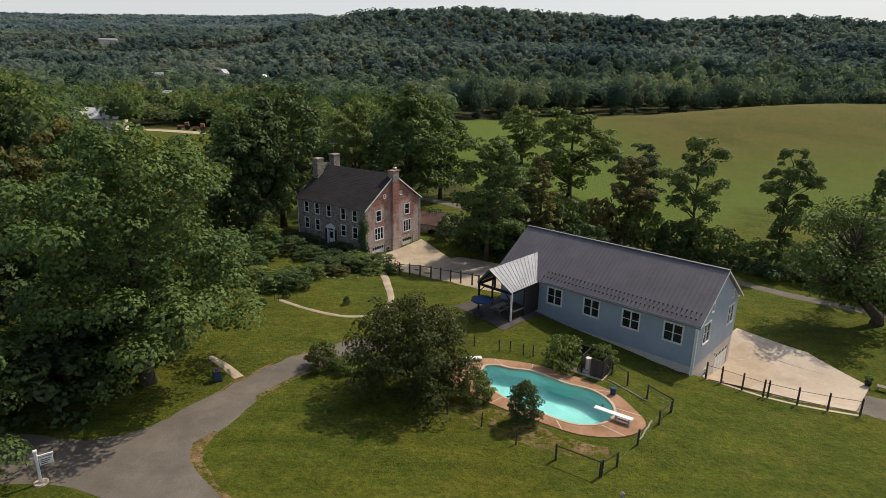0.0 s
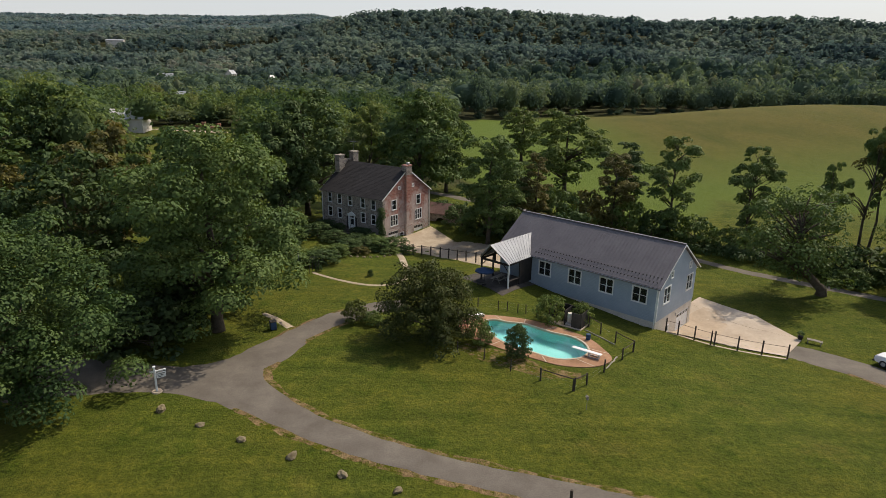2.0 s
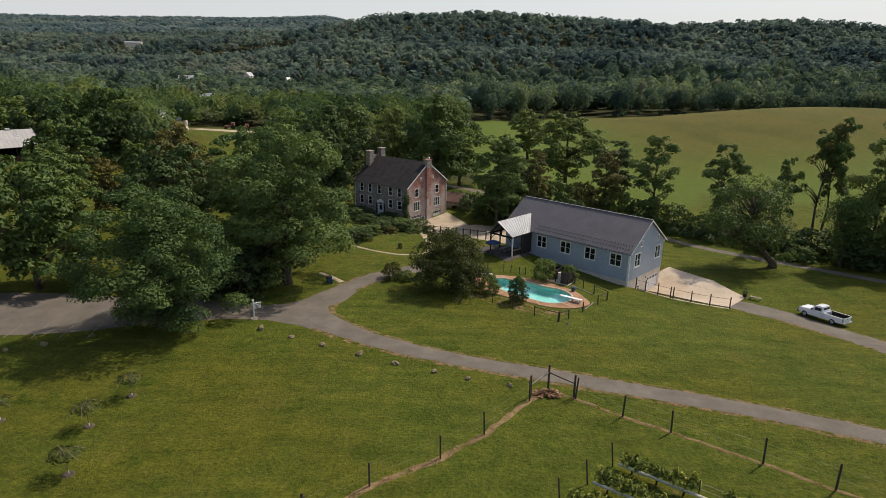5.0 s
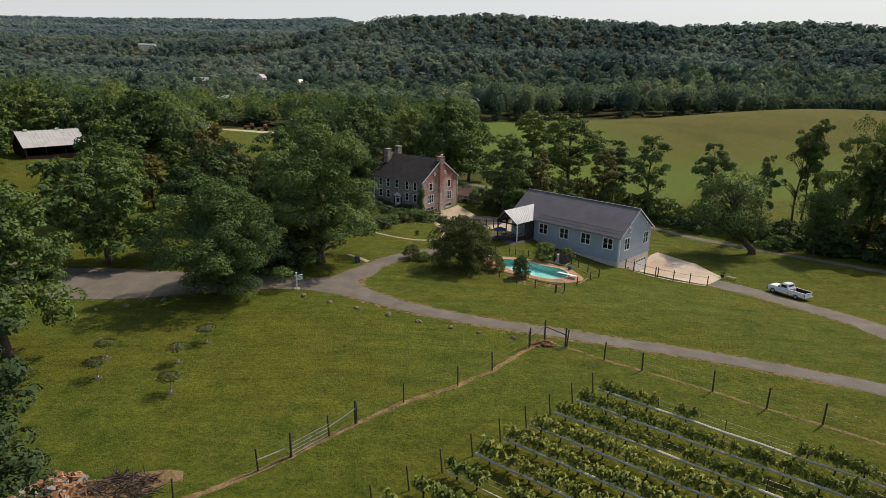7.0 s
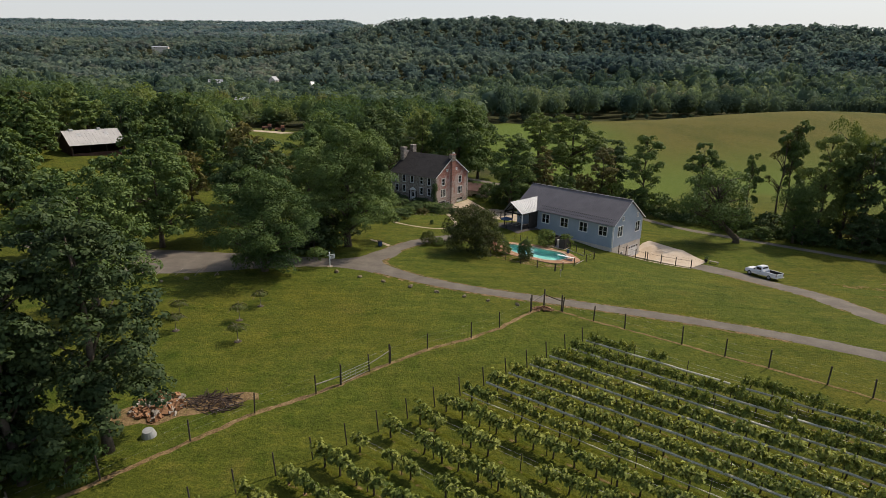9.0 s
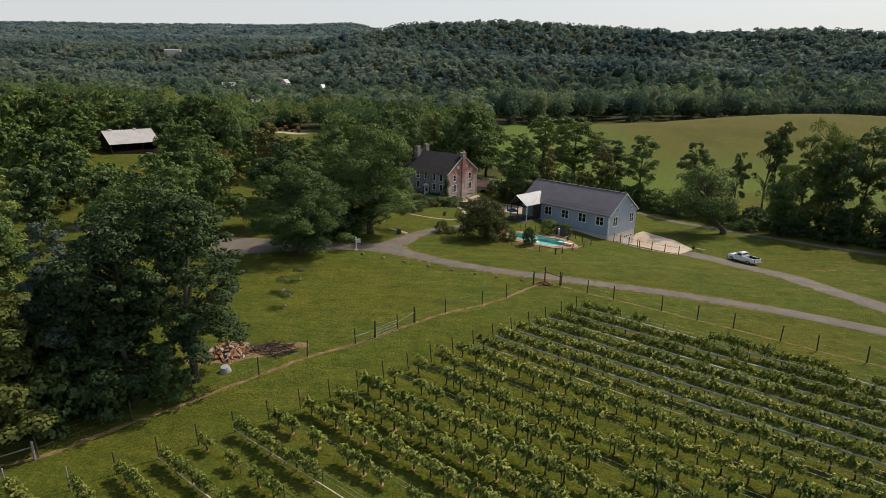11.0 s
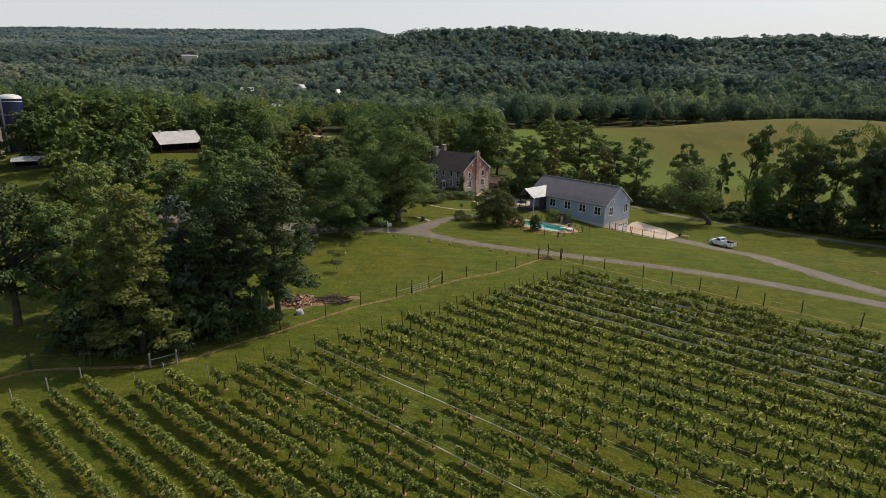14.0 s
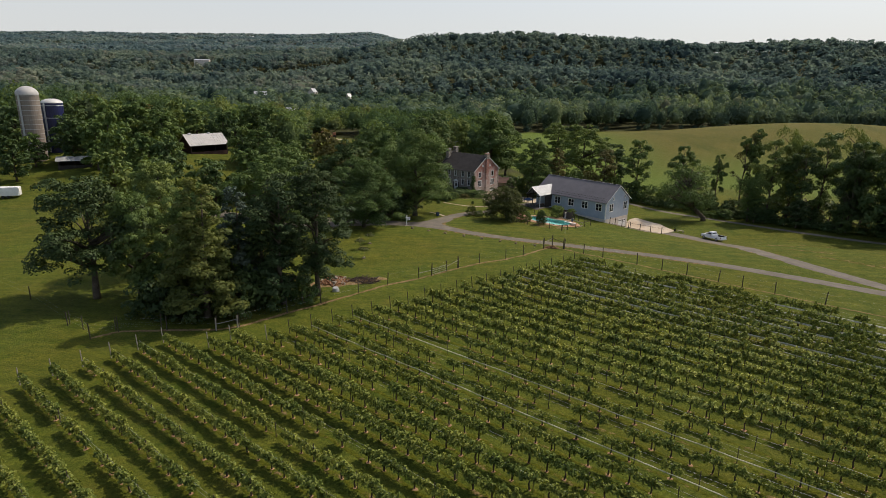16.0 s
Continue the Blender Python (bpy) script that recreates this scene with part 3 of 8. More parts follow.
def tree_meshes(name, seed, h, w, base, kind, lobes, leaves, size, girth, droop=0.1, limbs=14, bow=0.0):
    rs = np.random.RandomState(seed)
    lob = clumped_lobes(rs, lobes, h, w, base) if kind == "clumps" else crown_lobes(rs, lobes, h, w, base, kind)
    lob = [(x + bow * min(1.0, z / (0.4 * h)), y, z, a, b, c) for x, y, z, a, b, c in lob]
    bm = bmesh.new()
    lean = [(rs.uniform(-0.02, 0.02) * h, rs.uniform(-0.02, 0.02) * h) for _ in range(4)]
    stem = [(0, 0, -0.3), (0.02 * girth, 0, 0.06 * h), (lean[0][0] + 0.8 * bow, lean[0][1], 0.3 * h), (lean[1][0] + bow, lean[1][1], 0.55 * h), (lean[2][0] + bow, lean[2][1], 0.85 * h)]
    tube(bm, stem, girth * 1.35, girth * 0.15, 9)
    for l in sorted((q for q in lob if q[2] > (base + 0.14) * h), key=lambda q: -q[3])[:limbs]:
        z0 = max(base * 0.7 * h, l[2] - 0.35 * math.hypot(l[0], l[1]) - 0.06 * h)
        f = z0 / h
        foot = bow * min(1.0, z0 / (0.4 * h))
        mid = ((l[0] + foot) * 0.5, l[1] * 0.5, (z0 + l[2]) * 0.5 + 0.02 * h)
        tube(bm, [(foot, 0, z0), mid, (l[0] * 0.95, l[1] * 0.95, l[2])], girth * (0.55 - 0.35 * f), girth * 0.08, 5)
    wood = bpy.data.meshes.new(name + "_wood")
    bm.to_mesh(wood)
    bm.free()
    wood.shade_smooth()
    return leaf_mesh(name + "_leaves", rs, lob, leaves, size, 1.15, 0.35, (0.72, 1.03), droop), wood, h, w


KINDS = {
    "big1": tree_meshes("big1", 3, 22, 17, 0.08, "round", 260, 43000, 0.31, 0.5, limbs=24),
    "big2": tree_meshes("big2", 4, 20, 18, 0.02, "round", 215, 40000, 0.31, 0.45, limbs=20),
    "mid1": tree_meshes("mid1", 5, 19, 14, 0.08, "round", 175, 10000, 0.545, 0.38),
    "mid2": tree_meshes("mid2", 6, 20, 13, 0.06, "tall", 165, 10500, 0.52, 0.36),
    "tall1": tree_meshes("tall1", 7, 21, 10, 0.08, "tall", 230, 20000, 0.31, 0.3),
    "tall2": tree_meshes("tall2", 8, 20, 9, 0.05, "cone", 200, 17500, 0.32, 0.3),
    "slim1": tree_meshes("slim1", 51, 20, 8, 0.03, "tall", 230, 15000, 0.30, 0.28, limbs=20),
    "slim2": tree_meshes("slim2", 57, 21, 9, 0.10, "tall", 250, 20000, 0.30, 0.3, limbs=24),
    "near1": tree_meshes("near1", 5, 19, 14, 0.2, "round", 180, 18000, 0.39, 0.42, limbs=24),
    "near2": tree_meshes("near2", 6, 20, 13, 0.1, "tall", 185, 17500, 0.39, 0.36, limbs=24),
    "open1": tree_meshes("open1", 9, 19, 10, 0.22, "clumps", 16, 9000, 0.38, 0.24, limbs=34),
    "open3": tree_meshes("open3", 33, 20, 9, 0.18, "clumps", 15, 9500, 0.38, 0.22, limbs=34),
    "open4": tree_meshes("open4", 41, 18, 10, 0.45, "clumps", 12, 9500, 0.38, 0.24, limbs=26),
    "open2": tree_meshes("open2", 10, 16, 18, 0.2, "clumps", 30, 13000, 0.42, 0.42, limbs=60),
    "leaner": tree_meshes("leaner", 62, 15, 18, 0.22, "clumps", 20, 10000, 0.40, 0.62, limbs=60, bow=-5.0),
    "bush1": tree_meshes("bush1", 11, 8, 11, 0.0, "round", 300, 21000, 0.25, 0.2, -0.35),
    "shrub1": tree_meshes("shrub1", 12, 2.2, 3.0, 0.0, "bush", 80, 2000, 0.20, 0.05, limbs=6),
    "shrub2": tree_meshes("shrub2", 13, 3.0, 2.7, 0.0, "bush", 90, 2400, 0.20, 0.06, limbs=6),
    "bush2": tree_meshes("bush2", 20, 8, 11, 0.0, "bush", 60, 2100, 0.74, 0.2, 0.2),
    "holly": tree_meshes("holly", 18, 3.6, 3.0, 0.0, "bush", 190, 9500, 0.15, 0.06, limbs=6),
    "bare": tree_meshes("bare", 14, 17, 9, 0.25, "open", 34, 500, 0.35, 0.2, limbs=34),
}
TONES = {}


def toned(mesh, mat):
    """The same leaves in another tone, shared by all trees of that tone."""
    key = (mesh.name, mat.name)
    if key not in TONES:
        me = mesh.copy()
        me.materials.clear()
        me.materials.append(mat)
        TONES[key] = me
    return TONES[key]


def tree(kind, x, y, h, w, mat, label, turn=None, name="tree", category="tree", group="", sink=0.0):
    leaves, wood, h0, w0 = KINDS[kind]
    root = tagged(new(name), label, category, group)
    part("trunk", wood, BARK, root)
    part("crown", toned(leaves, mat), mat, root)
    a = turn if turn is not None else (x * 37.7 + y * 91.3) % 360
    root.matrix_basis = pose(x, y, height(x, y) - sink, 0, 0, a) @ Matrix.Diagonal((w / w0, w / w0, h / h0, 1))
    return root


# round the drive and the car park
tree("big1", -24.4, 44.6, 22.5, 20.0, LEAF_M, "large full-crowned green walnut tree beside the drive")
tree("big2", -33.8, 28.0, 16.2, 17.0, LEAF_M, "broad dark green tree shading the car park edge")
tree("mid1", -56.0, 40.5, 18.5, 15.5, LEAF_A, "full green tree at the far side of the car park")
tree("mid1", -42.0, 50.0, 19.0, 14.5, LEAF_C, "dense dark green tree behind the car park")
tree("mid2", -34.5, 58.0, 20.5, 14.0, LEAF_A, "tall green tree behind the drive")
tree("mid1", -48.0, 66.0, 18.0, 15.0, LEAF_R, "olive-brown broad tree behind the car park")
tree("mid2", -66.0, 62.0, 17.0, 13.0, LEAF_A, "green tree at the wood's edge by the car park")
# Dark bushes added to stand for the shade under the crowns.
for x, y, h, w in ((-29.5, 40.5, 5.5, 9), (-31.5, 46.0, 6, 9), (-36.0, 41.5, 5, 9), (-28.0, 49.0, 5, 8)):
    tree("bush2", x, y, h, w, LEAF_K, "dark bush added to stand for shade beneath the large trees", name="bush", category="bush", group="undergrowth by the drive")
# along the vineyard fence
tree("near1", -63.1, -21.9, 18.8, 15.5, LEAF_K, "dark round maple with a clear trunk on the lawn")
tree("near2", -57.2, -20.6, 17.0, 9.5, LEAF_M, "tall green tree beside the vineyard fence")
tree("near2", -60.5, -7.5, 20.0, 12.0, LEAF_B, "tall yellow-green tree behind the fence-side row")
tree("near1", -48.0, 9.0, 18.6, 15.0, LEAF_A, "large full green maple on the lawn by the car park")
tree("tall2", -43.8, -27.0, 20.0, 12.0, LEAF_D, "spreading olive evergreen by the vineyard fence")
tree("near2", -48.5, -19.5, 18.0, 11.0, LEAF_A, "green tree in the row beside the vineyard")
tree("tall2", -42.3, -19.6, 17.5, 9.0, LEAF_S, "blue-green spruce in the fence-side row")
# Added tree: fills a gap and deepens the shade under the row.
tree("near2", -38.8, -19.0, 16.5, 9.5, LEAF_K, "dark tree added for shade between the spruce and the slender trees")
tree("slim1", -35.4, -20.8, 20.0, 9.4, LEAF_K, "narrow tall dark tree by the brush pile")
tree("slim2", -31.4, -16.8, 21.0, 11.4, LEAF_K, "tall slender dark green tree by the brush pile")
# The last three are added as dark mass where deep shade lies.
for x, y, h, w, m in ((-40.5, -24.5, 6, 7, LEAF_C), (-47.0, -24.0, 7, 8, LEAF_D), (-37.0, -22.0, 5, 6, LEAF_C), (-52.5, -22.5, 6, 7, LEAF_A), (-33.0, -19.5, 3.5, 4.5, LEAF_A), (-44.0, -20.0, 8, 8, LEAF_A), (-46.5, -26.0, 4.5, 8, LEAF_K), (-41.0, -23.0, 5, 8, LEAF_K), (-50.5, -27.0, 5, 8, LEAF_K)):
    tree("bush2", x, y, h, w, m, "dark undergrowth under the fence-side trees, some added as shade", name="bush", category="bush", group="undergrowth")
# house
tree("mid1", -27.0, 99.5, 25.0, 19.0, LEAF_C, "very tall dark tree standing beside the stone house")
tree("mid1", -30.5, 93.0, 21.0, 13.0, LEAF_C, "broad dark tree at the stone house's end")
tree("mid1", -6.0, 115.0, 25.0, 19.0, LEAF_A, "large green tree behind the stone house")
tree("mid2", -17.0, 118.0, 22.0, 13.0, LEAF_B, "light green tree behind the stone house")
tree("mid1", 0.0, 128.0, 20.0, 15.0, LEAF_A, "large green tree over the lane behind the house")
tree("tall1", 7.0, 84.0, 19.6, 11.5, LEAF_A, "upright light green tree between house and barn")
tree("tall2", 15.5, 90.0, 15.0, 9.0, LEAF_R, "bronze-green magnolia behind the barn")
tree("mid1", 10.5, 92.5, 12.0, 10.0, LEAF_C, "low dark tree behind the barn")
tree("mid1", 31.0, 140.0, 22.0, 20.0, LEAF_B, "green tree standing at the meadow's edge")
tree("mid1", 26.0, 190.0, 19.0, 18.0, LEAF_B, "pale green willow-like tree in the meadow")
tree("open1", 31.0, 95.0, 15.5, 10.0, LEAF_R, "thin half-bare tree behind the barn")
tree("open3", 37.0, 108.0, 18.0, 11.0, LEAF_C, "thin dark tree with a tufted crown behind the barn")
tree("open1", 41.0, 93.0, 20.0, 12.0, LEAF_A, "slender open-crowned tree along the lane")
tree("open3", 54.0, 90.0, 20.5, 9.5, LEAF_A, "slender open-crowned tree beside the lane")
for x, y, h, w, m in ((20, 92, 8, 8, LEAF_C), (26, 94.5, 8, 8, LEAF_R), (34.5, 96, 7.5, 8, LEAF_A), (38, 93, 6, 7, LEAF_C), (45, 91, 6, 8, LEAF_A), (51.5, 90, 4.5, 7, LEAF_A), (58, 86, 5, 8, LEAF_A)):
    tree("bush2", x, y, h, w, m, "overgrown bushy tree in the thicket along the lane", name="bush", category="bush", group="thicket along the lane")
tree("leaner", 53.6, 66.6, 14.5, 18.5, LEAF_M, "wide spreading old tree with a leaning trunk", 10)
tree("bare", 69.2, 82.5, 25.0, 11.0, LEAF_R, "dead bare-branched tree by the lane")
tree("open4", 71.5, 83.5, 24.5, 10.0, LEAF_A, "tall tree with bare lower trunk and high tufted crown")
tree("open3", 61.0, 80.0, 19.0, 5.5, LEAF_A, "thin ivy-clad tree by the lane")
tree("open2", 65.8, 67.5, 13.0, 11.0, LEAF_A, "low dense tree under the taller row")
tree("open1", 71.3, 69.3, 23.0, 11.0, LEAF_B, "tall open tree on the field's edge")
tree("open2", 78.2, 71.8, 24.0, 13.0, LEAF_B, "very tall open-crowned tree on the field's edge")
tree("open3", 78.0, 66.1, 23.0, 10.5, LEAF_C, "tall dark tree leaning over the lane")
tree("open1", 84.8, 68.7, 25.0, 11.5, LEAF_A, "tall green tree on the field's edge")
tree("open2", 92.5, 66.0, 24.5, 13.0, LEAF_B, "tall open-crowned tree on the field's edge")
tree("open1", 101.0, 63.0, 26.0, 13.0, LEAF_A, "tall green tree at the end of the row")
tree("open3", 89.0, 60.0, 25.0, 12.0, LEAF_A, "tall green tree on the near side of the lane")
# Stands past the right of the view, added to cast shade on the lawn.
tree("mid1", 98.5, 56.0, 27.0, 16.0, LEAF_A, "tall tree past the view's edge, added to shade the lawn")
# Only its crown's edge shows; added to cast shade on the lawn.
tree("mid1", 92.0, 48.0, 27.0, 15.0, LEAF_C, "tall dark tree, mostly out of view, added to shade the lawn")
tree("near2", 86.0, 56.5, 22.0, 9.0, LEAF_K, "tall dark tree shading the lawn by the lane")
# Out of view, added to carry the row on and shade the lawn.
tree("mid1", 110.0, 50.0, 26.0, 16.0, LEAF_A, "unseen tall tree added beyond the row to shade the lawn")
for x, y, h, w, m in ((59, 78.5, 4.5, 8, LEAF_A), (66, 75, 5, 9, LEAF_C), (72, 73.5, 5, 9, LEAF_A), (77, 76, 6, 9, LEAF_C), (83, 72.5, 6, 9, LEAF_R), (89, 70, 6, 10, LEAF_C), (96, 67.5, 6, 10, LEAF_C), (70, 66.5, 4.0, 6, LEAF_C), (81, 64.5, 4.5, 7, LEAF_C), (60.5, 70.5, 3.0, 5, LEAF_A), (104, 63, 7, 11, LEAF_C)):
    tree("bush2", x, y, h, w, m, "tangled bush under the trees along the lane", name="bush", category="bush", group="thicket along the lane")
for x, y, h, w, m in ((67.0, 66.0, 7, 6, LEAF_C), (75.5, 60.5, 8, 7, LEAF_K), (84.0, 55.5, 8, 7, LEAF_C), (93.0, 50.5, 9, 8, LEAF_K)):
    tree("mid2", x, y, h, w, m, "dark young tree in the thicket beside the lane", group="thicket along the lane")
for x, y, h, w in ((3.0, 93.5, 4.5, 6.5), (11.0, 85.0, 5.5, 7.5), (15.0, 81.5, 4.5, 7.0), (6.0, 90.0, 5.0, 7.0), (18.5, 78.5, 4.0, 6.0), (20.5, 84.0, 6.0, 8.0), (-1.0, 100.0, 3.5, 5.0)):
    tree("bush2", x, y, h, w, LEAF_C, "dense dark bush between the house and the barn", name="bush", category="bush", group="bushes by the forecourt")
for x, y, h, w, m in ((-40, 86, 6, 10, LEAF_A), (-47, 96, 7, 11, LEAF_R), (-45, 108, 7, 10, LEAF_A), (-56, 106, 8, 11, LEAF_C), (-53, 119, 5, 11, LEAF_A), (-63, 122, 4.5, 12, LEAF_B), (-62, 134, 4, 11, LEAF_A), (-36, 97, 7, 10, LEAF_C)):
    tree("bush2", x, y, h, w, m, "loose bush in the scrub behind the car park", name="bush", category="bush", group="scrub behind the car park")
# pool
tree("bush1", -1.7, 43.4, 8.0, 11.4, LEAF_Y, "huge rounded dark evergreen bush beside the pool", name="bush", category="bush")


def beside(x, y, tx, ty, width=6.5, start=0.55):
    """True in the cleared strip that leads from the drive to (tx, ty)."""
    f = (x * tx + y * ty) / (tx * tx + ty * ty)
    return start < f < 1.0 and abs(x * ty - y * tx) / math.hypot(tx, ty) < width


def woods_material(name, stops, stand, glow=(1.2, 1.2, 0.6), vary=0.26, through=0.38):
    """Broadleaf crowns: each tree has a tone of its own, each spray differs a little, and stands of trees differ over a hundred metres."""
    m, nt, b = shader(name, 0.85, 0.06)
    at = nt.nodes.new("ShaderNodeAttribute")
    at.attribute_name = "tone"
    geo = nt.nodes.new("ShaderNodeNewGeometry")
    col = ramp(nt, at.outputs["Fac"], stops)
    col = mixed(nt, 1.0, col, ramp(nt, geo.outputs["Random Per Island"], [(0.0, (1 - vary, 1 - vary, 1 - vary)), (1.0, (1 + vary, 1 + 0.9 * vary, 1 + 0.7 * vary))]), "MULTIPLY")
    col = mixed(nt, 0.9, col, ramp(nt, mapped(nt, stand, 4.0, 0.6), [(0.36, (0.56, 0.66, 0.76)), (0.5, (0.97, 0.98, 0.98)), (0.64, (1.38, 1.28, 1.10))]), "MULTIPLY")
    nt.links.new(col, b.inputs["Base Color"])
    fine = mapped(nt, 1.1, 4.0, 0.75)
    bumped(nt, b, fine, 0.6, 0.5)
    tr = nt.nodes.new("ShaderNodeBsdfTranslucent")
    nt.links.new(mixed(nt, 1.0, col, glow, "MULTIPLY"), tr.inputs[0])
    mx = nt.nodes.new("ShaderNodeMixShader")
    mx.inputs[0].default_value = through
    nt.links.new(b.outputs[0], mx.inputs[1])
    nt.links.new(tr.outputs[0], mx.inputs[2])
    nt.links.new(mx.outputs[0], nt.nodes["Material Output"].inputs[0])
    return m


def crown_variant(seed, lobes, leaves, size, level, pointed=False):
    """A crown of radius 1: a lumpy hull, and leaf sprays over its lobes. Returns vertices, triangles, quads."""
    rs = np.random.RandomState(seed)
    lob = []
    for k in range(lobes):
        f = 1 - 1.85 * (k + 0.5) / lobes
        a = k * 2.399963 + rs.uniform(-0.5, 0.5)
        q = math.sqrt(1 - f * f) * rs.uniform(0.45, 0.8)
        s = rs.uniform(0.22, 0.5)
        if pointed:
            q, s = 0.55 * (1 - f) * 0.7, 0.16 + 0.2 * (1 - f) / 2
        lob.append((math.cos(a) * q, math.sin(a) * q, f * rs.uniform(0.5, 0.85), s, s, s * rs.uniform(0.75, 1.0)))
    bm = bmesh.new()
    bmesh.ops.create_icosphere(bm, subdivisions=level, radius=1.0)
    ball = np.array([v.co[:] for v in bm.verts])
    tri = np.array([[v.index for v in f.verts] for f in bm.faces])
    bm.free()
    near = np.full(len(ball), 0.42)
    for cx, cy, cz, r, _, _ in lob:
        c = np.array((cx, cy, cz))
        along = ball @ c
        gap = r * r - (c @ c - along ** 2)
        near = np.maximum(near, np.where(gap > 0, along + np.sqrt(np.maximum(gap, 0)), 0))
    hull = ball * near[:, None] * (0.8 if leaves < 300 else 0.62) * rs.uniform(0.88, 1.08, (len(ball), 1))
    tri = tri[hull[tri][:, :, 2].mean(1) > -0.8]
    me = leaf_mesh("spray", rs, lob, leaves, size, 0.8, 0.3, (0.85, 1.15))
    co = np.empty(leaves * 12)
    me.vertices.foreach_get("co", co)
    bpy.data.meshes.remove(me)
    return np.concatenate((hull, co.reshape(-1, 3))), tri, np.arange(leaves * 4).reshape(-1, 4) + len(hull)


def plant(name, trees, variants, mat, label, rs):
    """One mesh of many crowns. Trees: x, y, ground, radius, height, tone, variant."""
    T = np.array(trees)
    vs, tris, quads, tones, off = [], [], [], [], 0
    for k, (co, tri, quad) in enumerate(variants):
        t = T[T[:, 6] == k]
        n = len(t)
        a = rs.uniform(0, math.tau, n)
        c, s = np.cos(a)[:, None], np.sin(a)[:, None]
        rz = 0.46 * t[:, 4]
        x = (co[None, :, 0] * c - co[None, :, 1] * s) * t[:, 3:4] + t[:, 0:1]
        y = (co[None, :, 0] * s + co[None, :, 1] * c) * t[:, 3:4] + t[:, 1:2]
        z = co[None, :, 2] * rz[:, None] + (t[:, 2] + t[:, 4] - rz)[:, None]
        vs.append(np.stack((x, y, z), 2).reshape(-1, 3))
        step = (np.arange(n) * len(co) + off)[:, None, None]
        tris.append((tri[None] + step).reshape(-1, 3))
        quads.append((quad[None] + step).reshape(-1, 4))
        tones.append(np.repeat(t[:, 5], len(co)))
        off += n * len(co)
    v, tri, quad, tone = (np.concatenate(q) for q in (vs, tris, quads, tones))
    me = bpy.data.meshes.new(name)
    me.vertices.add(len(v))
    me.vertices.foreach_set("co", v.ravel())
    me.loops.add(tri.size + quad.size)
    me.loops.foreach_set("vertex_index", np.concatenate((tri.ravel(), quad.ravel())))
    me.polygons.add(len(tri) + len(quad))
    me.polygons.foreach_set("loop_start", np.concatenate((np.arange(len(tri)) * 3, tri.size + np.arange(len(quad)) * 4)))
    me.attributes.new("tone", "FLOAT", "POINT").data.foreach_set("value", tone)
    me.update()
    me.materials.append(mat)
    return tagged(new(name, me), label, "forest", kind="stuff")


def plantation(x, y):
    return mound(x, y, -375, 990, 115, 75) > 0.4


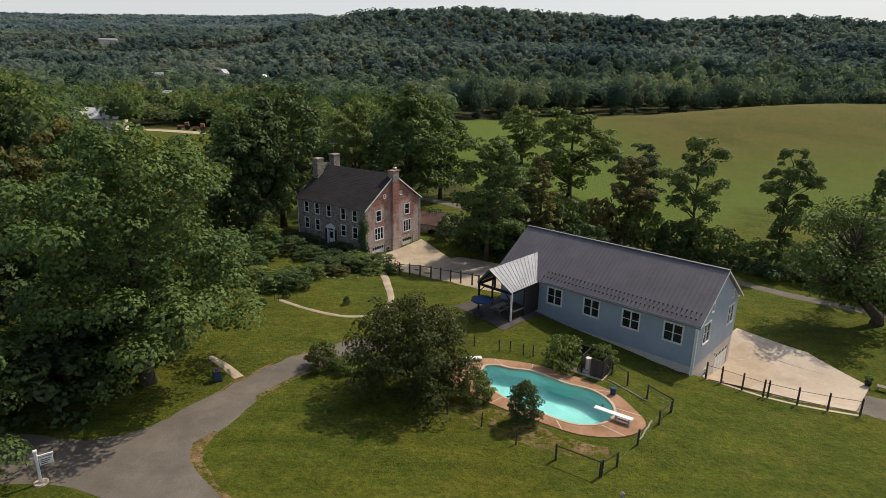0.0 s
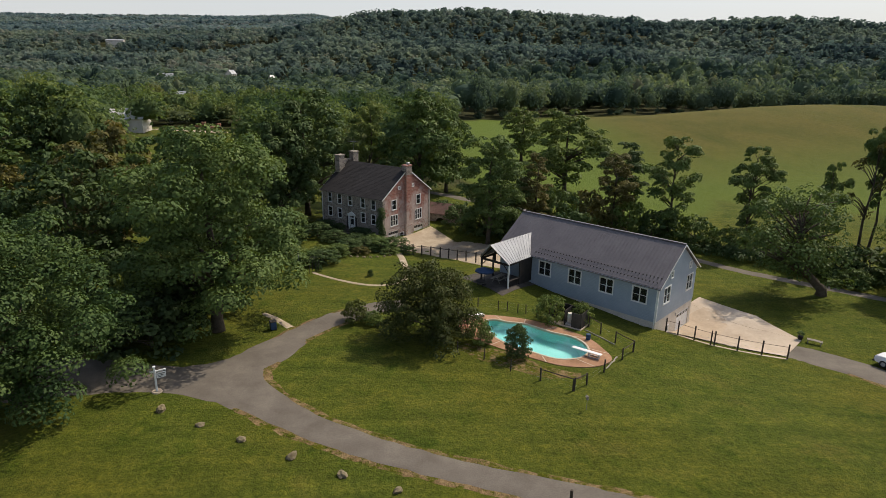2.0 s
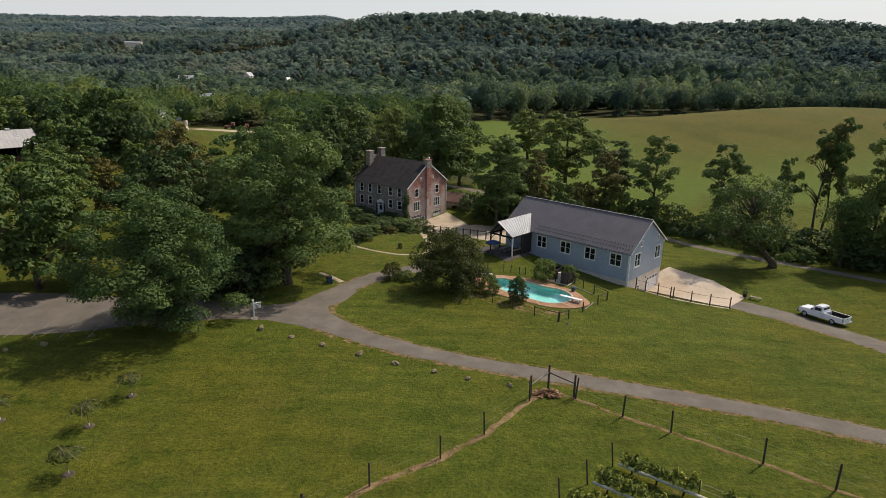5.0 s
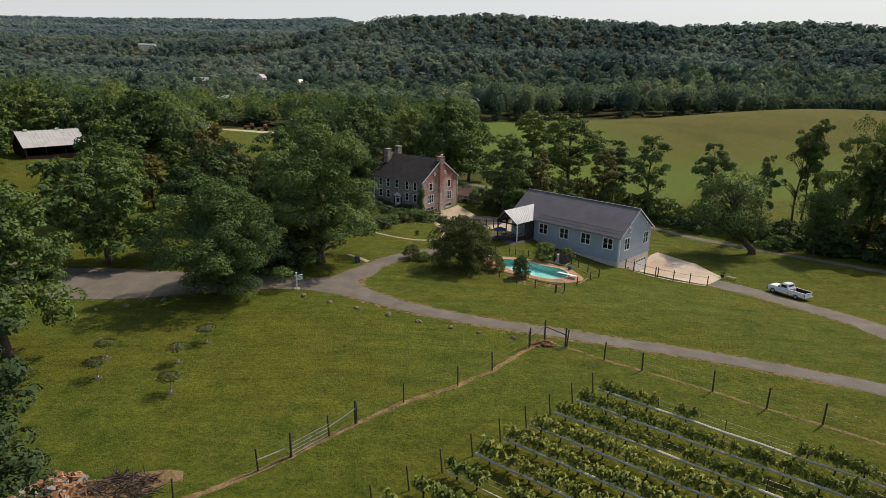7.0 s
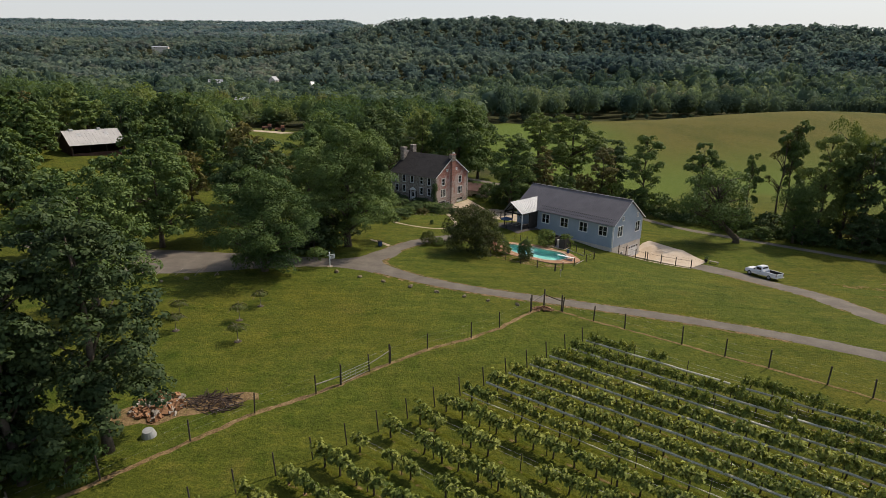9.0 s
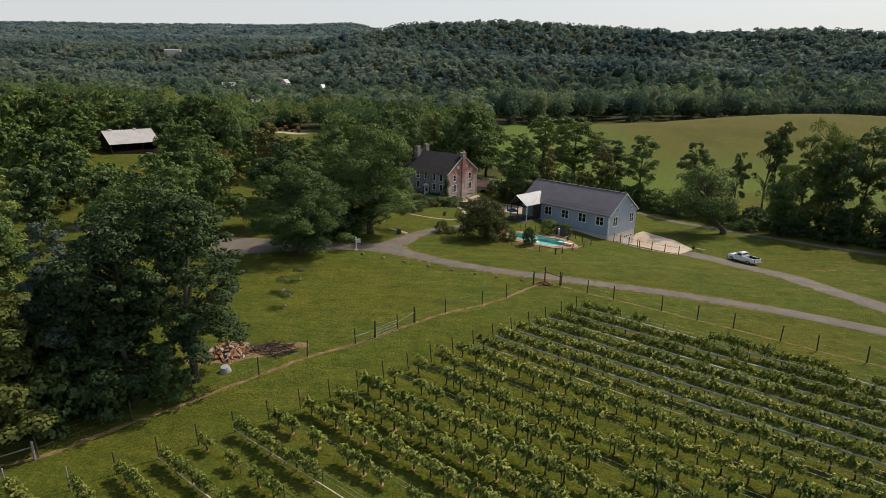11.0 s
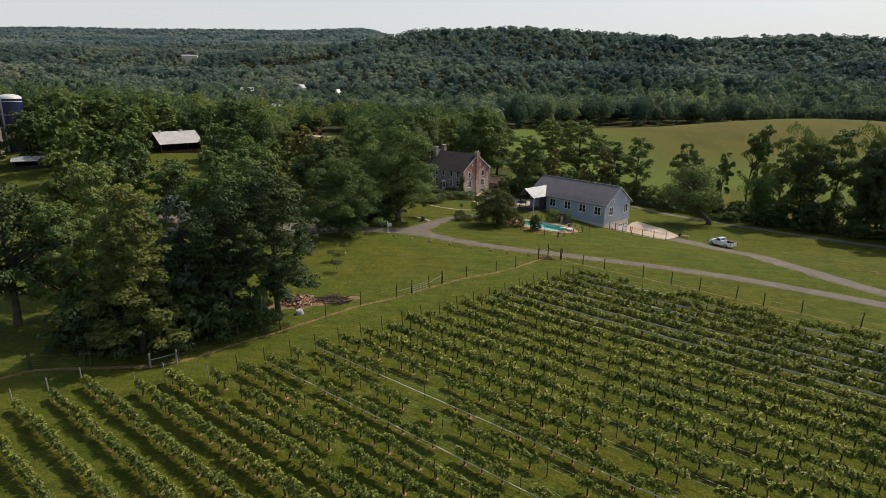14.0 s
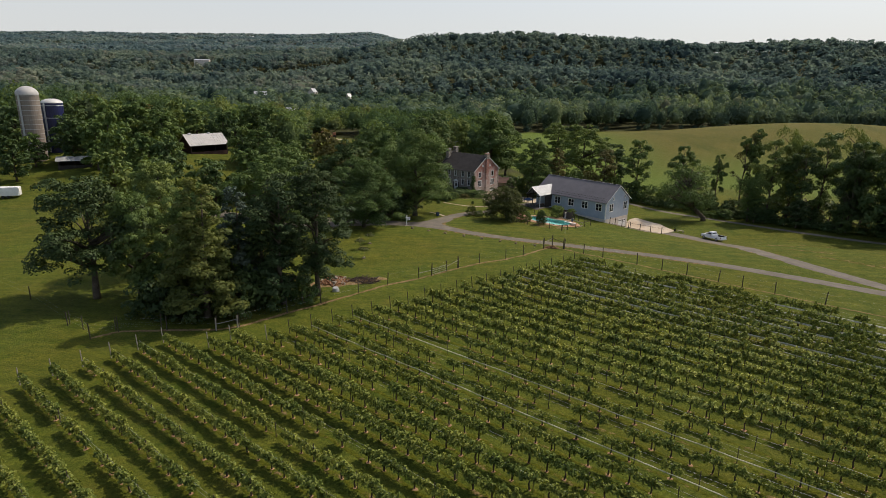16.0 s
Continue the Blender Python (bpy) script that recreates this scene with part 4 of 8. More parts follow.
def woods():
    """All the far woodland, from the belt beyond the farm to the crest of the hills."""
    rs = np.random.RandomState(21)
    belt, near, fringe, mid, back, beyond = [], [], [], [], [], []
    y = 118.0
    while y < 3520:
        step = 11.0 if y < 330 else (14.5 if y < 620 else 13.5 if y < 900 else 14.5 if y < 1400 else 14 + 0.0035 * y)
        x0, x1 = -0.86 * (y + 115), 0.82 * (y + 115)
        if y > 1190:
            x1 = -0.06 * (y + 115)
        x = x0
        while x < x1:
            px, py = x + rs.uniform(-0.65, 0.65) * step, y + rs.uniform(-0.65, 0.65) * step
            x += step
            if hayfield(px, py) > 0.3 or (py < 150 and -44 < px) or (py < 150 and px > 0):
                continue
            if mound(px, py, -105, 245, 30, 26) > 0.3 or mound(px, py, -119, 184, 15, 20) > 0.3 or mound(px, py, -100, 350, 26, 12) > 0.4 or mound(px, py, -132, 120, 44, 30) > 0.35:
                continue
            if any(abs(px - a) < r and -2.2 * r < py - b < 0.8 * r for a, b, r in ((-219, 650, 14), (-166, 376, 11), (-598, 1130, 22), (-960, 1350, 18), (-268, 592, 14), (-166, 599, 10))):
                continue
            if beside(px, py, -117, 202) or beside(px, py, -108, 240, 14.0, 0.4):
                continue
            swell = noise.noise((px * 0.02, py * 0.02, 0))
            tone = 0.45 + 0.17 * rs.normal() + 0.3 * noise.noise((px * 0.03, py * 0.03, 5)) + 0.45 * noise.noise((px * 0.009, py * 0.009, 9))
            # West hills get a paler tone as painted haze; east hills a deeper one.
            tone = min(1.0, max(0.0, tone + (0.24 * sst(0, -450, px) - 0.10 * sst(-150, 150, px)) * sst(560, 640, py)))
            if py < 330:
                r = step * rs.uniform(0.48, 0.85)
                h = rs.uniform(12, 20) + 5 * swell
                if beside(px, py, -172, 372, 24, 0.35):
                    h = max(7.0, min(h, 18 - height(px, py)))
                (belt if py < 200 else near).append((px, py, height(px, py), r, h, tone, rs.randint(8)))
            elif py < 620:
                front = px > 10 and (hayfield(px, py - 24) > 0.1 or hayfield(px - 12, py - 18) > 0.1)
                r = step * rs.choice((0.42, 0.52, 0.62, 0.75)) * rs.uniform(0.9, 1.15)
                h = (rs.uniform(17, 27) if px > 10 else rs.uniform(12, 20)) + 5 * swell
                if beside(px, py, -272, 588, 20, 0.6) or beside(px, py, -221, 645, 20, 0.6) or beside(px, py, -168, 597, 14, 0.6):
                    h = max(7.0, min(h, 20 - height(px, py)))
                if front:
                    r, h = rs.uniform(5.5, 10.5), rs.uniform(17, 27)
                    qx, qy = px + rs.uniform(-5, 5), py - rs.uniform(4, 9)
                    if hayfield(qx, qy) < 0.3:
                        fringe.append((qx, qy, height(qx, qy) - 1.0, rs.uniform(2.5, 4.0), rs.uniform(4, 8), tone, rs.randint(8)))
                (fringe if front else mid).append((px, py, height(px, py), r, h, tone, rs.randint(8)))
            elif py > 1400:
                beyond.append((px, py, height(px, py), step * rs.uniform(0.45, 0.78), rs.uniform(13, 20) + 4 * swell, tone, rs.randint(6)))
            else:
                planted = plantation(px, py)
                r = rs.uniform(3.6, 5.0) if planted else 5.8 + 5.6 * rs.rand() ** 1.4
                h = 11 + rs.uniform(0, 3) if planted else 10.5 + 0.6 * r + rs.uniform(-2, 4) + 4 * swell
                back.append((px, py, height(px, py), r, h, 0.85 if planted else tone, 8 + rs.randint(2) if planted else rs.randint(8)))
        y += step
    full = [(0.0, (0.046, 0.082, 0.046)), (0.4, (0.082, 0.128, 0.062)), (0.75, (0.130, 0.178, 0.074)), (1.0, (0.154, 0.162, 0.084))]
    # Air haze put into the leaf colours: bluer and paler than the trees are.
    haze_tinted = [(0.0, (0.080, 0.116, 0.106)), (0.4, (0.110, 0.152, 0.134)), (0.75, (0.150, 0.194, 0.158)), (1.0, (0.166, 0.184, 0.158))]
    # Half of that haze tint, for the nearer wood.
    between = [(p, tuple((u + v) / 2 for u, v in zip(a, b))) for (p, a), (_, b) in zip(full, haze_tinted)]
    wood_mat = woods_material("woodland_leaves", full, 0.02)
    plant("tree_belt", belt, [crown_variant(480 + k, 34, 880, 0.142, 2) for k in range(8)], wood_mat, "belt of mixed green trees behind the farmyard", rs)
    plant("woodland", near, [crown_variant(500 + k, 24, 350, 0.222, 2) for k in range(8)], wood_mat, "dense mixed green woodland beyond the farm", rs)
    edge_mat = woods_material("edge_leaves_half_hazed", between, 0.014, (1.15, 1.15, 0.75))
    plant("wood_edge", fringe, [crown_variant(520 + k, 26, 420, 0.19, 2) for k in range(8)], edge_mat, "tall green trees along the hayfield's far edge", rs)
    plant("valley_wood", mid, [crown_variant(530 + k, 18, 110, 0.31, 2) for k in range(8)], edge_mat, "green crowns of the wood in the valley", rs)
    # Haze-tinted stops; extra translucency fills the shade between crowns, as haze would.
    plant("hill_forest", back, [crown_variant(540 + k, 9, 24, 0.60, 1) for k in range(8)] + [crown_variant(560 + k, 9, 20, 0.45, 1, True) for k in range(2)], woods_material("hill_leaves_hazed", haze_tinted, 0.009, (1.05, 1.1, 1.0), 0.1, 0.5), "unbroken green forest on the far hills, haze mixed into its colour", rs)
    # More blue still, painted haze over the farthest trees.
    distant = [(p, (c[0] * 1.05, c[1] * 1.1, c[2] * 1.3)) for p, c in haze_tinted]
    plant("distant_forest", beyond, [crown_variant(580 + k, 7, 7, 0.85, 1) for k in range(6)], woods_material("distant_leaves_hazed", distant, 0.004, (1.05, 1.1, 1.05), 0.1, 0.5), "forest on the distant rising land, tinted blue-green for haze", rs)


woods()


# ---- building kit ----
def box(bm, x0, x1, y0, y1, z0, z1):
    v = [bm.verts.new((x, y, z)) for z in (z0, z1) for x, y in ((x0, y0), (x1, y0), (x1, y1), (x0, y1))]
    for f in ((3, 2, 1, 0), (4, 5, 6, 7), (0, 1, 5, 4), (1, 2, 6, 5), (2, 3, 7, 6), (3, 0, 4, 7)):
        bm.faces.new([v[i] for i in f])


def boxes(*spans):
    bm = bmesh.new()
    for s in spans:
        box(bm, *s)
    return bm


def softened(bm, w=0.02, seg=1):
    bmesh.ops.bevel(bm, geom=bm.edges[:], offset=w, segments=seg, affect="EDGES", clamp_overlap=True)
    return bm


def prism(bm, poly, axis, a, b):
    """A polygon in the plane across axis ('x' or 'y'), given as (other, z), from a to b along it."""
    def at(p, s):
        return (s, p[0], p[1]) if axis == "x" else (p[0], s, p[1])
    lo = [bm.verts.new(at(p, a)) for p in poly]
    hi = [bm.verts.new(at(p, b)) for p in poly]
    n = len(poly)
    bm.faces.new(lo[::-1] if axis == "x" else lo)
    bm.faces.new(hi if axis == "x" else hi[::-1])
    for i in range(n):
        q = (lo[i], lo[(i + 1) % n], hi[(i + 1) % n], hi[i])
        bm.faces.new(q if axis == "x" else q[::-1])


def holed_wall(axis, at, thick, a0, a1, z0, z1, holes):
    """A wall along x or y, one closed shell, with openings (a0, a1, z0, z1) that go through it."""
    bm = bmesh.new()
    ca = sorted({a0, a1, *(h[0] for h in holes), *(h[1] for h in holes)})
    cz = sorted({z0, z1, *(h[2] for h in holes), *(h[3] for h in holes)})

    def point(i, k, d):
        return (ca[i], at + d, cz[k]) if axis == "x" else (at + d, ca[i], cz[k])
    front = {(i, k): bm.verts.new(point(i, k, 0)) for i in range(len(ca)) for k in range(len(cz))}
    back = {(i, k): bm.verts.new(point(i, k, thick)) for i in range(len(ca)) for k in range(len(cz))}

    def solid(i, k):
        if not (0 <= i < len(ca) - 1 and 0 <= k < len(cz) - 1):
            return False
        x, z = (ca[i] + ca[i + 1]) / 2, (cz[k] + cz[k + 1]) / 2
        return not any(h[0] < x < h[1] and h[2] < z < h[3] for h in holes)
    for i in range(len(ca) - 1):
        for k in range(len(cz) - 1):
            if not solid(i, k):
                continue
            q = [(i, k), (i + 1, k), (i + 1, k + 1), (i, k + 1)]
            bm.faces.new([front[c] for c in q])
            bm.faces.new([back[c] for c in q[::-1]])
            for (p, r), nb in (((q[0], q[1]), (i, k - 1)), ((q[1], q[2]), (i + 1, k)), ((q[2], q[3]), (i, k + 1)), ((q[3], q[0]), (i - 1, k))):
                if not solid(*nb):
                    bm.faces.new((front[r], front[p], back[p], back[r]))
    bmesh.ops.delete(bm, geom=[v for v in bm.verts if not v.link_faces], context="VERTS")
    bmesh.ops.recalc_face_normals(bm, faces=bm.faces[:])
    return bm


def window(parent, axis, at, out, c, z0, z1, w, sashes=1, trim=0.11, mat=None, name="window"):
    """A sash window in a wall along x or y: trim, sash bars and panes. out: +1 or -1, the side that faces outdoors."""
    mat = mat or WHITE

    def span(bm, a, b, d0, d1, p, q):
        lo, hi = sorted((at + out * d0, at + out * d1))
        if axis == "x":
            box(bm, a, b, lo, hi, p, q)
        else:
            box(bm, lo, hi, a, b, p, q)
    a0, a1 = c - w / 2, c + w / 2
    bm = bmesh.new()
    span(bm, a0 - trim, a0 + 0.02, -0.06, 0.05, z0 - trim, z1 + trim)
    span(bm, a1 - 0.02, a1 + trim, -0.06, 0.05, z0 - trim, z1 + trim)
    span(bm, a0 + 0.02, a1 - 0.02, -0.06, 0.05, z1 - 0.02, z1 + trim)
    span(bm, a0 + 0.02, a1 - 0.02, -0.06, 0.09, z0 - trim, z0 + 0.02)
    win = part(name, bm, mat, parent)
    bm = bmesh.new()
    for k in range(1, sashes):
        m = a0 + (a1 - a0) * k / sashes
        span(bm, m - 0.05, m + 0.05, -0.10, 0.03, z0 + 0.02, z1 - 0.02)
    zm = (z0 + z1) / 2
    for k in range(sashes):
        p, q = a0 + (a1 - a0) * k / sashes + (0.05 if k else 0.02), a0 + (a1 - a0) * (k + 1) / sashes - (0.05 if k < sashes - 1 else 0.02)
        span(bm, p, q, -0.10, -0.02, zm - 0.022, zm + 0.022)
    part("sash", bm, mat, win)
    for k in range(sashes):
        p, q = a0 + (a1 - a0) * k / sashes + 0.03, a0 + (a1 - a0) * (k + 1) / sashes - 0.03
        bm = bmesh.new()
        span(bm, p, q, -0.075, -0.065, z0 + 0.02, z1 - 0.02)
        pane = part("pane", bm, GLASS, win)
        pane.visible_shadow = False
    return win


def seam_profile(a, b, n, rib=0.022, high=0.035):
    """Stations along an eave from a to b with n raised seams: (position, height)."""
    out = []
    for k in range(n + 1):
        c = a + (b - a) * k / n
        c = min(max(c, a + rib), b - rib)
        out += [(c - rib, 0.0), (c - rib * 0.7, high), (c + rib * 0.7, high), (c + rib, 0.0)]
    return out


def seamed(eave0, eave1, top0, top1, n, thick=0.08):
    """One folded sheet of metal roof between an eave and a ridge, with n standing seams."""
    bm = bmesh.new()
    e0, e1, t0, t1 = (Vector(p) for p in (eave0, eave1, top0, top1))
    nr = (e1 - e0).cross(t0 - e0).normalized()
    if nr.z < 0:
        nr = -nr
    le, lt = (e1 - e0).length, (t1 - t0).length
    prof = seam_profile(0, 1, n, 0.022 / le)
    lo = [bm.verts.new(e0.lerp(e1, f) + nr * h) for f, h in prof]
    hi = [bm.verts.new(t0.lerp(t1, f) + nr * h) for f, h in prof]
    for i in range(len(prof) - 1):
        bm.faces.new((lo[i], lo[i + 1], hi[i + 1], hi[i]))
    d = [bm.verts.new(p - nr * thick) for p in (e0, e1, t1, t0)]
    bm.faces.new(d)
    bm.faces.new([d[0], *lo, d[1]][::-1])
    bm.faces.new([d[3], *hi, d[2]])
    bm.faces.new((d[0], lo[0], hi[0], d[3]))
    bm.faces.new((d[1], d[2], hi[-1], lo[-1]))
    bmesh.ops.recalc_face_normals(bm, faces=bm.faces[:])
    return bm


def ribbed_slope(parent, name, x0, x1, y_low, z_low, y_top, z_top, mat, pitch=0.46, thick=0.08):
    """A standing-seam roof plane whose seams run from the eave up to the ridge."""
    n = max(1, round((x1 - x0) / pitch))
    return part(name, seamed((x0, y_low, z_low), (x1, y_low, z_low), (x0, y_top, z_top), (x1, y_top, z_top), n, thick), mat, parent)


# ---- barn ----
def barn():
    root = tagged(new("barn"), "long blue-sided barn with a grey metal roof and white windows", "barn")
    L, W, base, sill, eave, ridge = 22.3, 10.55, -5.0, -0.95, 3.35, 7.25
    mid = W / 2
    fw = [7.2, 11.6, 15.9, 20.1]
    holes = [(c - 0.85, c + 0.85, 0.98, 2.72) for c in fw]
    part("front_wall", holed_wall("x", 0, 0.22, 0, L, sill, eave, holes), SIDING, root, "pale blue lap siding")
    part("back_wall", boxes((0, L, W - 0.22, W, sill, eave)), SIDING, root)
    part("end_wall", boxes((0, 0.22, 0.22, W - 0.22, sill, eave)), SIDING, root)
    gw = [2.35, 8.75]
    part("gable_wall", holed_wall("y", L - 0.22, 0.22, 0.22, W - 0.22, sill, eave, [(c - 0.8, c + 0.8, 0.85, 2.75) for c in gw]), SIDING, root)
    for x0 in (0, L - 0.22):
        bm = bmesh.new()
        prism(bm, [(0.0, eave), (W, eave), (mid, ridge - 0.1)], "x", x0, x0 + 0.22)
        part("gable", bm, SIDING, root)
    part("foundation", boxes((0.04, L - 0.04, 0.04, 0.3, base, sill), (0.04, L - 0.04, W - 0.3, W - 0.04, base, sill), (0.04, 0.3, 0.3, W - 0.3, base, sill)), CREAM, root, "cream rendered foundation wall")
    part("garage_wall", holed_wall("y", L - 0.26, 0.22, 0.3, W - 0.3, base, sill, [(6.3, 9.9, base + 0.5, -1.75), (3.2, 4.0, -3.2, -2.4)]), CREAM, root, "cream rendered lower wall with a garage door")
    part("floor", boxes((0.3, L - 0.3, 0.3, W - 0.3, -1.0, -0.9)), DARK, root)
    part("ceiling", boxes((0.3, L - 0.3, 0.3, W - 0.3, 3.0, 3.1)), DARK, root)
    for c in fw:
        window(root, "x", 0, -1, c, 0.98, 2.72, 1.7, 2)
    for c in gw:
        window(root, "y", L, 1, c, 0.85, 2.75, 1.6, 2)
    for c in (3.0, 8.3):
        window(root, "y", L + 0.07, 1, c, 3.75, 4.5, 0.55, 1, 0.08, name="attic_window")
    window(root, "y", L - 0.04, 1, 3.6, -3.2, -2.4, 0.8, 1, 0.07, name="cellar_window")
    gd = part("garage_door", boxes((L - 0.2, L - 0.12, 6.3, 9.9, base + 0.5, -1.75)), WHITE, root, "cream panelled garage door with small panes")
    for i in range(4):
        z0 = base + 0.53 + i * 0.68
        for k in range(4):
            y0 = 6.36 + k * 0.885
            if i == 3:
                part("pane", boxes((L - 0.118, L - 0.10, y0 + 0.15, y0 + 0.68, z0 + 0.12, z0 + 0.42)), GLASS, gd)
            else:
                part("panel", boxes((L - 0.118, L - 0.10, y0 + 0.06, y0 + 0.82, z0 + 0.06, z0 + 0.58)), WHITE, gd)
    # roof
    ov, go = 0.45, 0.35
    s = (ridge - eave) / mid
    zl = eave - ov * s + 0.30
    ribbed_slope(root, "roof", -go, L + go, -ov, zl, mid, ridge + 0.06, ROOF)
    ribbed_slope(root, "roof", -go, L + go, W + ov, zl, mid, ridge + 0.06, ROOF)
    part("ridge_cap", boxes((-go, L + go, mid - 0.16, mid + 0.16, ridge + 0.02, ridge + 0.13)), ROOF, root)
    bm = bmesh.new()
    for row, d in enumerate((0.5, 1.05)):
        for k in range(38):
            x = 5.6 + k * 0.44 + (0.22 if row else 0)
            if x < L:
                y = -ov + d
                box(bm, x, x + 0.12, y, y + 0.08, zl + d * s + 0.0, zl + d * s + 0.12)
    tagged(part("snow_guards", bm, BLACK, root, "two rows of dark snow guards"), kind="stuff")
    for x0 in (-go - 0.03, L + go):
        bm = bmesh.new()
        for y0, y1 in ((-ov, mid), (W + ov, mid)):
            prism(bm, [(y0, zl - 0.17), (y1, ridge - 0.11), (y1, ridge + 0.05), (y0, zl - 0.01)] if y0 < y1 else [(y1, ridge - 0.11), (y0, zl - 0.17), (y0, zl - 0.01), (y1, ridge + 0.05)], "x", x0, x0 + 0.03)
        part("barge_board", bm, WHITE, root)
    part("gutter", softened(boxes((-go, L + go, -ov - 0.11, -ov, zl - 0.17, zl - 0.07)), 0.03), ROOF, root)
    part("fascia", boxes((-go, L + go, -ov, -ov + 0.04, zl - 0.24, zl - 0.06)), SIDING, root)
    part("soffit", boxes((0, L, -ov + 0.04, 0, zl - 0.22, zl - 0.18), (0, L, W, W + ov, zl - 0.22, zl - 0.18)), WHITE, root)
    bm = bmesh.new()
    tube(bm, [(L - 0.15, -0.10, zl - 0.2), (L - 0.15, -0.10, -2.0)], 0.05, 0.05, 8)
    part("downspout", bm, WHITE, root)
    part("corner_board", boxes((L - 0.02, L + 0.03, -0.03, 0.12, sill, eave), (L - 0.12, L - 0.02, -0.03, -0.003, sill, eave)), WHITE, root)
    part("lamp", softened(boxes((L, L + 0.12, 5.5, 5.62, -1.7, -1.35)), 0.02), TIN, root)
    # porch with its own gabled tin roof
    px0, px1, pc, yf = 0.75, 5.35, 3.05, -5.3
    ez, rz = 3.15, 5.38

    def porch_slope(x_low, flip):
        part("porch_roof", seamed((x_low, yf, ez), (x_low, -0.35, ez), (pc, yf - 0.9, rz), (pc, 2.55, rz), 13, 0.06), PORCH_TIN, root, "grey standing-seam tin porch roof")
    porch_slope(px1, False)
    porch_slope(px0, True)
    for x in (px0 + 0.15, px1 - 0.1):
        for y in (yf + 0.25, -2.7):
            part("porch_post", softened(boxes((x - 0.09, x + 0.09, y - 0.09, y + 0.09, -0.3, ez - 0.05))), WHITE if x > 3 and y < -4 else BLACK, root)
    part("porch_beam", boxes((px0 + 0.08, px0 + 0.24, yf + 0.1, 0, ez - 0.28, ez - 0.04), (px1 - 0.2, px1 - 0.04, yf + 0.1, 0, ez - 0.28, ez - 0.04)), BLACK, root)
    bm = boxes((px0 + 0.1, px1 - 0.1, yf + 0.15, yf + 0.33, ez - 0.3, ez - 0.06), (pc - 0.08, pc + 0.08, yf + 0.15, yf + 0.3, ez - 0.06, rz - 0.25))
    for x, q in ((px0 + 0.1, 1), (px1 - 0.1, -1)):
        tube(bm, [(x, yf + 0.24, ez - 0.1), (pc, yf + 0.24, rz - 0.12)], 0.08, 0.08, 6)
        tube(bm, [(x + 0.02 * q, yf + 0.24, ez - 1.1), (x + 0.9 * q, yf + 0.24, ez - 0.2)], 0.06, 0.06, 6)
    part("truss", bm, BLACK, root, "dark timber gable truss with braces")
    part("porch_wall", boxes((px1 - 0.25, px1 - 0.15, -2.6, -0.02, -0.2, 2.9)), BLACK, root)
    part("counter", boxes((px1 - 0.7, px1 + 0.05, yf + 0.5, -2.9, 0.8, 0.9), (px1 - 0.3, px1 - 0.2, yf + 0.5, -2.9, -0.2, 0.8)), BLACK, root)
    root.matrix_basis = pose(7.16, 64.08, 0, 0, 0, -43.5)


barn()


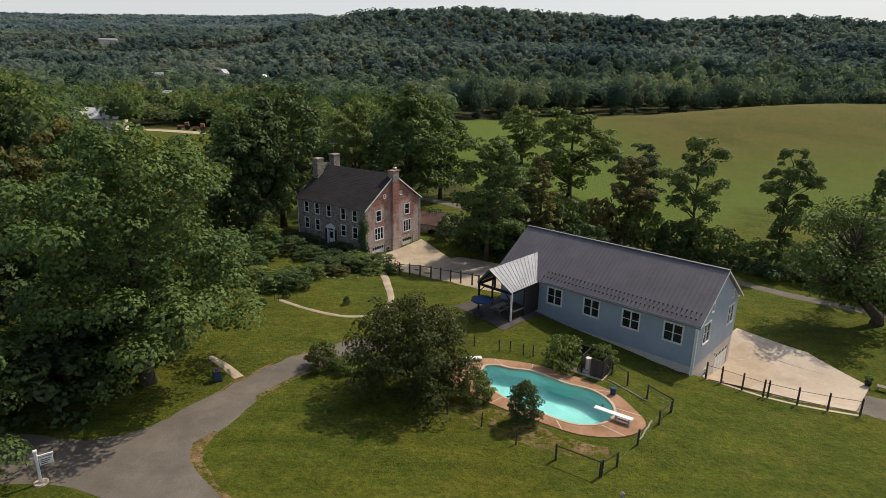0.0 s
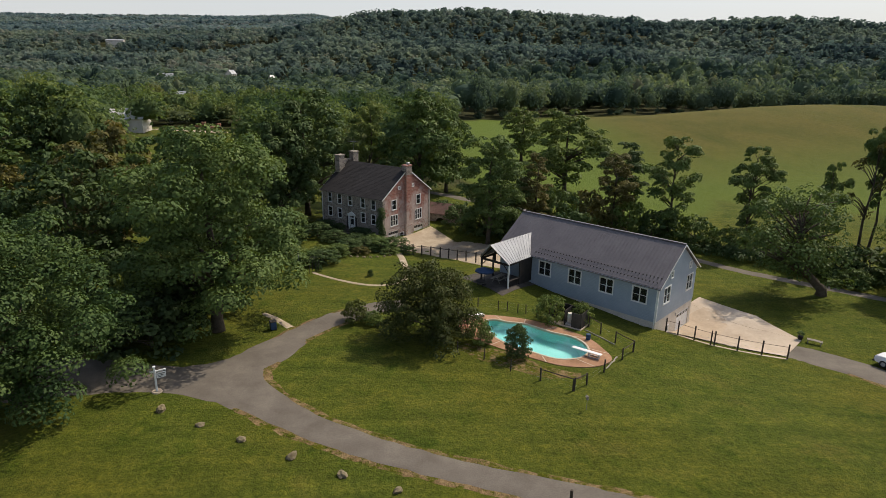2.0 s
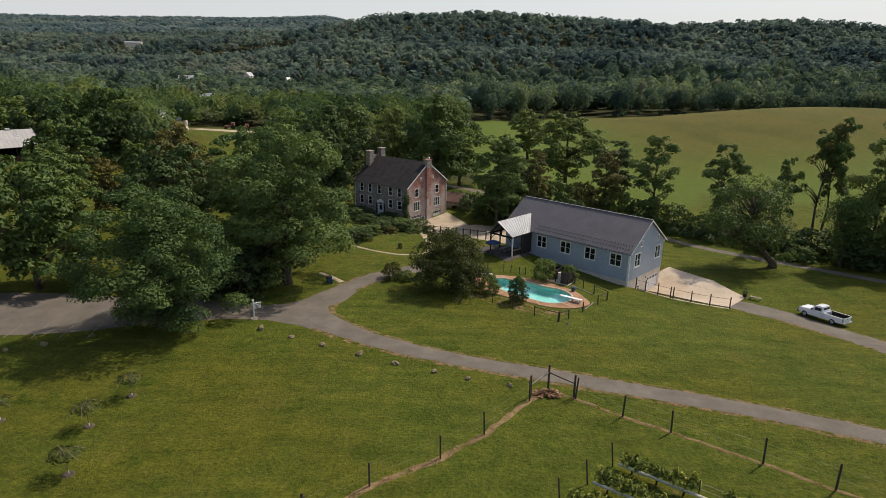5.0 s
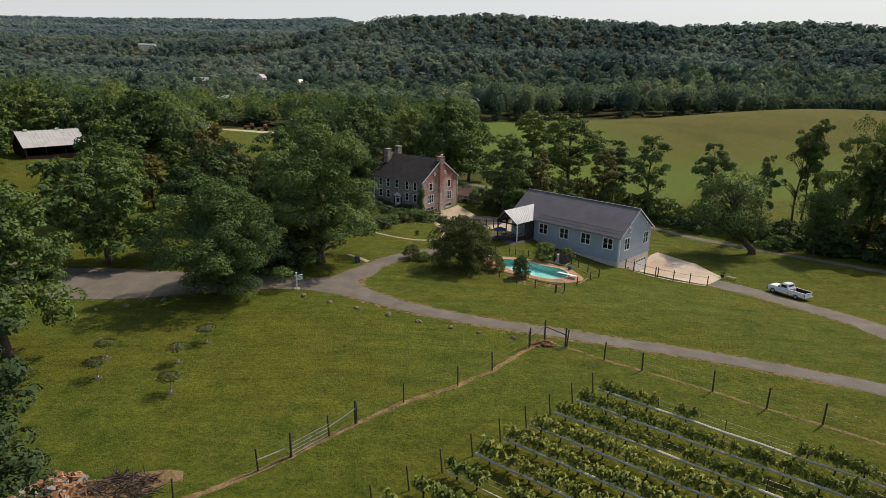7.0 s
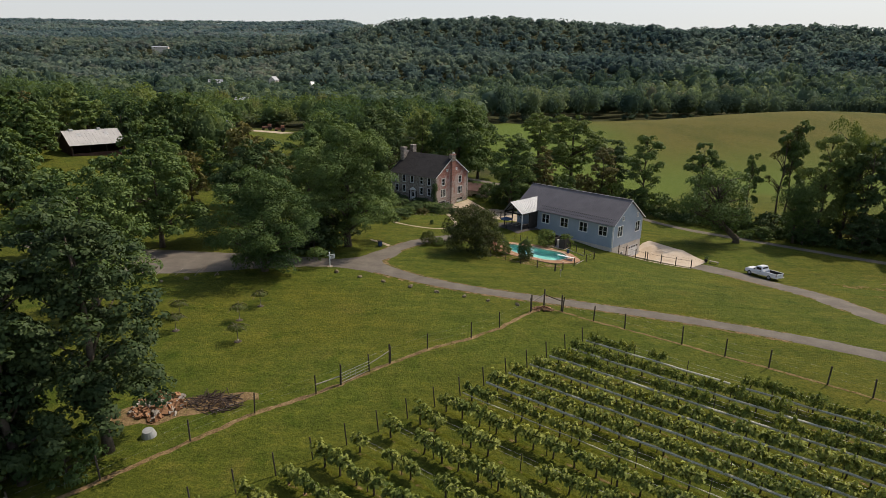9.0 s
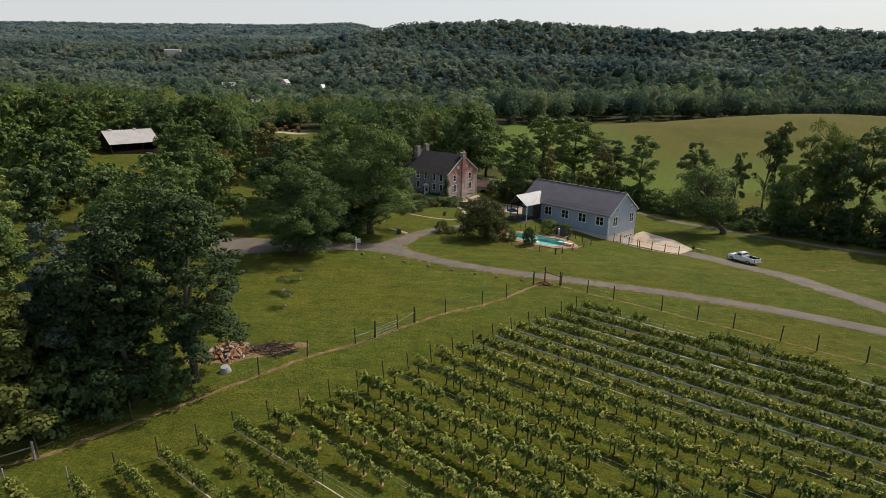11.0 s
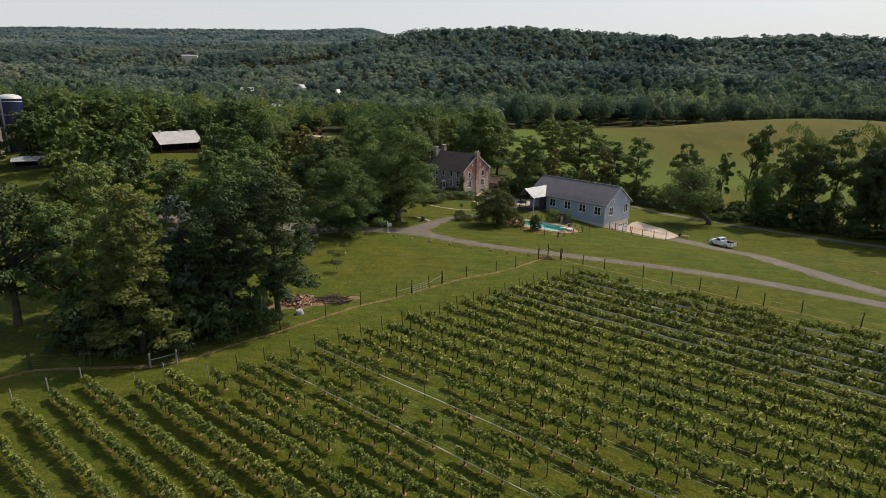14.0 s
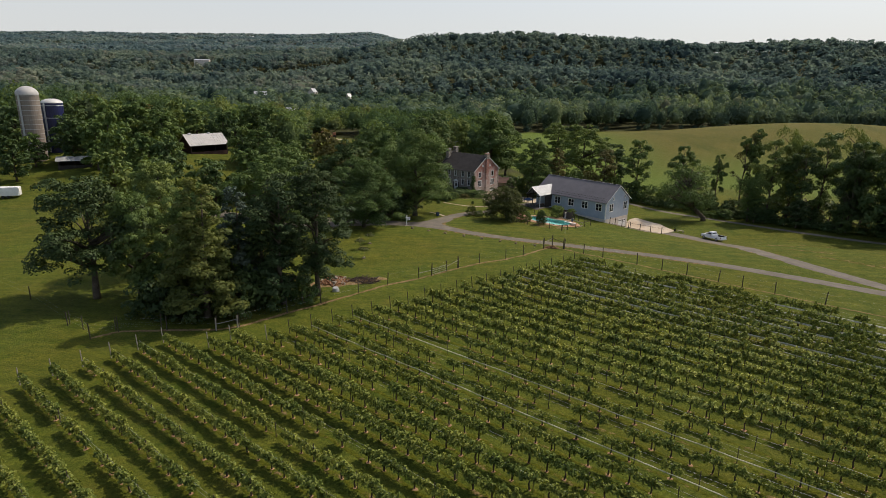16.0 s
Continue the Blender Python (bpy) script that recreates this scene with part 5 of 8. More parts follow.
# ---- stone house ----
def house():
    root = tagged(new("house"), "old two-storey stone house with a red brick gable and dark roof", "house")
    L, W, base, eave, ridge = 14.6, 12.7, -4.0, 5.3, 9.75
    mid, T = W / 2, 0.5
    fx = [2.0, 4.4, 7.0, 10.05, 12.45]
    up, lo = (3.3, 4.95), (0.75, 2.4)
    holes = [(c - 0.45, c + 0.45, *up) for c in fx] + [(c - 0.47, c + 0.47, *lo) for c in fx if c != 7.0] + [(6.75, 7.85, -0.95, 1.5)]
    part("front_wall", holed_wall("x", 0, T, 0, L, base, eave, holes), STONE, root, "grey rubble stone front wall")
    part("back_wall", boxes((0, L, W - T, W, base, eave)), STONE, root)
    part("end_wall", boxes((0, T, T, W - T, base, eave)), STONE, root)
    g_up, g_lo = [2.85, 9.45], [2.85, 9.45]
    gh = [(c - 0.55, c + 0.55, 3.15, 4.75) for c in g_up] + [(c - 0.9, c + 0.9, 0.35, 2.15) for c in g_lo]
    part("gable_wall", holed_wall("y", L - T, T, T, W - T, 0.0, eave, gh), BRICK, root, "worn red brick gable wall with faded limewash")
    part("cellar_wall", holed_wall("y", L - T, T, T, W - T, base, 0.0, [(1.3, 4.1, base, -0.6), (8.3, 10.9, base, -0.75), (4.35, 5.25, -2.25, -1.25)]), STONE_W, root, "limewashed rubble wall under the brick")
    for x0, m in ((0, STONE), (L - T, BRICK)):
        bm = bmesh.new()
        prism(bm, [(0.0, eave), (W, eave), (mid, ridge - 0.12)], "x", x0, x0 + T)
        part("gable", bm, m, root)
    part("floor", boxes((T, L - T, T, W - T, -0.9, -0.8), (T, L - T, T, W - T, 2.7, 2.8)), DARK, root)
    part("ceiling", boxes((T, L - T, T, W - T, 5.15, 5.25)), DARK, root)
    for c in fx:
        window(root, "x", 0, -1, c, *up, 0.9, 1, 0.09)
        if c != 7.0:
            window(root, "x", 0, -1, c, *lo, 0.94, 1, 0.09)
    for c in g_up:
        window(root, "y", L, 1, c, 3.15, 4.75, 1.1, 1, 0.1)
    for c in g_lo:
        window(root, "y", L, 1, c, 0.35, 2.15, 1.8, 3, 0.1)
    window(root, "y", L, 1, 4.8, -2.25, -1.25, 0.9, 1, 0.08, name="cellar_window")
    for c in (4.15, 7.9):
        window(root, "y", L + 0.07, 1, c, 6.45, 6.95, 0.4, 1, 0.07, name="attic_window")
    d = part("door", boxes((6.8, 7.8, 0.12, 0.18, -0.95, 1.1)), WHITE, root, "white panelled front door")
    part("pane", boxes((6.95, 7.65, 0.105, 0.117, -0.1, 0.9)), GLASS, d)
    sur = part("door_surround", boxes((6.5, 6.75, -0.08, 0.1, -1.0, 1.5), (7.85, 8.1, -0.08, 0.1, -1.0, 1.5), (6.4, 8.2, -0.14, 0.1, 1.5, 1.75)), WHITE, root, "white classical door surround with a pediment")
    bm = bmesh.new()
    prism(bm, [(6.35, 1.76), (8.25, 1.76), (7.3, 2.25)], "y", -0.16, -0.003)
    part("pediment", bm, WHITE, sur)
    for x in (6.05, 8.15):
        part("shutter", softened(boxes((x, x + 0.4, -0.06, -0.004, -0.8, 1.3)), 0.01), BLACK, root)
    part("step", boxes((6.2, 8.4, -1.1, 0, -1.35, -1.0), (5.9, 8.7, -1.5, -1.1, -1.7, -1.2)), FLAG, root)
    for y0, y1, z1 in ((1.3, 4.1, -0.6), (8.3, 10.9, -0.75)):
        g = part("garage_door", boxes((L - 0.22, L - 0.14, y0, y1, base, z1)), WHITE, root, "white garage door with a row of panes")
        n = 5
        for k in range(n):
            a = y0 + 0.15 + k * (y1 - y0 - 0.3) / n
            part("pane", boxes((L - 0.138, L - 0.12, a + 0.05, a + (y1 - y0 - 0.3) / n - 0.05, z1 - 0.55, z1 - 0.15)), BLACK, g)
    # roof
    s = (ridge - eave) / mid
    for y0 in (-0.35, W + 0.35):
        zl = eave - 0.35 * s + 0.2
        bm = bmesh.new()
        n = 26
        poly = [(y0, zl - 0.06), (mid, ridge + 0.02)]
        for k in range(n, 0, -1):
            f0, f1 = (k - 1) / n, k / n
            poly += [(y0 + (mid - y0) * f1, zl + (ridge + 0.08 - zl) * f1), (y0 + (mid - y0) * f0, zl + (ridge + 0.08 - zl) * f0 + 0.014)]
        prism(bm, poly if mid > y0 else poly[::-1], "x", -0.2, L + 0.2)
        bmesh.ops.recalc_face_normals(bm, faces=bm.faces[:])
        part("roof", bm, SHINGLE, root, "dark shingle roof in even courses")
        for x0 in (-0.23, L + 0.2):
            bm = bmesh.new()
            poly = [(y0, zl - 0.22), (mid, ridge - 0.16), (mid, ridge + 0.06), (y0, zl + 0.01)]
            prism(bm, poly if mid > y0 else poly[::-1], "x", x0, x0 + 0.03)
            part("barge_board", bm, WHITE, root)
        part("cornice", boxes((-0.1, L + 0.1, min(y0, y0 + 0.12), max(y0, y0 + 0.12), zl - 0.24, zl - 0.03)), STONE, root)
    # chimneys
    bm = softened(boxes((L - 0.55, L + 0.45, 5.65, 7.05, 0.0, 10.2), (L - 0.63, L + 0.53, 5.57, 7.13, 10.2, 10.42)), 0.03)
    ch = part("chimney", bm, BRICK, root, "worn red brick chimney on the gable")
    part("chimney_head", softened(boxes((L - 0.575, L + 0.475, 5.625, 7.075, 8.7, 10.19)), 0.03), STONE, ch, "greyed upper courses")
    part("chimney_foot", softened(boxes((L + 0.005, L + 0.5, 5.5, 7.2, base, 0.0)), 0.03), STONE_W, ch)
    part("chimney_pot", softened(boxes((L - 0.2, L + 0.2, 6.4, 6.9, 10.45, 10.8)), 0.04), TIN, ch)
    for y0, top in ((3.6, 10.9), (7.2, 11.2)):
        ch = part("chimney", softened(boxes((-0.15, 0.95, y0, y0 + 1.35, 6.5, top), (-0.25, 1.05, y0 - 0.08, y0 + 1.43, top, top + 0.22)), 0.03), STONE, root, "grey stone chimney")
    part("chimney_curtain", boxes((-0.02, 0.5, 4.95, 7.2, 8.0, 10.0), (-0.08, 0.56, 4.95, 7.2, 10.0, 10.12)), STONE, root, "low stone wall joining the two chimneys")
    bm = bmesh.new()
    tube(bm, [(0.3, 7.9, 11.3), (0.3, 7.9, 13.3)], 0.03, 0.02, 5)
    for k in range(3):
        tube(bm, [(-0.6, 7.5 + k * 0.35, 13.1), (1.2, 7.5 + k * 0.35, 13.1)], 0.02, 0.02, 4)
    part("aerial", bm, STEEL, root)
    for x, y in ((0.06, -0.08), (L - 0.05, W + 0.07)):
        bm = bmesh.new()
        tube(bm, [(x, y, eave), (x, y, base)], 0.06, 0.06, 6)
        part("downspout", bm, WHITE, root)
    root.matrix_basis = pose(-22.53, 92.08, 0, 0, 0, -36.3)


house()


def outhouse():
    root = tagged(new("outbuilding"), "small stone outbuilding with an arched opening behind the house", "outbuilding")
    part("front_wall", holed_wall("x", 0, 0.4, 0, 6.0, -1.0, 2.6, [(2.0, 3.8, -1.0, 1.6)]), STONE, root)
    part("back_wall", boxes((0, 6, 4.1, 4.5, -1, 2.6)), STONE, root)
    part("end_wall", boxes((0, 0.4, 0.4, 4.1, -1, 2.6)), STONE, root)
    part("end_wall", boxes((5.6, 6, 0.4, 4.1, -1, 2.6)), STONE, root)
    for x0 in (0, 5.6):
        bm = bmesh.new()
        prism(bm, [(0, 2.6), (4.5, 2.6), (2.25, 3.9)], "x", x0, x0 + 0.4)
        part("gable", bm, STONE, root)
    bm = bmesh.new()
    arc = [(2.0, 1.6)] + [(2.9 - 0.9 * math.cos(k * math.pi / 8), 1.02 + 0.58 * math.sin(k * math.pi / 8)) for k in range(9)] + [(3.8, 1.6)]
    prism(bm, arc, "y", 0.05, 0.35)
    bmesh.ops.recalc_face_normals(bm, faces=bm.faces[:])
    part("arch", bm, STONE, root)
    for y0 in (-0.4, 4.9):
        ribbed_slope(root, "roof", -0.3, 6.3, y0, 2.45, 2.25, 4.05, OLDTIN, 0.6)
    root.matrix_basis = pose(-3.9, 97.4, -2.4, 0, 0, -25)


outhouse()


# ---- yard at the barn's gable ----
def patch(name, a, b, c, d, n, m, mat, lift, label, category):
    """A slab laid over the ground between four corners."""
    verts, faces = [], []
    for j in range(m + 1):
        for i in range(n + 1):
            u, v = i / n, j / m
            x = (a[0] * (1 - u) + b[0] * u) * (1 - v) + (d[0] * (1 - u) + c[0] * u) * v
            y = (a[1] * (1 - u) + b[1] * u) * (1 - v) + (d[1] * (1 - u) + c[1] * u) * v
            verts.append((x, y, height(x, y) + lift))
    for j in range(m):
        for i in range(n):
            k = j * (n + 1) + i
            faces.append((k, k + 1, k + n + 2, k + n + 1))
    return tagged(link_mesh(name, verts, faces, mat, True), label, category, kind="structure")


patch("pavement", (24.6, 48.2), (36.5, 45.3), (41.4, 50.4), (32.2, 60.4), 14, 12, CONCRETE, 0.12, "pale sunlit concrete yard before the garage", "yard")
patch("pavement", (32.2, 60.4), (41.4, 50.4), (39.6, 57.5), (34.4, 62.6), 8, 5, CONCRETE, 0.128, "pale concrete yard edge along the lawn", "yard")


patch("pavement", (-10.7, 82.5), (-6.0, 79.5), (3.0, 84.5), (-3.0, 93.4), 12, 10, GRAVEL, 0.065, "pale gravel along the house's brick gable", "forecourt")


SLAB = surface("tan_concrete", [(0.3, (0.34, 0.26, 0.175)), (0.55, (0.43, 0.335, 0.235)), (0.8, (0.48, 0.39, 0.285))], 0.3, 0.88, 0.25, 0.08, 3.0, 0.2)
ribbon("pavement", [(25.6, 49.3, 0.8), (28.3, 51.7, 2.0), (31.4, 54.6, 2.9), (33.6, 57.2, 2.6), (34.6, 59.2, 1.2)], SLAB, 0.14, "rounded tan concrete apron before the garage door", 0.02, 8, 46)


def post(parent, x, y, h, r=0.08, lean=0.0, name="post", mat=None, sides=8, base=None):
    bm = bmesh.new()
    z = height(x, y) if base is None else base
    tube(bm, [(x, y, z - 0.25), (x + lean * 0.5, y, z + h * 0.5), (x + lean, y, z + h)], r, r * 0.92, sides)
    return part(name, bm, mat or POST, parent)


def rail(parent, p, q, z0, z1, r=0.045, mat=None, name="rail"):
    bm = bmesh.new()
    a, b = (p[0], p[1], height(*p) + z0), (q[0], q[1], height(*q) + z1)
    m = tuple((u + v) / 2 for u, v in zip(a, b))
    tube(bm, [a, (m[0], m[1], m[2] - 0.02), b], r, r, 6)
    return part(name, bm, mat or POST, parent)


def fence(label, pts, h, rails=(), wires=(), r=0.08, skip=(), mat=None, jitter=0.06, seed=0, wire_r=0.003):
    rnd = random.Random(seed)
    root = tagged(new("fence"), label, "fence")
    for x, y in pts:
        post(root, x, y, h * rnd.uniform(0.95, 1.06), r, rnd.uniform(-jitter, jitter), mat=mat)
    for i, (p, q) in enumerate(zip(pts, pts[1:])):
        if i in skip:
            continue
        for z in rails:
            rail(root, p, q, z, z, 0.05, mat)
    if wires:
        bm = bmesh.new()
        for p, q in zip(pts, pts[1:]):
            for z in wires:
                tube(bm, [(p[0], p[1], height(*p) + z), (q[0], q[1], height(*q) + z)], wire_r, wire_r, 3)
        tagged(part("wire_strand", bm, STEEL, root), kind="stuff")
    return root


YARD_LINE = [(24.5, 48.4), (25.7, 47.9), (27.2, 47.0), (28.7, 46.2), (29.05, 46.1), (31.3, 45.4), (33.7, 44.9), (36.3, 44.5)]
yard_tops = [height(x - 0.25, y - 0.75) - 0.02 for x, y in YARD_LINE]
wall = tagged(new("retaining_wall"), "low pale retaining wall along the sunken yard", "wall", kind="structure")
for i in range(len(YARD_LINE) - 1):
    (xa, ya), (xb, yb) = YARD_LINE[i], YARD_LINE[i + 1]
    bm = bmesh.new()
    t = Vector((xb - xa, yb - ya, 0)).normalized()
    n = Vector((-t.y, t.x, 0)) * 0.14
    va = [bm.verts.new((p.x, p.y, z)) for p, z in ((Vector((xa, ya, 0)) - n, yard_tops[i]), (Vector((xb, yb, 0)) - n, yard_tops[i + 1]), (Vector((xb, yb, 0)) + n, yard_tops[i + 1]), (Vector((xa, ya, 0)) + n, yard_tops[i]))]
    vb = [bm.verts.new((v.co.x, v.co.y, -5.0)) for v in va]
    bm.faces.new(va)
    for k in range(4):
        bm.faces.new((va[k], vb[k], vb[(k + 1) % 4], va[(k + 1) % 4]))
    bmesh.ops.recalc_face_normals(bm, faces=bm.faces[:])
    part("wall_length", bm, CONCRETE, wall)
yf = tagged(new("fence"), "dark post and wire fence on the yard's retaining wall", "fence")
for (x, y), z in zip(YARD_LINE, yard_tops):
    post(yf, x, y, 1.65, 0.085, base=z + 0.02)
for (p, zp), (q, zq) in zip(zip(YARD_LINE, yard_tops), list(zip(YARD_LINE, yard_tops))[1:]):
    bm = bmesh.new()
    tube(bm, [(*p, zp + 1.35), (*q, zq + 1.35)], 0.022, 0.022, 6)
    part("rail", bm, POST, yf)
    bm = bmesh.new()
    for k in (0.35, 0.75):
        tube(bm, [(*p, zp + k), (*q, zq + k)], 0.007, 0.007, 3)
    part("wire", bm, STEEL, yf)


# Stands in for boards that lean at the yard's edge.
def bench():
    root = tagged(new("bench"), "small wooden bench in place of leaning boards at the yard's edge", "bench")
    for k in range(3):
        part("slat", softened(boxes((-0.8, 0.8, -0.3 + k * 0.2, -0.14 + k * 0.2, 0.42, 0.47)), 0.008), PALEWOOD, root)
    for x in (-0.65, 0.65):
        for y in (-0.24, 0.24):
            part("leg", softened(boxes((x - 0.04, x + 0.04, y - 0.04, y + 0.04, -0.1, 0.42)), 0.006), PALEWOOD, root)
    root.matrix_basis = pose(42.4, 49.6, height(42.4, 49.6), 0, 0, -38)


bench()
planter = tagged(new("planter"), "dark pot with a small plant beside the bench", "planter")
bm = bmesh.new()
tube(bm, [(0, 0, 0), (0, 0, 0.25), (0, 0, 0.5)], 0.22, 0.32, 12)
part("pot", bm, BLACK, planter)
part("plant", leaf_mesh("pot_plant", np.random.RandomState(5), [(0, 0, 0.75, 0.4, 0.4, 0.4)], 160, 0.2), LEAF_A, planter)
planter.matrix_basis = pose(41.3, 50.6, height(41.3, 50.6) + 0.06)

# ---- pool ----
def pool_material():
    m, nt, b = shader("pool_water", 0.02, 0.5)
    b.inputs["Base Color"].default_value = (0.50, 0.90, 0.88, 1)
    b.inputs["Transmission Weight"].default_value = 1.0
    b.inputs["IOR"].default_value = 1.33
    bumped(nt, b, mapped(nt, 1.3, 3.0), 0.12, 0.04)
    return m


WATER = pool_material()
LINER = surface("pool_liner", [(0.3, (0.24, 0.50, 0.49)), (0.7, (0.34, 0.60, 0.58))], 0.4, 0.6, 0.3, 0.0, 6.0, 0.15)
CORAL = surface("coral_concrete", [(0.3, (0.21, 0.115, 0.062)), (0.5, (0.33, 0.185, 0.105)), (0.75, (0.43, 0.26, 0.16))], 0.4, 0.9, 0.2, 0.2, 8.0, 0.35)
PZ = -0.42


def ring(pts, n=72):
    """A closed smooth outline through pts."""
    out, m = [], len(pts)
    per = n // m
    for i in range(m):
        a, b, c, d = (np.array(pts[(i + k) % m], float) for k in (-1, 0, 1, 2))
        for k in range(per):
            u = k / per
            out.append(0.5 * (2 * b + (c - a) * u + (2 * a - 5 * b + 4 * c - d) * u * u + (3 * b - a - 3 * c + d) * u ** 3))
    return out


def pool():
    water = ring(POOL, 84)
    deck = ring([(1.6, 48.0), (4.0, 49.2), (6.4, 48.9), (8.6, 48.2), (10.6, 47.1), (12.8, 45.3), (14.6, 43.4), (15.4, 41.2), (15.7, 38.8), (13.7, 37.3), (10.6, 37.4), (7.8, 39.0), (4.2, 41.6), (1.2, 44.6)], 84)
    root = tagged(new("swimming_pool"), "kidney-shaped turquoise swimming pool with a coral concrete surround", "pool")
    cx = sum(p[0] for p in water) / len(water)
    cy = sum(p[1] for p in water) / len(water)
    n = len(water)

    def rings(levels, close_top=False, close_bottom=False):
        bm = bmesh.new()
        rows = [[bm.verts.new((p[0], p[1], z)) for p in outline] for outline, z in levels]
        for a, b in zip(rows, rows[1:]):
            for k in range(n):
                bm.faces.new((a[k], a[(k + 1) % n], b[(k + 1) % n], b[k]))
        if close_bottom:
            bm.faces.new(rows[-1])
        bmesh.ops.recalc_face_normals(bm, faces=bm.faces[:])
        return bm

    def grown(outline, g):
        out = []
        for k in range(n):
            t = outline[(k + 1) % n] - outline[k - 1]
            t = t / np.linalg.norm(t)
            out.append(outline[k] + np.array((-t[1], t[0])) * g)
        return out
    lip = grown(water, 0.2) if np.linalg.norm(grown(water, 0.2)[0] - np.array((cx, cy))) > np.linalg.norm(water[0] - np.array((cx, cy))) else grown(water, -0.2)
    part("deck", rings([(lip, PZ - 0.02), (lip, PZ), (deck, PZ - 0.02), (deck, PZ - 0.4)]), CORAL, root, "coral-coloured concrete pool deck")
    part("coping", rings([(water, PZ - 0.3), (water, PZ + 0.03), (lip, PZ + 0.03), (lip, PZ - 0.1)]), CONCRETE, root, "pale rounded coping")
    small = [np.array((cx, cy)) + (p - np.array((cx, cy))) * 0.86 for p in water]
    part("basin", rings([(water, PZ - 0.3), (water, PZ - 1.6), (small, PZ - 2.1)], close_bottom=True), LINER, root, "turquoise plastered basin")
    bm = bmesh.new()
    f = bm.faces.new([bm.verts.new((p[0], p[1], PZ - 0.12)) for p in water])
    f.normal_update()
    if f.normal.z < 0:
        f.normal_flip()
    w = part("water", bm, WATER, root, "clear turquoise water")
    w.visible_shadow = False
    for k in range(0, n, 9):
        bm = bmesh.new()
        a, b = Vector((*lip[k], PZ + 0.004)), Vector((*deck[k], PZ - 0.012))
        t = (b - a).normalized()
        s = Vector((-t.y, t.x, 0)) * 0.045
        bm.faces.new([bm.verts.new(p) for p in (a - s, b - s, b + s, a + s)])
        bmesh.ops.recalc_face_normals(bm, faces=bm.faces[:])
        part("joint", bm, CONCRETE, root, "pale joint across the deck")


pool()


def diving_board():
    root = tagged(new("diving_board"), "white diving board on a low stand beside the pool", "diving board")
    part("board", softened(boxes((-2.6, 0.4, -0.24, 0.24, 0.44, 0.51)), 0.02), WHITE, root)
    part("stand", boxes((-0.9, -0.8, -0.22, 0.22, 0.0, 0.44), (0.1, 0.2, -0.22, 0.22, 0.0, 0.44), (-0.9, 0.2, -0.26, -0.2, 0.0, 0.1), (-0.9, 0.2, 0.2, 0.26, 0.0, 0.1)), TIN, root)
    root.matrix_basis = pose(14.3, 38.9, PZ, 0, 0, -36)


diving_board()
# Fallen pale netting at the fence's foot, built as wooden logs.
for p, q in (((14.73, 45.64), (17.0, 42.33)), ((16.4, 39.53), (14.64, 36.95))):
    bm = bmesh.new()
    tube(bm, [(p[0] + (q[0] - p[0]) * k / 6, p[1] + (q[1] - p[1]) * k / 6 + 0.06 * math.sin(k * 2.3), height(p[0] + (q[0] - p[0]) * k / 6, p[1] + (q[1] - p[1]) * k / 6) + 0.05) for k in range(7)], 0.075, 0.06, 5)
    tagged(part("log", bm, PALEWOOD, None), "pale fallen netting along the pool fence, built as a log", "log", "logs along the pool fence")


def pool_shed():
    root = tagged(new("pool_enclosure"), "small grey board enclosure with pool filter and pump", "enclosure")
    part("back_panel", softened(boxes((-1.9, 1.6, 1.3, 1.38, 0, 1.75)), 0.01), BLACK, root)
    for x in (-1.9, -0.35, 1.55):
        part("side_panel", softened(boxes((x, x + 0.07, -0.6, 1.3, 0, 1.75)), 0.01), BLACK, root)
    part("front_panel", softened(boxes((0.5, 1.55, -0.6, -0.53, 0, 1.7)), 0.01), FLAG, root)
    bm = bmesh.new()
    tube(bm, [(0.05, 0.0, 0.25), (0.05, 0.0, 0.4), (0.05, 0.0, 1.15), (0.05, 0.0, 1.35)], 0.26, 0.26, 14)
    part("filter", bm, CREAM, root, "tall cream filter tank")
    bm = bmesh.new()
    tube(bm, [(-0.2, -0.45, 0.15), (0.4, -0.45, 0.15)], 0.13, 0.13, 10)
    tube(bm, [(-0.3, -0.3, 0.3), (0.4, -0.3, 0.3)], 0.05, 0.05, 8)
    tube(bm, [(-0.1, -0.2, 0.1), (-0.1, -0.2, 0.9)], 0.05, 0.05, 8)
    part("pump", bm, TIN, root)
    part("slab", softened(boxes((-2.0, 1.7, -0.8, 1.5, -0.15, 0.03)), 0.02), CONCRETE, root)
    root.matrix_basis = pose(13.2, 47.0, PZ - 0.05, 0, 0, -36)


pool_shed()
tree("shrub1", 11.2, 47.9, 3.2, 3.6, LEAF_B, "light green shrub spilling over the pool enclosure", name="shrub", category="shrub", group="shrubs")
tree("shrub1", 14.6, 47.6, 2.6, 2.6, LEAF_B, "green shrub behind the pool enclosure", name="shrub", category="shrub", group="shrubs")
tree("holly", 6.5, 38.9, 3.6, 2.15, LEAF_C, "dense dark rounded holly beside the pool deck", name="shrub", category="shrub", group="shrubs")
tree("shrub1", 3.2, 42.2, 2.5, 2.9, LEAF_B, "loose arching green shrub beside the pool deck", name="shrub", category="shrub", group="shrubs")
bm = bmesh.new()
tube(bm, [(0, 0, 0), (0, 0, 0.5), (0, 0, 0.6)], 0.22, 0.25, 12)
bin_ob = part("waste_bin", bm, BLUE, None)
bin_ob.matrix_basis = pose(14.4, 43.1, PZ)
tagged(bin_ob, "dark blue waste bin on the pool deck", "bin")


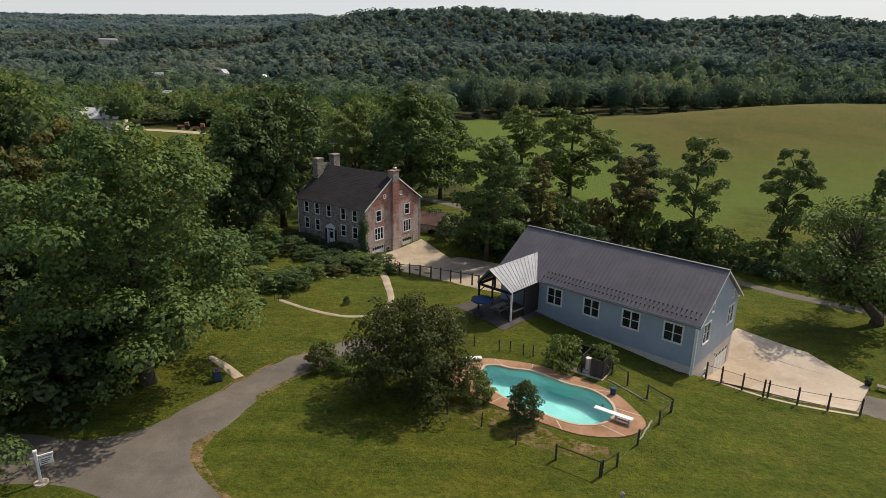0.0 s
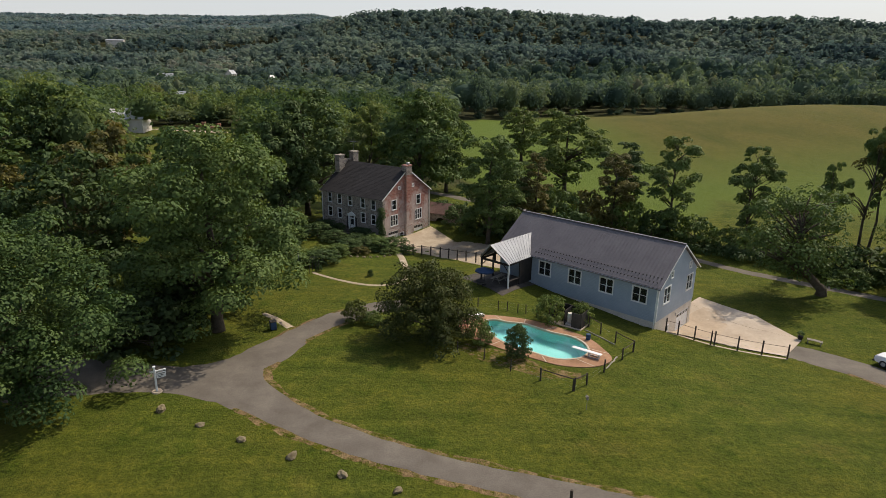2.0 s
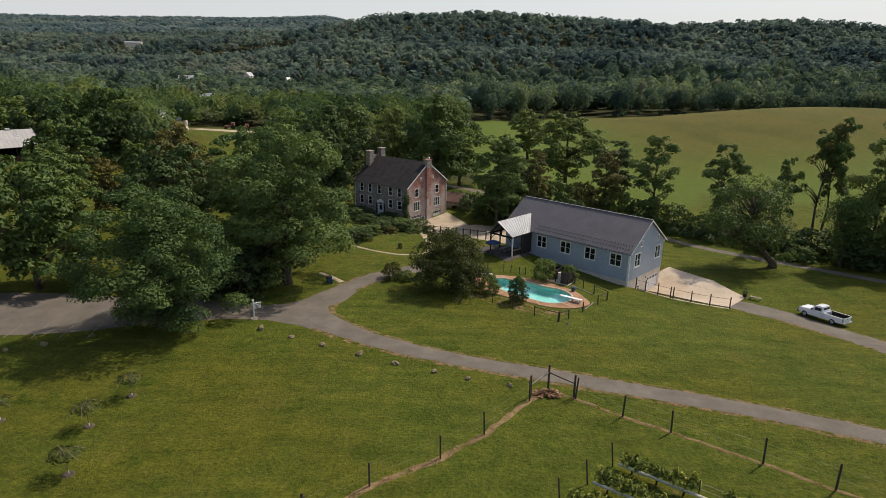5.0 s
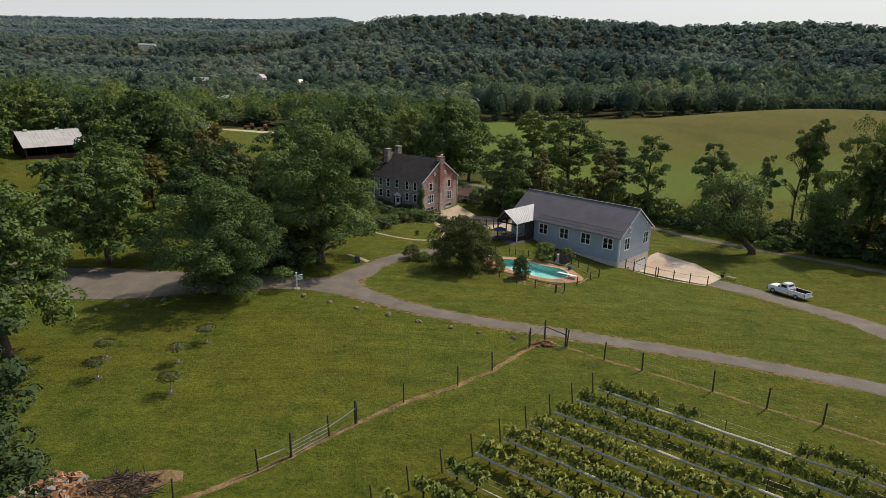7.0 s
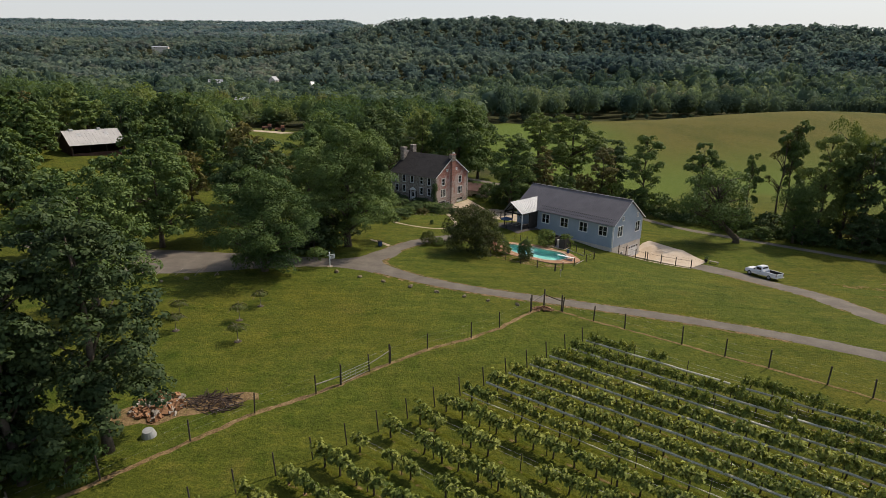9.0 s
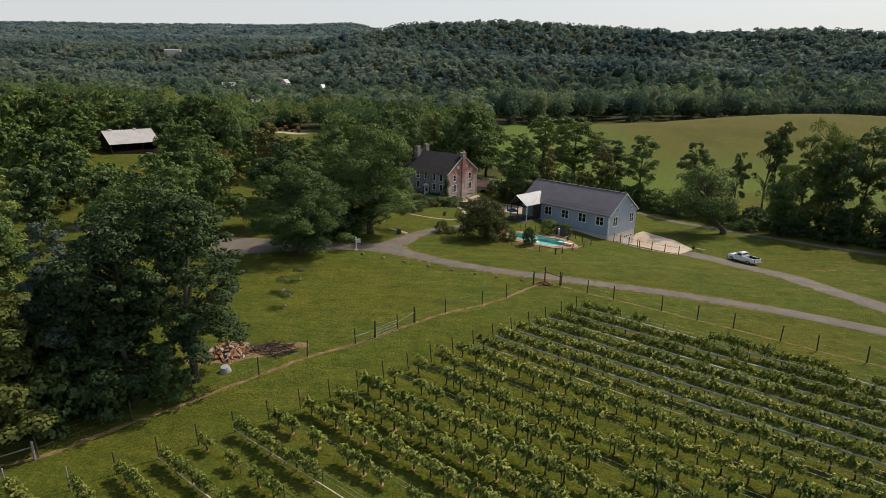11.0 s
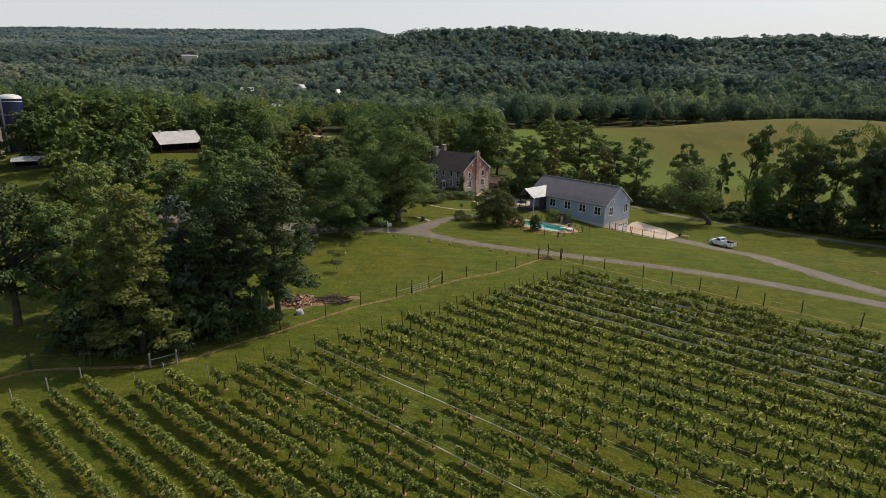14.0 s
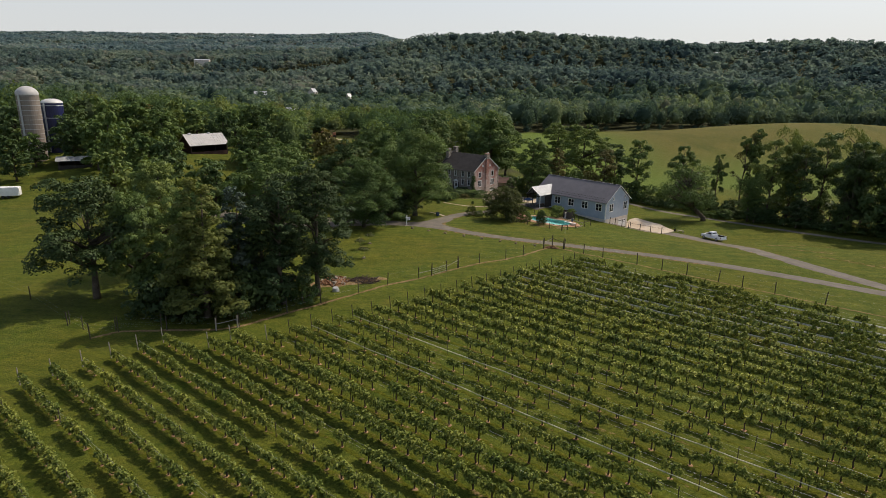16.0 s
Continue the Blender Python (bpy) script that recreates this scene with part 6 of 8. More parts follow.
def chair_build(x, y, turn, base):
    root = tagged(new("garden_chair"), "low reddish wooden slatted garden chair by the pool", "chair", "chairs by the pool")
    RED = CHAIR
    for k in range(4):
        part("seat_slat", softened(boxes((-0.28, 0.28, -0.3 + k * 0.15, -0.18 + k * 0.15, 0.34 - k * 0.03, 0.365 - k * 0.03)), 0.005), RED, root)
    bm = bmesh.new()
    for k in range(5):
        tube(bm, [(-0.24 + k * 0.12, 0.28, 0.25), (-0.24 + k * 0.12, 0.55, 0.95)], 0.045, 0.045, 4)
    part("backrest", bm, RED, root)
    for sx in (-0.34, 0.34):
        part("armrest", softened(boxes((sx - 0.06, sx + 0.06, -0.4, 0.35, 0.54, 0.57)), 0.005), RED, root)
        part("leg", boxes((sx - 0.03, sx + 0.03, -0.36, -0.28, 0, 0.54)), RED, root)
        part("leg", boxes((sx - 0.03, sx + 0.03, 0.28, 0.36, 0, 0.54)), RED, root)
    root.matrix_basis = pose(x, y, base, 0, 0, turn)
    return root


CHAIR = surface("red_brown_wood", [(0.3, (0.20, 0.085, 0.05)), (0.7, (0.30, 0.14, 0.085))], 2.0, 0.7, 0.3, 0.1, 12.0, 0.3)
ch0 = chair_build(1.6, 45.6, 70, PZ - 0.02)
for x, y, a in ((2.2, 44.2, 100), (2.0, 47.0, 40)):
    copy_thing(ch0, pose(x, y, PZ - 0.02, 0, 0, a))
slab = tagged(new("lounger"), "low pale folded sun lounger on the deck", "lounger")
part("frame", softened(boxes((-0.95, 0.95, -0.32, 0.32, 0.16, 0.22)), 0.02), PALEWOOD, slab)
part("cushion", softened(boxes((-0.9, 0.9, -0.29, 0.29, 0.22, 0.3)), 0.03, 2), WHITE, slab)
for x in (-0.8, 0.8):
    part("leg", boxes((x - 0.04, x + 0.04, -0.28, 0.28, 0, 0.16)), PALEWOOD, slab)
slab.matrix_basis = pose(3.1, 48.75, PZ - 0.02, 0, 0, 8)

fence("dark post and single rail fence round the pool", [(10.6, 32.6), (8.1, 34.4)], 1.25, (1.15,), (0.4, 0.8), seed=1)
fence("dark post and rail fence at the pool's near corner", [(10.7, 32.6), (12.1, 33.8), (14.3, 36.4), (16.8, 39.1), (18.5, 41.1)], 1.25, (1.12,), (0.4, 0.8), seed=2, skip=(1, 2))
fence("dark post and rail fence behind the pool", [(18.5, 41.2), (17.2, 43.0), (16.2, 45.0), (15.4, 47.0)], 1.3, (1.18,), (0.4, 0.8), seed=3, skip=(1,))
fence("thin post and wire fence behind the pool", [(10.1, 49.6), (8.9, 50.1), (8.0, 50.4), (6.8, 50.8), (5.8, 51.0), (3.5, 52.0), (1.2, 53.5)], 1.15, (), (0.3, 0.6, 1.05), 0.06, seed=4)
fence("thin dark posts of the pool fence beside the bush", [(8.1, 34.5), (5.6, 36.2), (3.3, 38.4), (0.8, 40.0)], 1.2, (), (0.3, 0.6, 1.1), 0.06, seed=5)
fence("dark post and rail fence along the gravel forecourt", [(-5.4, 76.2), (-4.0, 76.6), (-2.6, 76.7), (-1.1, 75.6), (0.2, 74.2), (1.5, 72.8), (2.8, 71.6), (4.2, 70.6), (5.0, 69.8)], 1.65, (1.45,), (0.5, 1.0), 0.11, seed=6)

# ---- vineyard fence: the corner at the drive, and its two long sides ----
LEFT_RUN = [(5.0, 14.2), (0.8, 9.0), (-2.6, 5.8), (-7.4, 2.6), (-11.0, -0.8), (-12.9, -2.7), (-15.3, -5.4), (-17.2, -7.2), (-21.8, -10.8), (-25.6, -15.1), (-30.0, -20.2), (-33.7, -24.2), (-38.3, -29.6), (-40.8, -30.9), (-47.0, -31.8), (-52.8, -33.0), (-55.0, -35.3), (-60.4, -31.9), (-72.0, -23.7), (-90, -14)]
RIGHT_RUN = [(9.1, 14.8), (12.5, 12.1), (15.8, 10.0), (21.3, 6.3), (25.0, 3.6), (28.6, 1.3), (32.8, -1.9), (35.8, -4.2), (39.8, -6.8), (45.3, -11.0), (52, -15.5), (60, -21), (70, -28)]
fence("tall dark wire fence along the vineyard's headland", LEFT_RUN, 2.0, (), (0.9, 1.7), 0.07, jitter=0.12, seed=7)
fence("tall dark wire fence between vineyard and drive", RIGHT_RUN, 2.1, (), (0.9, 1.7), 0.08, jitter=0.15, seed=8)
corner = tagged(new("fence"), "braced dark corner posts of the vineyard fence", "fence")
for x, y, h in ((6.9, 16.2, 2.5), (9.0, 15.0, 2.2), (5.1, 14.7, 2.2)):
    post(corner, x, y, h, 0.1)
rail(corner, (6.9, 16.2), (9.0, 15.0), 1.75, 1.35, 0.06, name="brace")
rail(corner, (6.9, 16.2), (5.1, 14.7), 1.75, 1.3, 0.06, PALEWOOD, name="brace")
gate_l = tagged(new("gate"), "weathered wire gate with wooden braces in the fence", "gate")
post(gate_l, -15.2, -5.5, 2.2, 0.09)
post(gate_l, -11.1, -0.9, 2.2, 0.09)
rail(gate_l, (-12.9, -2.8), (-11.1, -1.0), 0.9, 1.5, 0.05, PALEWOOD, "brace")
rail(gate_l, (-17.2, -7.3), (-15.3, -5.6), 1.0, 1.0, 0.06, PALEWOOD)
bm = bmesh.new()
for k in range(4):
    tube(bm, [(-15.2, -5.5, 0.4 + 0.33 * k), (-12.9, -2.7, 0.4 + 0.33 * k)], 0.02, 0.02, 4)
for k in range(7):
    f = k / 6
    tube(bm, [(-15.2 + 2.3 * f, -5.5 + 2.8 * f, 0.35), (-15.2 + 2.3 * f, -5.5 + 2.8 * f, 1.45)], 0.012, 0.012, 4)
part("gate_panel", bm, STEEL, gate_l)
gate_s = tagged(new("gate"), "pale timber brace gate at the trees", "gate")
post(gate_s, -40.7, -31.2, 1.7, 0.1, mat=PALEWOOD)
post(gate_s, -38.4, -29.9, 1.7, 0.1, mat=PALEWOOD)
rail(gate_s, (-40.7, -31.2), (-38.4, -29.9), 0.9, 1.2, 0.05, PALEWOOD)
fence("pale wire fence corner with tall posts", [(-60.4, -31.5), (-57.5, -33.0), (-54.8, -35.6), (-53.2, -32.9), (-47.9, -31.5)], 1.9, (), (0.5, 1.0, 1.5), 0.06, seed=12)
ribbon("path", [(p[0], p[1], 0.4) for p in [(6.9, 16.0), *LEFT_RUN[:17]]], EARTH, 0.03, "strip of bare tan earth under the fence", 0.13, 4, 21, False)
ribbon("path", [(p[0], p[1], 0.26) for p in [(6.9, 16.0), *RIGHT_RUN]], EARTH, 0.034, "narrow worn strip of earth under the fence by the drive", 0.12, 4, 22, False)
ribbon("path", [(-22.4, -8.0, 0.3), (-24.5, -8.8, 1.5), (-27.5, -9.8, 2.0), (-30.5, -10.8, 2.8), (-33.0, -12.3, 1.6), (-34.5, -13.2, 0.3)], EARTH, 0.038, "bare trampled earth round the brush pile", 0.5, 6, 23)

STRAW = patchy_dirt("dry_straw", 0.10)
for pts, sd in (([(56.5, 38.5, 0.4), (58.5, 37.5, 1.4), (61.5, 36, 1.8), (65, 34.5, 0.4)], 41), ([(57.5, 29.5, 0.4), (59.5, 27, 1.3), (62, 24.5, 1.5), (64.5, 21.5, 0.4)], 42), ([(58.5, 18.5, 0.3), (61, 16, 1.0), (64, 13.5, 1.2), (68, 10.5, 0.3)], 43), ([(66, 40, 0.4), (69, 38.5, 1.6), (73, 36, 0.4)], 44)):
    ribbon("path", pts, STRAW, 0.028, "patch of dry straw lying on the mown grass", 0.5, 6, sd)
ribbon("path", [(0.6, 42.2, 0.5), (2.4, 40.6, 1.6), (4.6, 39.0, 2.0), (7.0, 37.2, 1.7), (9.6, 35.9, 1.2), (12.0, 35.4, 0.6)], DRYGRASS, 0.03, "worn bare ground inside the pool fence", 0.3, 6, 45)
marks = tagged(new("parking_lines"), "faded pale parking lines on the car park", "road marking", kind="structure")
PAINT = surface("worn_paint", [(0.3, (0.16, 0.14, 0.115)), (0.7, (0.25, 0.225, 0.19))], 3.0, 0.9, 0.2, 0.0, 12.0, 0.4)
for k in range(4):
    x0 = -49.0 + 2.9 * k
    bm = bmesh.new()
    a, b = Vector((x0, 24.6, height(x0, 24.6) + 0.085)), Vector((x0 - 0.6, 28.4, height(x0 - 0.6, 28.4) + 0.085))
    bm.faces.new([bm.verts.new(p) for p in (a, a + Vector((0.11, 0, 0)), b + Vector((0.11, 0, 0)), b)])
    part("line", bm, PAINT, marks)

# ---- rocks ----
ROCK = surface("pale_fieldstone", [(0.3, (0.17, 0.135, 0.075)), (0.6, (0.30, 0.245, 0.15)), (0.8, (0.42, 0.355, 0.23))], 2.5, 0.95, 0.2, 0.6, 12.0, 0.4, piece=0.4)


def rock(x, y, s, seed, label="pale rounded fieldstone beside the drive", group="stones along the drive", tall=0.55):
    rs = np.random.RandomState(seed)
    bm = bmesh.new()
    bmesh.ops.create_icosphere(bm, subdivisions=2, radius=1.0)
    off = Vector(rs.uniform(-9, 9, 3))
    for v in bm.verts:
        v.co = v.co * (1 + 0.55 * noise.noise(v.co * 1.3 + off))
        v.co.z = max(-0.35, v.co.z)
        v.co = Vector((v.co.x * s, v.co.y * s * 0.75, v.co.z * s * tall))
    ob = part("rock", bm, ROCK, None)
    ob.matrix_basis = pose(x, y, height(x, y) + 0.28 * s * tall, 0, 0, rs.uniform(0, 360))
    return tagged(ob, label, "rock", group)


for i, (x, y, s) in enumerate([(-22.9, 28.2, 0.62), (-19.0, 26.1, 0.42), (-15.2, 24.2, 0.45), (-11.1, 22.3, 0.55), (-7.3, 20.4, 0.5), (-3.5, 18.9, 0.42), (-0.3, 17.7, 0.4), (3.5, 16.6, 0.42), (-46.7, 21.8, 0.4), (-43.7, 23.2, 0.55), (-40.2, 25.6, 0.4)]):
    rock(x, y, s * 0.8, 40 + i, tall=0.7)

# ---- sign, bird box, bins ----
def sign():
    root = tagged(new("signpost"), "white wooden signpost with small hanging boards", "sign")
    part("post", softened(boxes((-0.08, 0.08, -0.08, 0.08, -0.2, 2.3)), 0.02), WHITE, root)
    part("arm", softened(boxes((-0.35, 0.9, -0.05, 0.05, 1.85, 1.97)), 0.015), WHITE, root)
    b = part("board", softened(boxes((0.12, 0.85, -0.03, 0.03, 1.25, 1.75)), 0.01), WHITE, root)
    for k in range(3):
        part("bar", boxes((0.2, 0.77 - 0.1 * k, -0.036, -0.0305, 1.6 - k * 0.13, 1.65 - k * 0.13)), BLACK, b)
    part("cap", softened(boxes((-0.12, 0.12, -0.12, 0.12, 2.3, 2.38)), 0.03), WHITE, root)
    bm = bmesh.new()
    tube(bm, [(0, 0, -0.05), (0, 0, 0.12)], 0.45, 0.4, 12)
    part("base", bm, CONCRETE, root)
    root.matrix_basis = pose(-24.6, 31.2, height(-24.6, 31.2), 0, 0, 35)


sign()


def bird_box():
    root = tagged(new("bird_box"), "small pale bird box on a thin pole", "bird box")
    bm = bmesh.new()
    tube(bm, [(0, 0, -0.2), (0, 0, 1.4)], 0.03, 0.03, 6)
    part("pole", bm, STEEL, root)
    part("box", softened(boxes((-0.13, 0.13, -0.12, 0.12, 1.4, 1.8)), 0.01), PALEWOOD, root)
    bm = bmesh.new()
    prism(bm, [(-0.22, 1.8), (0.22, 1.8), (0, 1.98)], "y", -0.17, 0.17)
    part("roof", bm, PALEWOOD, root)
    root.matrix_basis = pose(11.0, 29.3, height(11.0, 29.3), 0, 0, 20) @ Matrix.Diagonal((0.7, 0.7, 0.68, 1))


bird_box()
for x, y in ((-18.7, 45.0),):
    wb = tagged(new("wheelie_bin"), "dark blue wheeled rubbish bin by the gravel path", "bin")
    bm = bmesh.new()
    prism(bm, [(-0.28, 0.08), (0.28, 0.08), (0.36, 0.95), (-0.34, 0.95)], "x", -0.3, 0.3)
    part("body", bm, BLUE, wb)
    part("lid", softened(boxes((-0.33, 0.33, -0.38, 0.4, 0.95, 1.03)), 0.02), BLACK, wb)
    for sx in (-0.27, 0.27):
        bm = bmesh.new()
        tube(bm, [(sx - 0.03, -0.25, 0.1), (sx + 0.03, -0.25, 0.1)], 0.1, 0.1, 10)
        part("wheel", bm, BLACK, wb)
    wb.matrix_basis = pose(x, y, height(x, y), 0, 0, 30)

# ---- young trees and brush on the near lawn ----
CANE_GREY = surface("grey_brown_twigs", [(0.3, (0.12, 0.10, 0.07)), (0.7, (0.24, 0.21, 0.15))], 3.0, 0.9, 0.2, 0.3, 14.0, 0.4)
for i, (x, y) in enumerate([(-28.6, 3.2), (-29.6, 13.6), (-36.8, 5.6), (-30.6, 9.0), (-38.2, 9.6)]):
    sp = tagged(new("sapling"), "spindly young tree with a thin drooping crown", "sapling", "young trees on the lawn")
    bm = bmesh.new()
    tube(bm, [(0, 0, -0.1), (0.05, 0, 0.9), (0.0, 0.05, 1.9)], 0.035, 0.02, 5)
    for k in range(11):
        a = k * 2.4 + i
        r = 0.9 + 0.4 * math.sin(k * 1.7 + i)
        tube(bm, [(0, 0, 1.3 + 0.05 * k), (0.5 * r * math.cos(a), 0.5 * r * math.sin(a), 1.85 + 0.04 * k), (1.15 * r * math.cos(a + 0.2), 1.15 * r * math.sin(a + 0.2), 1.35 + 0.03 * k)], 0.035, 0.02, 4)
    part("trunk", bm, CANE_GREY, sp)
    part("crown", leaf_mesh("sapling_leaves", np.random.RandomState(60 + i), [(0, 0, 1.65, 1.15, 1.15, 0.35)], 420, 0.19), LEAF_D, sp)
    bm = bmesh.new()
    tube(bm, [(0, 0, -0.05), (0, 0, 0.03), (0, 0, 0.1)], 0.5, 0.3, 12)
    part("mulch", bm, BARK, sp, "ring of dark mulch")
    bm = bmesh.new()
    tube(bm, [(0.03, 0, 0.05), (0.04, 0, 0.3)], 0.06, 0.055, 8)
    part("guard", bm, CREAM, sp, "pale trunk guard")
    sp.matrix_basis = pose(x, y, height(x, y))


def heap(name, label, cx, cy, rx, ry, h, n, sizes, mats, seed, category, part_name, thin=False):
    """A loose heap of chunks, each its own piece."""
    rs = np.random.RandomState(seed)
    root = tagged(new(name), label, category)
    shapes = []
    for k in range(8):
        bm = bmesh.new()
        if thin:
            tube(bm, [(-2.6, 0, 0), (0, rs.uniform(-0.5, 0.5), rs.uniform(-0.3, 0.3)), (2.6, rs.uniform(-0.8, 0.8), 0.2)], 0.16, 0.07, 5)
        else:
            box(bm, -1, 1, -0.6, 0.6, -0.45, 0.45)
        for v in bm.verts:
            v.co += Vector(rs.uniform(-0.3, 0.3, 3)) * (0.1 if thin else 1)
        me = bpy.data.meshes.new(part_name)
        bm.to_mesh(me)
        bm.free()
        me.materials.append(mats[k % len(mats)])
        shapes.append(me)
    for k in range(n):
        a, q = rs.uniform(0, math.tau), math.sqrt(rs.rand())
        x, y = cx + rx * q * math.cos(a), cy + ry * q * math.sin(a)
        ob = new(part_name, shapes[rs.randint(8)])
        ob.parent = root
        s = rs.uniform(*sizes)
        ob.matrix_basis = pose(x, y, height(x, y) + h * (1 - q) * rs.uniform(0.2, 1.0) + s * 0.2, rs.uniform(-35, 35), rs.uniform(-35, 35), rs.uniform(0, 360)) @ Matrix.Diagonal((s, s, s, 1))
    return root


REDROCK = surface("red_rubble", [(0.3, (0.22, 0.11, 0.055)), (0.6, (0.37, 0.20, 0.105)), (0.8, (0.47, 0.32, 0.20))], 1.5, 0.95, 0.2, 0.4, 9.0, 0.5, piece=0.5)
ASH = surface("grey_brushwood", [(0.3, (0.05, 0.037, 0.030)), (0.7, (0.13, 0.095, 0.075))], 2.0, 0.95, 0.2, 0.3, 9.0, 0.5, piece=0.4)
heap("rubble_pile", "heap of reddish broken stone and split logs under the trees", -30.6, -10.4, 2.2, 2.4, 0.9, 190, (0.10, 0.34), [REDROCK, REDROCK, PALEWOOD], 71, "rubble pile", "stone")
heap("brush_heap", "flat grey heap of burnt brushwood", -26.0, -9.5, 2.7, 1.5, 0.35, 190, (0.12, 0.38), [ASH, ASH, ASH], 72, "brush pile", "stick", True)
heap("soil_pile", "low pile of reddish soil and stones at the fence corner", 6.7, 15.3, 1.3, 0.9, 0.45, 70, (0.08, 0.22), [REDROCK, DIRT, DIRT], 73, "soil pile", "clod")
tub = tagged(new("tub"), "overturned pale galvanised tub by the rubble", "tub")
bm = bmesh.new()
tube(bm, [(0, 0, 0), (0, 0, 0.35), (0, 0, 0.6)], 0.6, 0.42, 16)
part("shell", bm, TIN, tub)
tub.matrix_basis = pose(-29.3, -14.6, height(-29.3, -14.6), 8, 0, 0)

# ---- pickup truck ----
def truck():
    CARWHITE = surface("white_car_paint", [(0.3, (0.72, 0.73, 0.74)), (0.7, (0.80, 0.80, 0.80))], 0.5, 0.25, 0.5, 0.0, 5.0, 0.1)
    RUBBER = surface("tyre_rubber", [(0.3, (0.02, 0.02, 0.02)), (0.7, (0.04, 0.04, 0.04))], 3.0, 0.85)
    root = tagged(new("pickup_truck"), "white two-door pickup truck with an empty black bed", "truck")
    L = 5.9

    def loft(sections):
        """Body lofted along x through (x, half width, z low, z high, half width at the top)."""
        bm = bmesh.new()
        rings = []
        for x, w, z0, z1, wt in sections:
            rings.append([bm.verts.new(p) for p in ((x, -w, z0), (x, -w, z0 + (z1 - z0) * 0.6), (x, -wt, z1), (x, wt, z1), (x, w, z0 + (z1 - z0) * 0.6), (x, w, z0))])
        for a, b in zip(rings, rings[1:]):
            for k in range(6):
                bm.faces.new((a[k], a[(k + 1) % 6], b[(k + 1) % 6], b[k]))
        bm.faces.new(rings[0])
        bm.faces.new(rings[-1])
        bmesh.ops.recalc_face_normals(bm, faces=bm.faces[:])
        return softened(bm, 0.03, 2)
    part("body", loft([(0.0, 0.85, 0.55, 1.02, 0.78), (0.25, 0.97, 0.45, 1.14, 0.88), (1.3, 1.0, 0.42, 1.2, 0.9), (1.75, 1.0, 0.42, 1.22, 0.92), (3.35, 1.0, 0.42, 1.22, 0.94)]), CARWHITE, root)
    part("cab", loft([(1.6, 0.9, 1.2, 1.24, 0.86), (2.15, 0.86, 1.2, 1.86, 0.72), (2.6, 0.86, 1.2, 1.92, 0.73), (3.1, 0.86, 1.2, 1.9, 0.73), (3.3, 0.88, 1.2, 1.3, 0.8)]), CARWHITE, root)
    part("bed", boxes((3.4, L, -1.0, -0.86, 0.5, 1.24), (3.4, L, 0.86, 1.0, 0.5, 1.24), (3.4, 3.5, -0.86, 0.86, 0.5, 1.24), (3.5, L, -0.86, 0.86, 0.5, 0.72)), CARWHITE, root, "open white cargo bed")
    part("bed_liner", boxes((3.51, L - 0.08, -0.855, 0.855, 0.725, 0.74), (3.51, L - 0.08, -0.855, -0.83, 0.74, 1.245), (3.51, L - 0.08, 0.83, 0.855, 0.74, 1.245)), BLACK, root)
    tg = part("tailgate", softened(boxes((L, L + 0.07, -0.85, 0.85, 0.6, 1.22)), 0.02), CARWHITE, root)
    part("handle", boxes((L + 0.071, L + 0.09, -0.12, 0.12, 1.0, 1.08)), BLACK, tg)
    for y in (-1.0, 0.86):
        part("tail_light", boxes((L + 0.001, L + 0.05, y, y + 0.14, 0.75, 1.15)), CHAIR, root)
    bm = bmesh.new()
    v = [bm.verts.new(p) for p in ((1.72, -0.8, 1.27), (1.72, 0.8, 1.27), (2.1, 0.68, 1.8), (2.1, -0.68, 1.8))]
    bm.faces.new(v)
    bmesh.ops.translate(bm, verts=bm.verts[:], vec=(-0.03, 0, 0.02))
    part("windscreen", bm, BLACK, root)
    for s in (-1, 1):
        part("side_window", boxes((2.2, 3.05, min(s * 0.80, s * 0.885), max(s * 0.80, s * 0.885), 1.3, 1.7)), BLACK, root)
        part("mirror", softened(boxes((1.85, 2.0, min(s * 0.95, s * 1.2), max(s * 0.95, s * 1.2), 1.25, 1.45)), 0.02), BLACK, root)
        part("headlight", softened(boxes((-0.02, 0.1, min(s * 0.55, s * 0.85), max(s * 0.55, s * 0.85), 0.8, 1.0)), 0.02), GLASS, root)
        part("door_handle", boxes((2.95, 3.1, min(s * 0.99, s * 1.02), max(s * 0.99, s * 1.02), 1.05, 1.1)), BLACK, root)
    part("rear_window", boxes((3.2, 3.24, -0.65, 0.65, 1.4, 1.75)), BLACK, root)
    part("grille", boxes((-0.02, 0.03, -0.5, 0.5, 0.62, 0.98)), BLACK, root)
    part("front_bumper", softened(boxes((-0.12, 0.12, -0.95, 0.95, 0.42, 0.62)), 0.04), BLACK, root)
    part("rear_bumper", softened(boxes((L + 0.07, L + 0.22, -0.95, 0.95, 0.45, 0.62)), 0.03), TIN, root)
    for x in (1.0, 4.65):
        for s in (-1, 1):
            bm = bmesh.new()
            bmesh.ops.create_cone(bm, cap_ends=True, segments=20, radius1=0.4, radius2=0.4, depth=0.26, matrix=pose(x, s * 0.88, 0.4, 90))
            wh = part("wheel", softened(bm, 0.03), RUBBER, root)
            bm = bmesh.new()
            bmesh.ops.create_cone(bm, cap_ends=True, segments=16, radius1=0.24, radius2=0.2, depth=0.04, matrix=pose(x, s * 1.02, 0.4, 90))
            part("rim", bm, TIN, wh)
    tilt = math.degrees(math.atan2(height(49.8, 40.3) - height(45.9, 44.7), 5.9))
    root.matrix_basis = pose(46.6, 45.2, height(47.1, 44.2) + 0.08, 0, -tilt, -62)


truck()

